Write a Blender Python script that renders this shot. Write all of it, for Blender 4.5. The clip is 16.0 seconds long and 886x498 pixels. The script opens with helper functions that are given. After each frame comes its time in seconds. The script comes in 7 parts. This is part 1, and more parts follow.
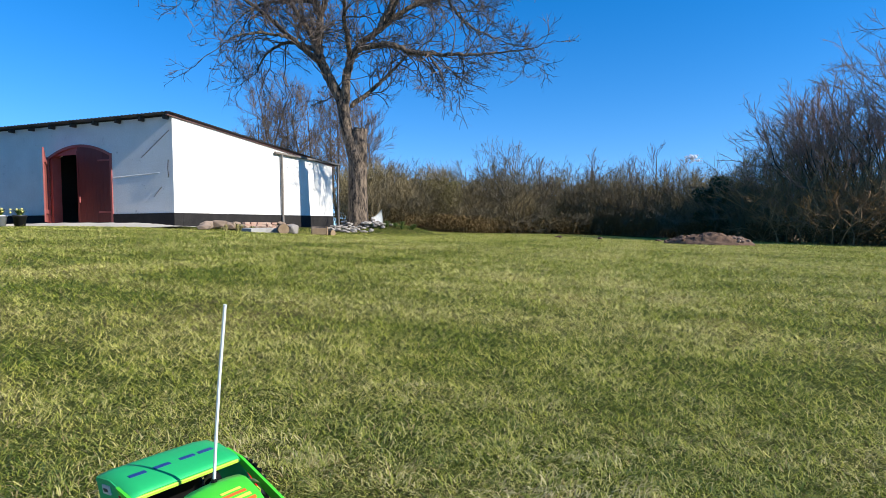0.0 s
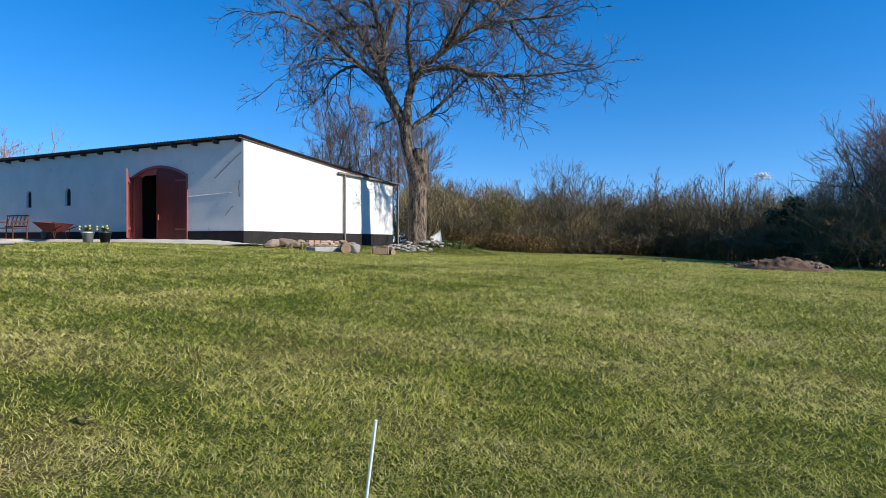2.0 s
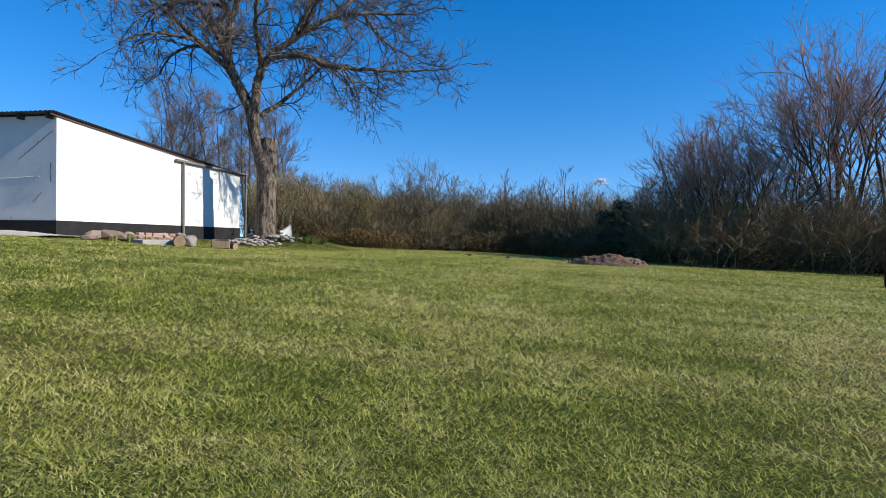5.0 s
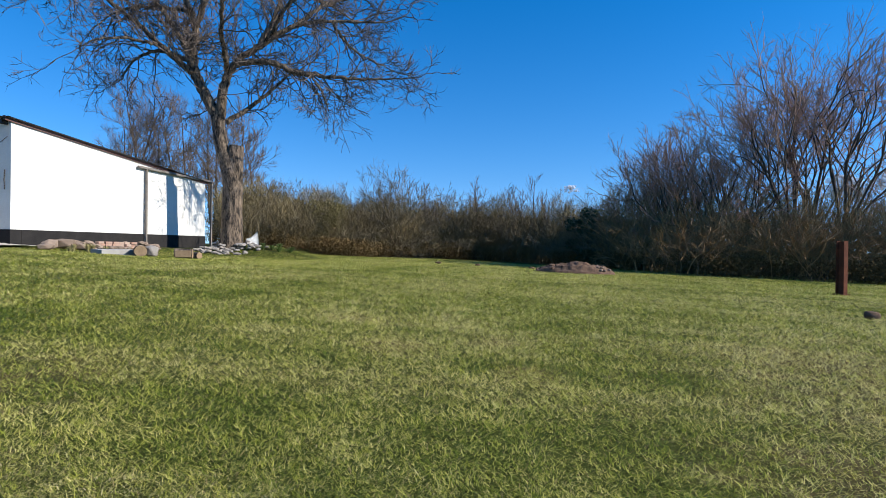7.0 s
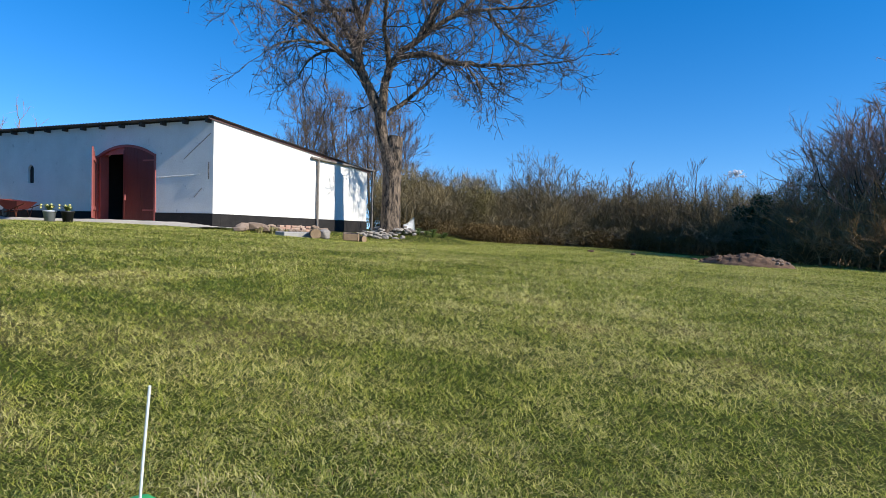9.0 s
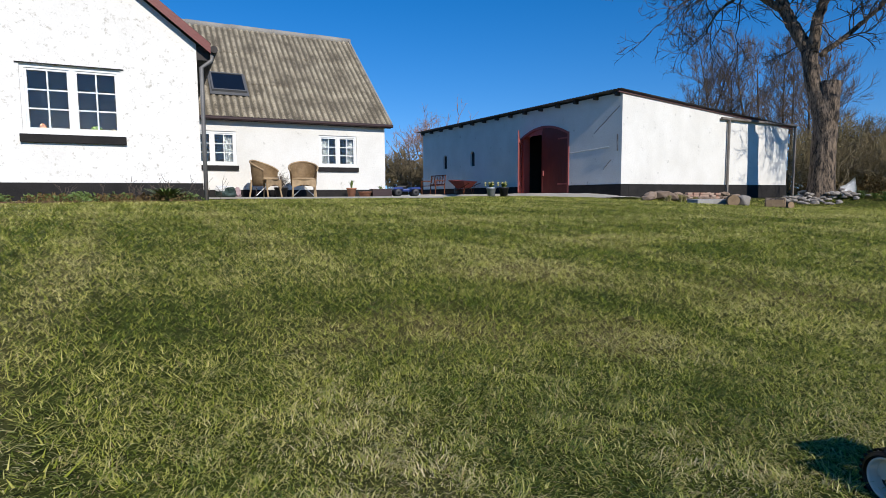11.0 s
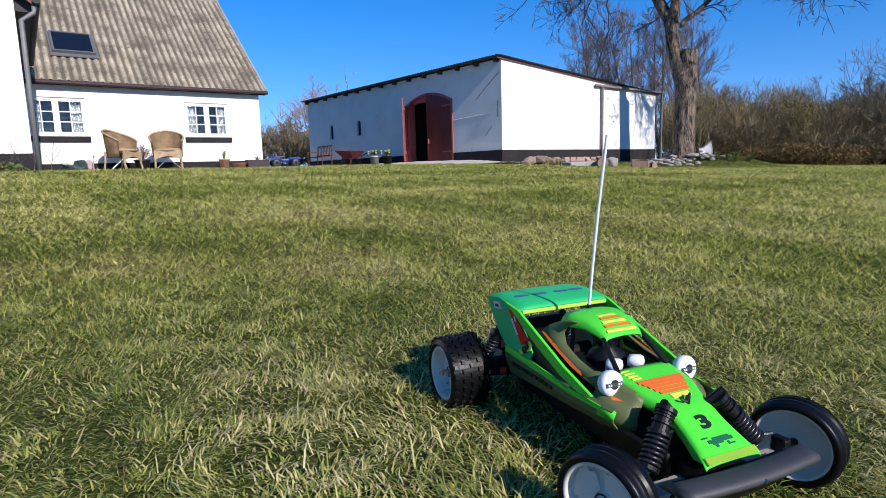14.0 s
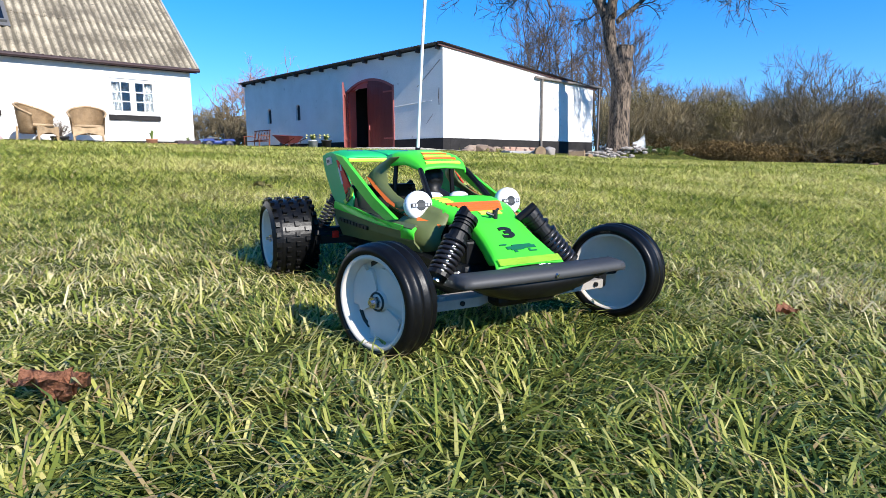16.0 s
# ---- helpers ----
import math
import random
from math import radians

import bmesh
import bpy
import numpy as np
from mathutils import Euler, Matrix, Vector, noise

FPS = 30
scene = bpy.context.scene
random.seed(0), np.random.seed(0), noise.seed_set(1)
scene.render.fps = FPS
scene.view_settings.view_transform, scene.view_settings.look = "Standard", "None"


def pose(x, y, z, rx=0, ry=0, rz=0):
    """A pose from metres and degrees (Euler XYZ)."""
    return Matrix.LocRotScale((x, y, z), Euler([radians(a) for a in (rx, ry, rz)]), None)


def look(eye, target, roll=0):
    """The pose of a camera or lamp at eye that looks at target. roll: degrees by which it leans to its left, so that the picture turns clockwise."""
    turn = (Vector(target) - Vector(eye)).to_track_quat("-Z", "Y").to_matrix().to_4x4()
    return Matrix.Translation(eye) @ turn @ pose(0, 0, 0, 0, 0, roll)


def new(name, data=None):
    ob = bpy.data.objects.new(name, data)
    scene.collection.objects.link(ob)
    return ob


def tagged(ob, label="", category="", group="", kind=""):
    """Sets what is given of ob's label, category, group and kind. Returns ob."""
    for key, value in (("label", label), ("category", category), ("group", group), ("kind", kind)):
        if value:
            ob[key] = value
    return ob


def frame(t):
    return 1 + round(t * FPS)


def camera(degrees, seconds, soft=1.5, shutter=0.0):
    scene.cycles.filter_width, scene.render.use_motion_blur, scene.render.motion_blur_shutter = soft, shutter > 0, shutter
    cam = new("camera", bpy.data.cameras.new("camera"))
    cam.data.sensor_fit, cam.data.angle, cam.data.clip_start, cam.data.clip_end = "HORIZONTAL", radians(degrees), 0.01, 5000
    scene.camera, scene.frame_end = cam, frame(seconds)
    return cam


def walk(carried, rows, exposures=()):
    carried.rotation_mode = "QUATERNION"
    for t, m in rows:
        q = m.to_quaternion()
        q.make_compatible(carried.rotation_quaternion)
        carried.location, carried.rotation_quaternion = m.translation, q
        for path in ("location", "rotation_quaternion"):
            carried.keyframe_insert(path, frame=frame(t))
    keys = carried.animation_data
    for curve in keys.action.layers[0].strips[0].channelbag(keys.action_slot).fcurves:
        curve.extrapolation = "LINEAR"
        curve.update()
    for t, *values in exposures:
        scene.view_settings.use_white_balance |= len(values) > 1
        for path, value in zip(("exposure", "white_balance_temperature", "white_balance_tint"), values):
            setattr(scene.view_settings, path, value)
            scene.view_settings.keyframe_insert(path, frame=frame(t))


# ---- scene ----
# the camera and its way over the lawn
EXPOSURES = ((0, 0.55, 6500, 10), (3.0, 0.3, 6500, 10), (7.5, 0.4, 6500, 10), (9.0, 0.4, 6500, 10), (9.5, 0.32, 6500, 10), (10.0, 0.16, 6450, 10), (10.5, 0.0, 6400, 10), (12.3, -0.48, 6150, 18), (13.0, -0.42, 6150, 18), (13.5, -0.14, 6150, 18), (14.0, 0.25, 6150, 18), (15.5, 0.8, 6200, 13), (16.0, 0.8, 6200, 12))
cam = camera(75.77, 16.0, soft=0.4)
walk(cam, [
    (0, look((12.432, -12.661, -0.049), (9.130, -3.231, -0.476), -0.55)),
    (0.5, look((12.359, -12.726, -0.043), (8.745, -3.408, -0.368), -0.26)),
    (1, look((12.347, -12.718, -0.027), (8.465, -3.505, -0.257), -0.14)),
    (1.5, look((12.356, -12.736, -0.006), (8.294, -3.599, -0.159), 0.03)),
    (2, look((12.360, -12.703, 0.049), (8.146, -3.635, -0.075), 0.18)),
    (2.5, look((12.332, -12.672, 0.054), (7.954, -3.681, -0.063), 0.16)),
    (3, look((12.338, -12.684, 0.056), (7.936, -3.706, -0.068), 0.21)),
    (3.5, look((12.420, -12.685, 0.033), (8.750, -3.385, -0.187), 0.69)),
    (4, look((12.604, -12.549, -0.000), (10.134, -2.864, -0.310), 0.81)),
    (4.2, look((12.642, -12.514, -0.004), (10.534, -2.743, -0.284), 0.91)),
    (6.3, look((12.667, -12.558, 0.064), (10.895, -2.716, -0.003), 0.87)),
    (6.5, look((12.688, -12.554, 0.069), (11.006, -2.697, 0.011), 0.85)),
    (7, look((12.762, -12.526, 0.072), (11.321, -2.630, 0.028), 0.76)),
    (7.5, look((12.804, -12.503, 0.065), (11.506, -2.588, 0.035), 0.69)),
    (8, look((12.775, -12.521, 0.065), (11.469, -2.607, 0.017), 0.79)),
    (8.5, look((12.709, -12.543, 0.067), (10.706, -2.747, -0.035), 1.23)),
    (9, look((12.559, -12.651, 0.043), (8.702, -3.430, -0.273), 1.63)),
    (9.5, look((12.343, -12.878, -0.009), (6.141, -5.058, -0.629), 1.45)),
    (10, look((12.241, -13.182, -0.002), (4.079, -7.462, -0.814), 0.35)),
    (10.2, look((12.243, -13.219, 0.004), (3.752, -8.003, -0.831), 0.19)),
    (12.3, look((12.278, -13.073, 0.018), (3.597, -8.197, -0.924), -0.56)),
    (12.5, look((12.284, -13.028, 0.006), (3.663, -8.052, -0.952), -0.69)),
    (13, look((12.313, -12.865, -0.055), (4.202, -7.137, -1.241), -1.41)),
    (13.5, look((12.336, -12.768, -0.107), (4.484, -6.714, -1.409), -1.71)),
    (14, look((12.392, -12.705, -0.145), (4.758, -6.400, -1.549), -1.74)),
    (14.5, look((12.400, -12.696, -0.177), (4.980, -6.161, -1.676), -1.43)),
    (15, look((12.429, -12.661, -0.222), (5.205, -5.923, -1.778), -1.10)),
    (15.5, look((12.447, -12.632, -0.260), (5.378, -5.739, -1.845), -0.76)),
    (16, look((12.445, -12.600, -0.296), (5.492, -5.584, -1.851), -0.37)),
], exposures=EXPOSURES)

# ---- daylight: low spring sun from the east end of the lawn ----
SUN_AZ, SUN_EL = radians(-2.2), radians(31)
sun_to = Vector((math.cos(SUN_AZ) * math.cos(SUN_EL), math.sin(SUN_AZ) * math.cos(SUN_EL), math.sin(SUN_EL)))
sun = new("sun", bpy.data.lights.new("sun", "SUN"))
sun.data.energy, sun.data.angle, sun.data.color = 5.0, radians(0.53), (1.0, 0.94, 0.84)
sun.matrix_world = look(sun_to * 50, (0, 0, 0))
world = bpy.data.worlds.new("sky")
scene.world = world
world.use_nodes = True
wn, wl = world.node_tree.nodes, world.node_tree.links
sky = wn.new("ShaderNodeTexSky")
sky.sky_type, sky.sun_disc = "NISHITA", False
sky.sun_elevation, sky.sun_rotation = SUN_EL, radians(90) - SUN_AZ
sky.altitude, sky.air_density, sky.dust_density, sky.ozone_density = 1500, 1.15, 0.0, 3.0
tone = wn.new("ShaderNodeHueSaturation")
tone.inputs["Saturation"].default_value = 1.42
wl.new(sky.outputs[0], tone.inputs["Color"])
# a very clear day: the pale band at the horizon is thin
up = wn.new("ShaderNodeTexCoord")
lifted = wn.new("ShaderNodeMapping")
lifted.inputs["Scale"].default_value, lifted.inputs["Location"].default_value = (1, 1, 0.85), (0, 0, 0.08)
wl.new(up.outputs["Generated"], lifted.inputs["Vector"])
wl.new(lifted.outputs[0], sky.inputs["Vector"])
tint = wn.new("ShaderNodeMix")
tint.data_type, tint.blend_type = "RGBA", "MULTIPLY"
tint.inputs["Factor"].default_value, tint.inputs["B"].default_value = 1.0, (1.03, 0.96, 1.08, 1)
wl.new(tone.outputs[0], tint.inputs["A"])
wl.new(tint.outputs["Result"], wn["Background"].inputs["Color"])
wn["Background"].inputs["Strength"].default_value = 0.130

# ---- materials ----
def material(name, c1, c2=None, rough=0.8, scale=6.0, fine=60.0, bump=0.15, metal=0.0, island=0.0, spec=0.5, stain=None, stain_scale=1.2, stain_at=0.62, per_object=0.0, coat=0.0, stretch=None, relief=0.02, sharp=0.0):
    """A surface with broad and fine variation between two colours, relief, and stains where wanted."""
    m = bpy.data.materials.new(name)
    m.use_nodes = True
    n, l = m.node_tree.nodes, m.node_tree.links
    b = n["Principled BSDF"]
    c2 = c2 or tuple(v * 0.75 for v in c1)
    co = n.new("ShaderNodeTexCoord")
    big = n.new("ShaderNodeTexNoise")
    big.inputs["Scale"].default_value, big.inputs["Detail"].default_value, big.inputs["Roughness"].default_value = scale, 5, 0.6
    small = n.new("ShaderNodeTexNoise")
    small.inputs["Scale"].default_value, small.inputs["Detail"].default_value = fine, 4
    place = co.outputs["Object"]
    if stretch:
        mp = n.new("ShaderNodeMapping")
        l.new(place, mp.inputs["Vector"])
        mp.inputs["Scale"].default_value = stretch
        place = mp.outputs[0]
    for tex in (big, small):
        l.new(place, tex.inputs["Vector"])
    add = n.new("ShaderNodeMath")
    add.operation = "MULTIPLY_ADD"
    l.new(small.outputs[0], add.inputs[0])
    add.inputs[1].default_value = 0.5
    l.new(big.outputs[0], add.inputs[2])
    value = add.outputs[0]
    if island or per_object:
        src = n.new("ShaderNodeNewGeometry" if island else "ShaderNodeObjectInfo")
        more = n.new("ShaderNodeMath")
        more.operation = "MULTIPLY_ADD"
        l.new(src.outputs["Random Per Island" if island else "Random"], more.inputs[0])
        more.inputs[1].default_value = island or per_object
        l.new(value, more.inputs[2])
        value = more.outputs[0]
    span = n.new("ShaderNodeMapRange")
    l.new(value, span.inputs["Value"])
    span.inputs["From Min"].default_value, span.inputs["From Max"].default_value = 0.45 + sharp, 1.05 - sharp + (island or per_object)
    mix = n.new("ShaderNodeMix")
    mix.data_type = "RGBA"
    l.new(span.outputs[0], mix.inputs["Factor"])
    mix.inputs["A"].default_value, mix.inputs["B"].default_value = (*c1, 1), (*c2, 1)
    colour = mix.outputs["Result"]
    if stain:
        st = n.new("ShaderNodeTexNoise")
        st.inputs["Scale"].default_value, st.inputs["Detail"].default_value, st.inputs["Roughness"].default_value = stain_scale, 8, 0.72
        l.new(co.outputs["Object"], st.inputs["Vector"])
        ramp = n.new("ShaderNodeMapRange")
        l.new(st.outputs[0], ramp.inputs["Value"])
        ramp.inputs["From Min"].default_value, ramp.inputs["From Max"].default_value = stain_at, stain_at + 0.1
        m2 = n.new("ShaderNodeMix")
        m2.data_type = "RGBA"
        l.new(ramp.outputs[0], m2.inputs["Factor"])
        l.new(colour, m2.inputs["A"])
        m2.inputs["B"].default_value = (*stain, 1)
        colour = m2.outputs["Result"]
    l.new(colour, b.inputs["Base Color"])
    b.inputs["Roughness"].default_value, b.inputs["Metallic"].default_value = rough, metal
    b.inputs["Specular IOR Level"].default_value = spec
    b.inputs["Coat Weight"].default_value = coat
    if bump:
        bp = n.new("ShaderNodeBump")
        bp.inputs["Strength"].default_value, bp.inputs["Distance"].default_value = min(1.0, bump), relief if fine < 200 else 0.002
        l.new(value if not (island or per_object) else add.outputs[0], bp.inputs["Height"])
        l.new(bp.outputs[0], b.inputs["Normal"])
    return m


WHITE = material("limewashed_plaster", (0.82, 0.80, 0.745), (0.68, 0.655, 0.59), 0.9, 1.3, 22, 0.5, stain=(0.46, 0.44, 0.39), stain_scale=4.0, stain_at=0.60)
FLAKED = material("flaking_limewash", (0.87, 0.845, 0.79), (0.76, 0.73, 0.67), 0.9, 1.1, 26, 0.6, stain=(0.50, 0.46, 0.385), stain_scale=12.0, stain_at=0.572)
TAR = material("tarred_plinth", (0.018, 0.017, 0.017), (0.035, 0.032, 0.03), 0.85, 3, 40, 0.5, spec=0.12, stain=(0.16, 0.155, 0.15), stain_scale=14, stain_at=0.66)
FIBRE = material("fibre_cement_lichen", (0.50, 0.425, 0.295), (0.14, 0.113, 0.075), 0.92, 1.6, 18, 0.6, stain=(0.075, 0.065, 0.04), stain_scale=7, stain_at=0.57, sharp=0.12)
RIDGE = material("ridge_capping", (0.38, 0.36, 0.32), (0.24, 0.22, 0.19), 0.9, 2, 30, 0.4)
SHEET = material("weathered_roof_sheet", (0.13, 0.135, 0.15), (0.07, 0.072, 0.08), 0.8, 2, 30, 0.4)
RAFTER = material("black_timber", (0.03, 0.026, 0.024), (0.06, 0.05, 0.045), 0.8, 5, 50, 0.4)
RED = material("oxide_red_paint", (0.135, 0.022, 0.016), (0.09, 0.016, 0.013), 0.6, 2, 30, 0.3, stain=(0.20, 0.06, 0.045), stain_scale=5, stain_at=0.66)
REDFRAME = material("faded_red_paint", (0.36, 0.10, 0.085), (0.26, 0.06, 0.05), 0.65, 3, 30, 0.3)
BARNVERGE = material("dark_verge_board", (0.20, 0.095, 0.08), (0.13, 0.065, 0.055), 0.7, 2, 30, 0.3)
EAVES = material("dark_red_eaves", (0.04, 0.016, 0.016), (0.028, 0.013, 0.013), 0.6, 2, 30, 0.3)
VERGE = material("red_brown_verge", (0.19, 0.03, 0.02), (0.13, 0.022, 0.016), 0.55, 2, 30, 0.3)
PAINT = material("white_gloss_paint", (0.82, 0.82, 0.80), (0.74, 0.74, 0.71), 0.4, 4, 40, 0.1)
BUMPERGREY = material("grey_flashing", (0.13, 0.13, 0.13), (0.09, 0.09, 0.09), 0.6, 4, 40, 0.1)
ZINC = material("zinc_gutter", (0.25, 0.24, 0.225), (0.15, 0.145, 0.14), 0.65, 6, 60, 0.1, metal=0.4)
TIMBER = material("grey_weathered_timber", (0.25, 0.22, 0.19), (0.13, 0.11, 0.095), 0.85, 4, 45, 0.4)
BARK = material("ash_bark", (0.24, 0.175, 0.12), (0.022, 0.017, 0.013), 0.95, 9, 34, 1.0, stretch=(1.0, 1.0, 0.3), relief=0.07, sharp=0.17)
CUTWOOD = material("cut_wood", (0.36, 0.25, 0.14), (0.22, 0.14, 0.075), 0.8, 8, 60, 0.3)
EDGETWIG = material("wood_edge_twigs", (0.54, 0.325, 0.225), (0.16, 0.095, 0.065), 0.9, 2, 20, 0.0, island=0.5)
STEMBARK = material("dark_stem_bark", (0.135, 0.098, 0.068), (0.035, 0.026, 0.020), 0.9, 4, 30, 0.3)
GREYTWIG = material("grey_brown_twigs", (0.19, 0.14, 0.10), (0.065, 0.05, 0.04), 0.9, 2, 20, 0.0, island=0.5)
TWIG = material("bare_twigs", (0.17, 0.125, 0.095), (0.05, 0.038, 0.03), 0.9, 2, 20, 0.0, island=0.5)
BRUSH = material("thicket_twigs", (0.50, 0.30, 0.13), (0.155, 0.095, 0.044), 0.95, 0.25, 6, 0.0, island=0.7)
HEDGE = material("hedge_twigs", (0.27, 0.215, 0.12), (0.07, 0.056, 0.034), 0.95, 0.25, 6, 0.0, island=0.7)
THICKFILL = material("brushwood", (0.34, 0.265, 0.125), (0.10, 0.077, 0.04), 0.95, 0.5, 8, 0.0, island=0.6)
IVY = material("dark_evergreen", (0.022, 0.045, 0.014), (0.05, 0.075, 0.022), 0.6, 2, 20, 0.0, island=0.6)
BUDS = material("budding_brush", (0.29, 0.23, 0.085), (0.10, 0.077, 0.036), 0.85, 0.35, 6, 0.0, island=0.6)
BACKWOOD = material("far_brush", (0.22, 0.145, 0.08), (0.12, 0.08, 0.048), 0.95, 0.3, 3, 0.0, island=0.5)
CLOUD = material("cloud_white", (0.93, 0.93, 0.94), (0.88, 0.88, 0.9), 1.0, 0.02, 0.1, 0.0)
CLOUD.node_tree.nodes["Principled BSDF"].inputs["Alpha"].default_value = 0.28
BRAMBLE = material("bramble_leaves", (0.10, 0.07, 0.03), (0.19, 0.125, 0.052), 0.9, 0.5, 20, 0.0, island=0.6, spec=0.03)
STONE = material("field_stone", (0.40, 0.36, 0.31), (0.20, 0.17, 0.14), 0.9, 6, 50, 0.6, per_object=0.4)
RUBBLE = material("brown_rubble", (0.34, 0.25, 0.18), (0.15, 0.105, 0.075), 0.9, 6, 50, 0.6, per_object=0.5)
ROOM = material("dim_room", (0.48, 0.45, 0.41), (0.34, 0.31, 0.28), 0.95, 2, 20, 0.1)
BRICK = material("old_red_brick", (0.36, 0.17, 0.11), (0.42, 0.34, 0.27), 0.9, 8, 60, 0.5, per_object=0.5)
CONCRETE = material("worn_concrete", (0.40, 0.38, 0.34), (0.27, 0.255, 0.23), 0.9, 3, 40, 0.5)
GRAVEL = material("pale_gravel", (0.62, 0.56, 0.47), (0.42, 0.37, 0.30), 0.95, 12, 90, 1.0, island=0.4)
SOIL = material("dug_soil", (0.20, 0.115, 0.066), (0.085, 0.048, 0.03), 0.95, 7, 50, 1.0)
RUST = material("rusty_steel", (0.19, 0.062, 0.03), (0.07, 0.027, 0.017), 0.9, 6, 60, 0.5, spec=0.15)
TERRA = material("terracotta", (0.45, 0.20, 0.11), (0.34, 0.15, 0.085), 0.85, 8, 60, 0.3)
WICKER = material("woven_wicker", (0.53, 0.38, 0.215), (0.25, 0.165, 0.085), 0.7, 8, 160, 0.6)
GALV = material("galvanised_steel", (0.50, 0.51, 0.52), (0.38, 0.39, 0.40), 0.5, 10, 80, 0.1, metal=0.3)
BLACKPLASTIC = material("black_plastic", (0.014, 0.014, 0.015), (0.025, 0.025, 0.026), 0.5, 30, 300, 0.1)
# near-black colour that holds the shade inside the barn
SHADELINING = material("shade_lining", (0.05, 0.045, 0.04), (0.03, 0.027, 0.024), 0.95, 2, 20, 0.1)
CLOTH = material("white_cotton", (0.72, 0.72, 0.70), (0.6, 0.6, 0.58), 0.9, 6, 80, 0.2)
LEAFY = material("fresh_leaves", (0.085, 0.14, 0.025), (0.15, 0.20, 0.045), 0.6, 8, 40, 0.0, island=0.5)
STRAW = material("dry_straw", (0.42, 0.34, 0.15), (0.26, 0.24, 0.08), 0.8, 8, 40, 0.0, island=0.5)
WILLOW = material("willow_buds", (0.20, 0.165, 0.045), (0.11, 0.09, 0.03), 0.85, 0.35, 6, 0.0, island=0.6)
PETAL = material("yellow_petals", (0.75, 0.62, 0.10), (0.80, 0.75, 0.35), 0.6, 8, 40, 0.0, island=0.5)
SACK = material("white_plastic_sack", (0.80, 0.80, 0.78), (0.68, 0.68, 0.66), 0.45, 5, 40, 0.4)
BAGDARK = material("dark_green_plastic", (0.02, 0.04, 0.035), (0.05, 0.08, 0.07), 0.4, 7, 40, 0.4)
BAGPINK = material("pale_pink_plastic", (0.50, 0.36, 0.36), (0.34, 0.25, 0.26), 0.5, 9, 50, 0.3)
BLUE = material("blue_plastic", (0.02, 0.05, 0.22), (0.015, 0.03, 0.14), 0.35, 8, 60, 0.05)
DRYLEAF = material("dry_brown_leaf", (0.44, 0.19, 0.095), (0.22, 0.09, 0.048), 0.75, 45, 190, 0.5)


def groove_tone(m, pitch):
    """A darker brown in the troughs of corrugated sheets, broken up unevenly."""
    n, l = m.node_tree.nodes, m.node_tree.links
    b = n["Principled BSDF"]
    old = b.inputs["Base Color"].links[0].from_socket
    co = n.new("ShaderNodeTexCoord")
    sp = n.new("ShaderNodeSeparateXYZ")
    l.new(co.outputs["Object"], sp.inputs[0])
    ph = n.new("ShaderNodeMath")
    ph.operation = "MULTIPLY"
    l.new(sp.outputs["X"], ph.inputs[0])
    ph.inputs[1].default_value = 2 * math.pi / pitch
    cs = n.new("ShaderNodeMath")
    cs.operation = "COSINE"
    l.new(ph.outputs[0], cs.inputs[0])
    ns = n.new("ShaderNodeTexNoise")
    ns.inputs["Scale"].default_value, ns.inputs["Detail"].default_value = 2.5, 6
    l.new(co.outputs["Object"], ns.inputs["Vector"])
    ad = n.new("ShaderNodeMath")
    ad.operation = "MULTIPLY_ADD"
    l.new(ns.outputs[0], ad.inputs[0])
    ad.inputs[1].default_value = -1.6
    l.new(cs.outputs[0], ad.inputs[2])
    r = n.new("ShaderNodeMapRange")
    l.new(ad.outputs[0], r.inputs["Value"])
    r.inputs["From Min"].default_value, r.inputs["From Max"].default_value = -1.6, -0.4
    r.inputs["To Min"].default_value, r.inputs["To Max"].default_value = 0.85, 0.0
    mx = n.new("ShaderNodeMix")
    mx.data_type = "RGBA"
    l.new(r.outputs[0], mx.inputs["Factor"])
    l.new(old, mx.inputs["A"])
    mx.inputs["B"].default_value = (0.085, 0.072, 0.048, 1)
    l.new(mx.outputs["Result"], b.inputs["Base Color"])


groove_tone(FIBRE, 0.177)
DARKGLASS = material("dark_roof_glass", (0.008, 0.012, 0.02), (0.006, 0.009, 0.015), 0.06, 3, 20, 0.0, spec=0.4)


def glass_material(name, tint):
    m = bpy.data.materials.new(name)
    m.use_nodes = True
    b = m.node_tree.nodes["Principled BSDF"]
    b.inputs["Base Color"].default_value = (*tint, 1)
    b.inputs["Roughness"].default_value = 0.03
    b.inputs["Transmission Weight"].default_value = 1.0
    b.inputs["IOR"].default_value = 1.45
    return m


GLASS = glass_material("window_glass", (0.85, 0.9, 0.92))


# ---- building tools ----
def part(name, bm, mat, parent=None, label="", smooth=False):
    """Links a bmesh as one mesh object under a thing or a part."""
    me = bpy.data.meshes.new(name)
    bm.to_mesh(me)
    bm.free()
    me.materials.append(mat)
    if smooth:
        me.shade_smooth()
    ob = new(name, me)
    ob.parent = parent
    if label:
        ob["label"] = label
    return ob


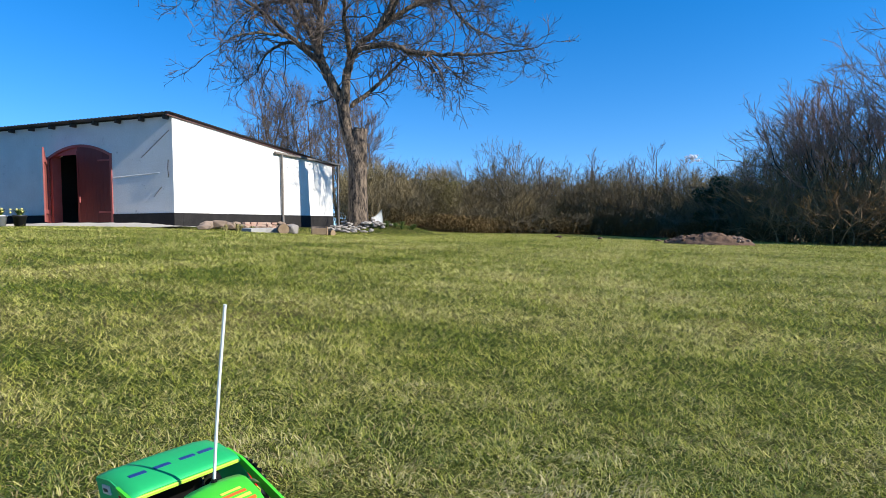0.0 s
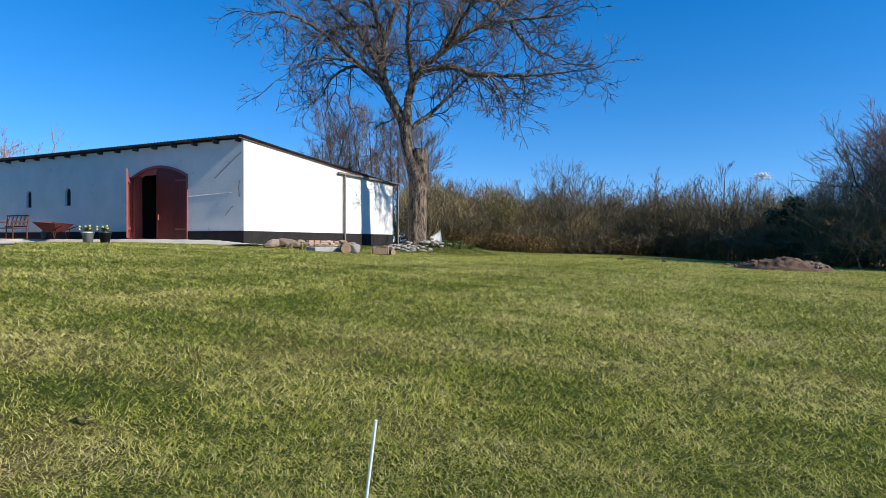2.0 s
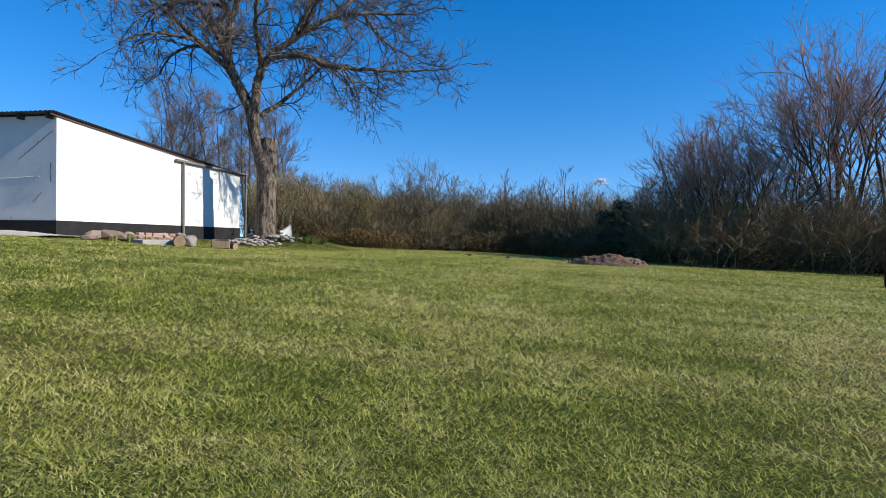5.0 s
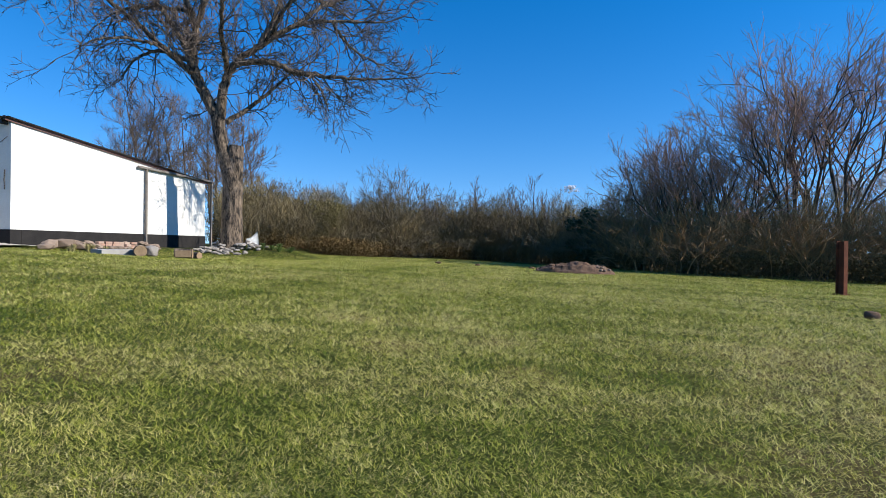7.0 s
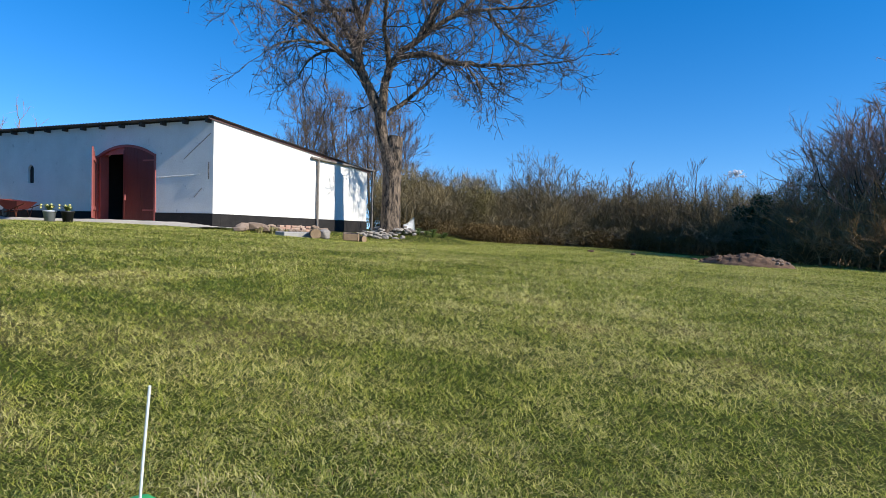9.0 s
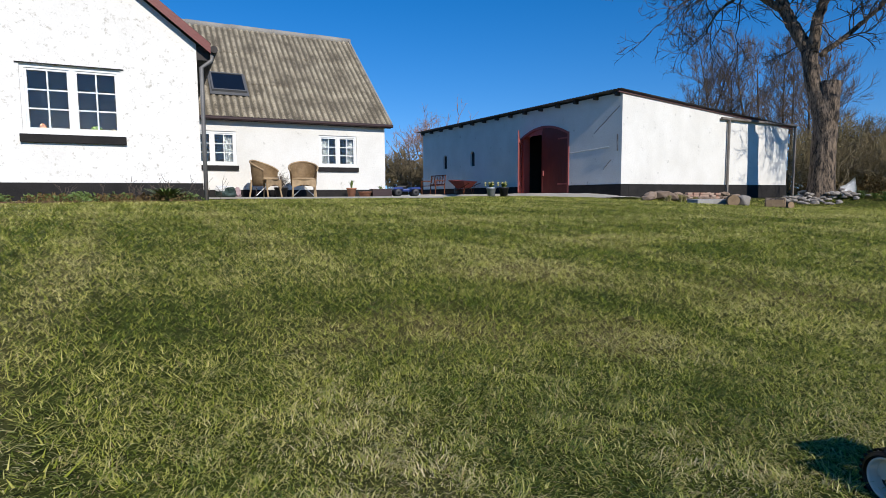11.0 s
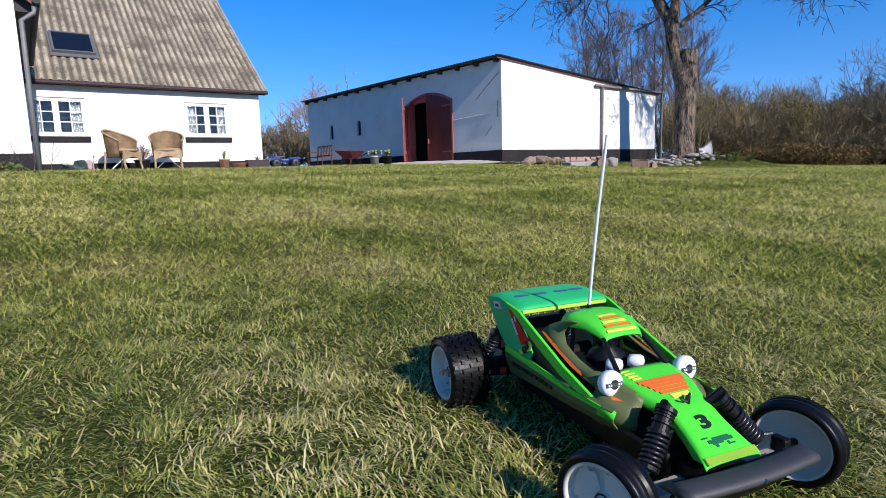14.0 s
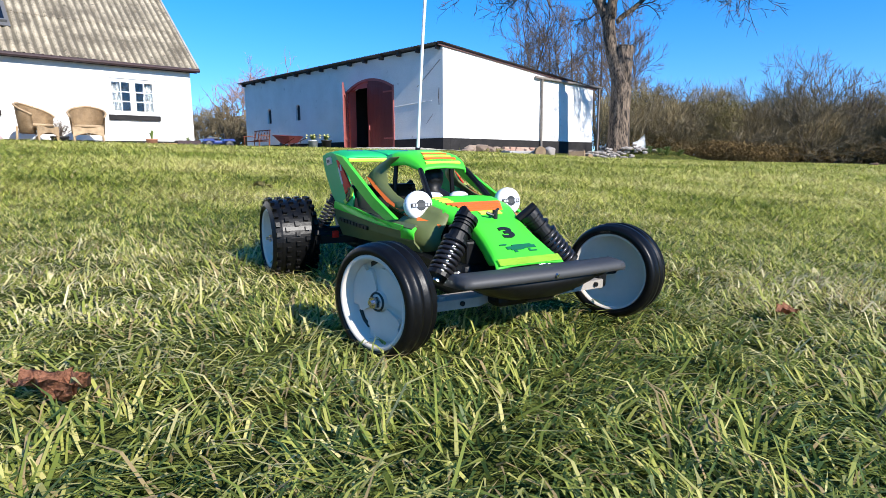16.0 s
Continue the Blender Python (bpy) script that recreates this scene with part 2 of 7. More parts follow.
def fast(name, verts, quads, tris, mat, parent=None, smooth=False):
    """One mesh object from numpy arrays of vertices, quads and triangles."""
    quads = np.zeros((0, 4), int) if quads is None else np.asarray(quads)
    tris = np.zeros((0, 3), int) if tris is None else np.asarray(tris)
    me = bpy.data.meshes.new(name)
    me.vertices.add(len(verts))
    me.vertices.foreach_set("co", np.asarray(verts, np.float32).ravel())
    loops = np.concatenate([quads.ravel(), tris.ravel()]).astype(np.int32)
    me.loops.add(len(loops))
    me.loops.foreach_set("vertex_index", loops)
    me.polygons.add(len(quads) + len(tris))
    starts = np.concatenate([np.arange(len(quads)) * 4, len(quads) * 4 + np.arange(len(tris)) * 3]).astype(np.int32)
    me.polygons.foreach_set("loop_start", starts)
    me.polygons.foreach_set("use_smooth", np.full(len(starts), smooth))
    me.materials.append(mat)
    me.update(calc_edges=True)
    ob = new(name, me)
    ob.parent = parent
    return ob


def thing(name, label, category, m=None, group="", kind=""):
    ob = new(name)
    ob.empty_display_size = 0.1
    if m is not None:
        ob.matrix_world = m
    return tagged(ob, label, category, group, kind)


def box(bm, x0, x1, y0, y1, z0, z1, bevel=0.0, m=None):
    r = bmesh.ops.create_cube(bm, size=1)
    vs = r["verts"]
    bmesh.ops.transform(bm, matrix=Matrix.Translation(((x0 + x1) / 2, (y0 + y1) / 2, (z0 + z1) / 2)) @ Matrix.Diagonal((x1 - x0, y1 - y0, z1 - z0, 1)), verts=vs)
    if bevel:
        es = list({e for v in vs for e in v.link_edges})
        vs = bmesh.ops.bevel(bm, geom=es, offset=bevel, segments=2, affect="EDGES", profile=0.5)["verts"]
    if m is not None:
        bmesh.ops.transform(bm, matrix=m, verts=list(vs))
    return vs


def boxes(*rows, bevel=0.0):
    bm = bmesh.new()
    for r in rows:
        box(bm, *r, bevel=bevel)
    return bm


def cyl(bm, p0, p1, r0, r1=None, seg=12, cap=True):
    """A tapered round bar between two points."""
    p0, p1 = Vector(p0), Vector(p1)
    r1 = r0 if r1 is None else r1
    d = p1 - p0
    m = Matrix.Translation((p0 + p1) / 2) @ d.to_track_quat("Z", "Y").to_matrix().to_4x4()
    return bmesh.ops.create_cone(bm, cap_ends=cap, segments=seg, radius1=r0, radius2=r1, depth=d.length, matrix=m)["verts"]


def lathe(bm, profile, seg=24, m=None):
    """Turns a profile of (radius, z) round the z axis."""
    rings = []
    for r, z in profile:
        rings.append([bm.verts.new((r * math.cos(a), r * math.sin(a), z)) for a in (2 * math.pi * k / seg for k in range(seg))])
    made = [v for ring in rings for v in ring]
    for a, b in zip(rings, rings[1:]):
        for k in range(seg):
            bm.faces.new((a[k], a[(k + 1) % seg], b[(k + 1) % seg], b[k]))
    if m is not None:
        bmesh.ops.transform(bm, matrix=m, verts=made)
    return made


def prism(bm, outline, axis, lo, hi, m=None):
    """A plate with the given outline (two coordinates) between lo and hi along the axis."""
    def at(p, v):
        q = list(p)
        q.insert("xyz".index(axis), v)
        return q
    a = [bm.verts.new(at(p, lo)) for p in outline]
    b = [bm.verts.new(at(p, hi)) for p in outline]
    k = len(outline)
    bm.faces.new(a)
    bm.faces.new(b[::-1])
    for i in range(k):
        bm.faces.new((a[(i + 1) % k], a[i], b[i], b[(i + 1) % k]))
    bmesh.ops.recalc_face_normals(bm, faces=list({f for v in a + b for f in v.link_faces}))
    if m is not None:
        bmesh.ops.transform(bm, matrix=m, verts=a + b)
    return a + b


def tube(bm, pts, radii, seg=8, cap=True):
    """A round bar along a line of points."""
    pts = [Vector(p) for p in pts]
    if not isinstance(radii, (list, tuple)):
        radii = [radii] * len(pts)
    rings, side = [], None
    for i, p in enumerate(pts):
        d = (pts[min(i + 1, len(pts) - 1)] - pts[max(i - 1, 0)]).normalized()
        side = d.orthogonal() if side is None else (side - d * side.dot(d))
        side.normalize()
        up = d.cross(side)
        rings.append([bm.verts.new(p + radii[i] * (side * math.cos(a) + up * math.sin(a))) for a in (2 * math.pi * k / seg for k in range(seg))])
    for a, b in zip(rings, rings[1:]):
        for k in range(seg):
            bm.faces.new((a[k], a[(k + 1) % seg], b[(k + 1) % seg], b[k]))
    if cap:
        bm.faces.new(rings[0][::-1])
        bm.faces.new(rings[-1])


def wall_cells(bm, x0, x1, z0, z1, y0, y1, holes):
    """A wall slab in x and z between y0 and y1, with rectangular holes (x0, x1, z0, z1) through it."""
    xs = sorted({x0, x1, *(v for h in holes for v in h[:2])})
    zs = sorted({z0, z1, *(v for h in holes for v in h[2:])})
    solid = {}
    for i in range(len(xs) - 1):
        for k in range(len(zs) - 1):
            cx, cz = (xs[i] + xs[i + 1]) / 2, (zs[k] + zs[k + 1]) / 2
            solid[i, k] = not any(h[0] < cx < h[1] and h[2] < cz < h[3] for h in holes)
    pts = {}

    def v(i, y, k):
        if (i, y, k) not in pts:
            pts[i, y, k] = bm.verts.new((xs[i], y, zs[k]))
        return pts[i, y, k]
    for (i, k), full in solid.items():
        if not full:
            continue
        bm.faces.new((v(i, y0, k), v(i + 1, y0, k), v(i + 1, y0, k + 1), v(i, y0, k + 1)))
        bm.faces.new((v(i, y1, k), v(i, y1, k + 1), v(i + 1, y1, k + 1), v(i + 1, y1, k)))
        for di, dk, a, b in ((-1, 0, (i, k), (i, k + 1)), (1, 0, (i + 1, k), (i + 1, k + 1)), (0, -1, (i, k), (i + 1, k)), (0, 1, (i, k + 1), (i + 1, k + 1))):
            if not solid.get((i + di, k + dk), False):
                bm.faces.new((v(a[0], y0, a[1]), v(a[0], y1, a[1]), v(b[0], y1, b[1]), v(b[0], y0, b[1])))
    bmesh.ops.recalc_face_normals(bm, faces=bm.faces)


def corrugated(bm, length, run, pitch, depth, thick=0.008, seg=6, rows=1, rng=None, only=None):
    """A corrugated sheet: waves along x over length, lying from y = 0 to y = run, in overlapping courses."""
    n = int(length / pitch * seg)
    rng = rng or random.Random(3)
    for r in range(rows) if only is None else (only,):
        a, b = run * r / rows, run * (r + 1) / rows + (0.12 if r < rows - 1 else 0)
        lift0, lift1 = 0.012, 0.0
        sets = []
        for y, lift in ((a, lift0), ((a + b) / 2, 0.006), (b, lift1)):
            top, low = [], []
            for i in range(n + 1):
                x = length * i / n
                z = depth / 2 * math.cos(2 * math.pi * x / pitch) + lift + rng.uniform(-1, 1) * 0.0015
                top.append(bm.verts.new((x, y, z)))
                low.append(bm.verts.new((x, y, z - thick)))
            sets.append((top, low))
        for (t0, l0), (t1, l1) in zip(sets, sets[1:]):
            for i in range(n):
                bm.faces.new((t0[i], t0[i + 1], t1[i + 1], t1[i]))
                bm.faces.new((l0[i], l1[i], l1[i + 1], l0[i + 1]))
        for (t, l), flip in ((sets[0], False), (sets[-1], True)):
            for i in range(n):
                f = (t[i], l[i], l[i + 1], t[i + 1])
                bm.faces.new(f[::-1] if flip else f)


def rock(bm, x, y, z, sx, sy, sz, rng, m=None, cuts=2):
    """A rough stone, flattened where it lies."""
    vs = bmesh.ops.create_icosphere(bm, subdivisions=cuts, radius=1)["verts"]
    o = Vector((rng.random() * 90, rng.random() * 90, rng.random() * 90))
    turn = Matrix.Rotation(rng.random() * 6.28, 3, "Z")
    for v in vs:
        p = v.co.copy()
        q = Vector(abs(c) ** 0.75 * (1 if c > 0 else -1) for c in p)
        q *= 1 + 0.28 * noise.noise(p * 1.3 + o) + 0.1 * noise.noise(p * 3.4 + o)
        q = turn @ Vector((q.x * sx, q.y * sy, q.z * sz))
        v.co = Vector((x, y, z)) + q
    return vs


class Tubes:
    """Gathers many thin round twigs into arrays."""
    def __init__(self, sides=3):
        self.v, self.q, self.n, self.sides, self.ends = [], [], 0, sides, []

    def add(self, pts, radii):
        pts, radii = np.asarray(pts, float), np.asarray(radii, float)
        k, s = len(pts), self.sides
        d = np.gradient(pts, axis=0)
        d /= np.linalg.norm(d, axis=1, keepdims=True) + 1e-9
        ref = np.array([0.31, 0.77, 0.55]) if abs(d[0] @ np.array([0.31, 0.77, 0.55])) < 0.9 else np.array([1.0, 0, 0])
        a = np.cross(d, ref)
        a /= np.linalg.norm(a, axis=1, keepdims=True) + 1e-9
        b = np.cross(d, a)
        ang = np.arange(s) * 2 * np.pi / s
        ring = pts[:, None] + radii[:, None, None] * (a[:, None] * np.cos(ang)[None, :, None] + b[:, None] * np.sin(ang)[None, :, None])
        self.v.append(ring.reshape(-1, 3))
        i = np.arange(k - 1)[:, None] * s + np.arange(s)[None]
        j = np.arange(k - 1)[:, None] * s + (np.arange(s)[None] + 1) % s
        self.q.append(self.n + np.stack([i, j, j + s, i + s], -1).reshape(-1, 4))
        self.n += k * s

    def split(self, limit):
        """Takes out the tubes thicker than the limit at their foot and returns them."""
        thick, v, q, self.v, self.q, self.n = Tubes(self.sides), self.v, self.q, [], [], 0
        for a, b in zip(v, q):
            foot = np.linalg.norm(a[0] - a[:self.sides].mean(0))
            to = thick if foot > limit else self
            to.v.append(a)
            to.q.append(b - b.min() + to.n)
            to.n += len(a)
        return thick

    def arrays(self):
        return np.concatenate(self.v), np.concatenate(self.q)

    def with_twiglets(self, each, length, width, up, rg, loose=0.5, curl=0.0):
        """The tubes as quads, and fine flat twiglets along the last branches as triangles."""
        v, q = self.arrays()
        ends = np.array([(p[0], p[-1]) for p in self.ends])
        pts = np.repeat(ends, each, axis=0)
        c = len(pts)
        f = rg.uniform(0.1, 1.0, (c, 1))
        start = pts[:, 0] + (pts[:, 1] - pts[:, 0]) * f
        along = pts[:, 1] - pts[:, 0]
        along /= np.linalg.norm(along, axis=1, keepdims=True) + 1e-9
        tv, tt = twiglets(start, along + rg.normal(0, loose, (c, 3)) + np.array([0, 0, up]), length * rg.uniform(0.5, 1.4, c), width, rg, curl)
        return np.concatenate([v, tv]), q, tt + len(v)


def twiglets(start, way, length, width, rg, curl=0.0):
    """Fine pointed twigs, straight or with one kink, as triangles."""
    way = way / (np.linalg.norm(way, axis=1, keepdims=True) + 1e-9)
    side = np.cross(way, rg.normal(0, 1, start.shape))
    side *= width / 2 / (np.linalg.norm(side, axis=1, keepdims=True) + 1e-9)
    if curl:
        knee = start + way * length[:, None] * 0.5
        end = knee + (way + rg.normal(0, curl, start.shape)) * length[:, None] * 0.5
        v = np.stack([start - side, start + side, knee - side * 0.8, knee + side * 0.8, end], 1).reshape(-1, 3)
        i = np.arange(len(start))[:, None] * 5
        return v, np.concatenate([i + np.array([0, 1, 3]), i + np.array([0, 3, 2]), i + np.array([2, 3, 4])])
    v = np.stack([start - side, start + side, start + way * length[:, None]], 1).reshape(-1, 3)
    return v, np.arange(len(v)).reshape(-1, 3)


def branch(tubes, start, way, length, r, depth, rng, kids=5, lift=0.15, wild=0.35, steps=5, ratio=0.55, tip=0.25, spread=0.9, rmin=0.003):
    """A branch that bends, tapers and carries smaller ones; the last carry none."""
    pts, p, d = [np.array(start, float)], np.array(start, float), np.array(way, float)
    d /= np.linalg.norm(d)
    for _ in range(steps):
        d = d + rng.normal(0, wild / steps ** 0.5, 3) + np.array([0, 0, lift / steps])
        d /= np.linalg.norm(d)
        p = p + d * length / steps
        pts.append(p)
    radii = np.maximum(r * np.linspace(1, tip, steps + 1), rmin)
    tubes.add(pts, radii)
    if depth <= 0:
        tubes.ends.append(pts)
        return
    for i in range(kids):
        f = 0.25 + 0.75 * (i + rng.random()) / kids
        k = min(int(f * steps), steps - 1)
        s = pts[k] + (pts[k + 1] - pts[k]) * (f * steps - k)
        along = pts[k + 1] - pts[k]
        along = along / np.linalg.norm(along)
        off = rng.normal(0, 1, 3)
        off -= along * (off @ along)
        off /= np.linalg.norm(off) + 1e-9
        way2 = along + off * spread * rng.uniform(0.6, 1.2)
        branch(tubes, s, way2, length * ratio * rng.uniform(0.65, 1.15) * (1.1 - 0.35 * f), max(radii[k] * 0.6, rmin), depth - 1, rng, kids, lift, wild, max(2, steps - 1), ratio, tip, spread, rmin)


def fork(tubes, start, way, length, r, depth, rg, angle=0.42, lift=0.10, wild=0.13, steps=3, ratio=0.78, rmin=0.006, three=0.2, twigs=2):
    """A branch that bends a little, tapers and divides again and again, as a living one does."""
    p, d = np.array(start, float), np.array(way, float)
    d /= np.linalg.norm(d)
    pts = [p]
    for _ in range(steps):
        d = d + rg.normal(0, wild * (1.7 if depth < 3 else 1.0), 3) + np.array([0, 0, lift])
        d /= np.linalg.norm(d)
        p = p + d * length / steps
        pts.append(p)
    tubes.add(pts, np.maximum(r * np.linspace(1, 0.72, steps + 1), rmin))
    if depth <= twigs:
        tubes.ends.append(pts)
    if depth <= 0:
        return
    turn = rg.uniform(0, 6.283)
    a = np.cross(d, rg.normal(0, 1, 3))
    a /= np.linalg.norm(a) + 1e-9
    b = np.cross(d, a)
    n = 3 if rg.random() < three else 2
    for i in range(n):
        an = turn + 6.283 * i / n + rg.normal(0, 0.3)
        out = angle * (rg.uniform(0.3, 0.8) if i == 0 else rg.uniform(0.8, 1.35))
        w = d * math.cos(out) + (a * math.cos(an) + b * math.sin(an)) * math.sin(out)
        fork(tubes, p, w, length * ratio * rg.uniform(0.75, 1.2), r * (0.78 if i == 0 else 0.62), depth - 1, rg, angle, lift, wild, max(2, steps - (depth < 3)), ratio, rmin, three, twigs)


# ---- the lawn and the land round it ----
def land(x, y):
    """Height of the ground: level by the buildings, falling gently towards the wood."""
    x, y = np.asarray(x, float), np.asarray(y, float)
    xe = np.where(x > 13, 13 + (x - 13) * 0.55, x)
    xe = np.minimum(xe, 24)
    ye = np.clip(y, -30, 36)
    z = 0.03 - 0.05 * xe - 0.0128 * ye
    top = -0.01
    z = top - np.logaddexp(0, (top - z) * 14) / 14 + 0.0
    z = z - 0.17 / (1 + np.exp(np.clip(-(x - 1.2) / 0.3, -40, 40))) / (1 + np.exp(np.clip(-(y + 1), -40, 40))) * np.exp(-np.maximum(x - 3, 0) ** 2 / 16)
    z = z + 0.36 * np.exp(-(((x - 2.7) / 1.3) ** 2 + ((y - 7.4) / 1.4) ** 2)) + 0.20 * np.exp(-(((x - 4.0) / 0.9) ** 2 + ((y - 7.3) / 1.0) ** 2))
    z = z + 0.012 * np.sin(x * 0.9 + 1.3) * np.sin(y * 0.7) * np.clip((np.hypot(x - 12.4, y + 12.7) - 1.5) / 6, 0, 1)
    return z


def lz(x, y):
    return float(land(x, y))


PATCHES = ((12.6, -9.16, 0.3), (11.63, -8.66, 0.35), (12.8, -10.0, 0.28), (11.0, -10.9, 0.55), (10.85, -12.45, 0.42), (11.1, -12.05, 0.3), (10.2, -11.6, 0.5), (12.5, -11.95, 0.16), (9.2, -10.0, 0.5), (14.2, -10.2, 0.4), (14.4, -9.2, 0.8), (12.1, -9.6, 0.35), (15.2, -9.8, 2.4), (13.6, -11.0, 0.5))


LUSH = ((12.36, -12.25, 0.17), (12.40, -12.38, 0.13), (12.3, -11.5, 0.2))
DRY = ((15.6, -8.6, 3.6), (18.0, -4.0, 5.5), (14.0, -10.6, 1.1), (12.12, -12.48, 0.17), (11.98, -12.40, 0.2))


def worn_patches(n, l, co, where=PATCHES):
    """A mask of the worn, straw-coloured places in the lawn, with ragged edges."""
    t = n.new("ShaderNodeTexNoise")
    t.inputs["Scale"].default_value, t.inputs["Detail"].default_value = 5.0, 5
    l.new(co.outputs["Object"], t.inputs["Vector"])
    last = None
    for x, y, r in where:
        d = n.new("ShaderNodeVectorMath")
        d.operation = "DISTANCE"
        l.new(co.outputs["Object"], d.inputs[0])
        d.inputs[1].default_value = (x, y, lz(x, y))
        m = n.new("ShaderNodeMapRange")
        l.new(d.outputs["Value"], m.inputs["Value"])
        m.inputs["From Min"].default_value, m.inputs["From Max"].default_value = r * 0.2, r * 1.5
        m.inputs["To Min"].default_value, m.inputs["To Max"].default_value = 1.0, 0.0
        if last is None:
            last = m.outputs[0]
        else:
            a = n.new("ShaderNodeMath")
            a.operation = "MAXIMUM"
            l.new(last, a.inputs[0])
            l.new(m.outputs[0], a.inputs[1])
            last = a.outputs[0]
    mul = n.new("ShaderNodeMath")
    mul.operation = "MULTIPLY"
    l.new(last, mul.inputs[0])
    l.new(t.outputs[0], mul.inputs[1])
    return mul.outputs[0]


def lawn_bands(n, l, co, turn=-12, scale=(1.3, 0.16, 1.0)):
    """Long faint bands over the lawn: the mower's, and finer stripes across them."""
    mp = n.new("ShaderNodeMapping")
    l.new(co.outputs["Object"], mp.inputs["Vector"])
    mp.inputs["Rotation"].default_value = (0, 0, radians(turn))
    mp.inputs["Scale"].default_value = scale
    t = n.new("ShaderNodeTexNoise")
    t.inputs["Scale"].default_value, t.inputs["Detail"].default_value = 0.9, 3
    l.new(mp.outputs[0], t.inputs["Vector"])
    return t.outputs[0]


def ground_material():
    m = bpy.data.materials.new("lawn_ground")
    m.use_nodes = True
    n, l = m.node_tree.nodes, m.node_tree.links
    b = n["Principled BSDF"]
    co = n.new("ShaderNodeTexCoord")
    def tex(scale, detail=5, rough=0.6):
        t = n.new("ShaderNodeTexNoise")
        t.inputs["Scale"].default_value, t.inputs["Detail"].default_value, t.inputs["Roughness"].default_value = scale, detail, rough
        l.new(co.outputs["Object"], t.inputs["Vector"])
        return t.outputs[0]
    def mix(fac, a, bb):
        x = n.new("ShaderNodeMix")
        x.data_type = "RGBA"
        for sock, val in (("Factor", fac), ("A", a), ("B", bb)):
            if isinstance(val, tuple):
                x.inputs[sock].default_value = (*val, 1)
            else:
                l.new(val, x.inputs[sock])
        return x.outputs["Result"]
    def ramp(v, lo, hi):
        r = n.new("ShaderNodeMapRange")
        l.new(v, r.inputs["Value"])
        r.inputs["From Min"].default_value, r.inputs["From Max"].default_value = lo, hi
        return r.outputs[0]
    fleck = ramp(tex(130, 2, 0.5), 0.36, 0.64)
    green = mix(ramp(tex(24), 0.42, 0.58), (0.020, 0.026, 0.006), (0.060, 0.072, 0.014))
    green = mix(fleck, green, (0.078, 0.092, 0.018))
    straw = mix(ramp(tex(70), 0.4, 0.6), (0.135, 0.12, 0.042), (0.062, 0.056, 0.02))
    c = mix(ramp(tex(0.9, 4), 0.46, 0.68), green, straw)
    c = mix(ramp(tex(8.0, 6, 0.75), 0.40, 0.62), c, (0.042, 0.058, 0.012))
    c = mix(ramp(lawn_bands(n, l, co), 0.42, 0.62), c, green)
    c = mix(ramp(lawn_bands(n, l, co, 4, (0.20, 2.6, 1.0)), 0.50, 0.70), c, straw)
    c = mix(ramp(worn_patches(n, l, co), 0.2, 0.5), c, (0.10, 0.078, 0.032))
    l.new(c, b.inputs["Base Color"])
    b.inputs["Roughness"].default_value = 0.95
    b.inputs["Specular IOR Level"].default_value = 0.05
    bp = n.new("ShaderNodeBump")
    bp.inputs["Strength"].default_value, bp.inputs["Distance"].default_value = 1.0, 0.012
    l.new(tex(140, 3), bp.inputs["Height"])
    l.new(bp.outputs[0], b.inputs["Normal"])
    return m


GROUND = ground_material()
g1 = np.concatenate([[-900, -400, -200, -120, -80, -60], np.arange(-46, 46, 0.5), [50, 60, 80, 120, 200, 400, 900]])
gx, gy = np.meshgrid(g1 + 10, g1)
gv = np.stack([gx, gy, land(gx, gy)], -1).reshape(-1, 3)
k = len(g1)
gi = (np.arange(k - 1)[:, None] * k + np.arange(k - 1)[None]).ravel()
tagged(fast("ground", gv, np.stack([gi, gi + 1, gi + k + 1, gi + k], -1), None, GROUND, smooth=True), "mown spring lawn of green and straw grass", "lawn", kind="structure")

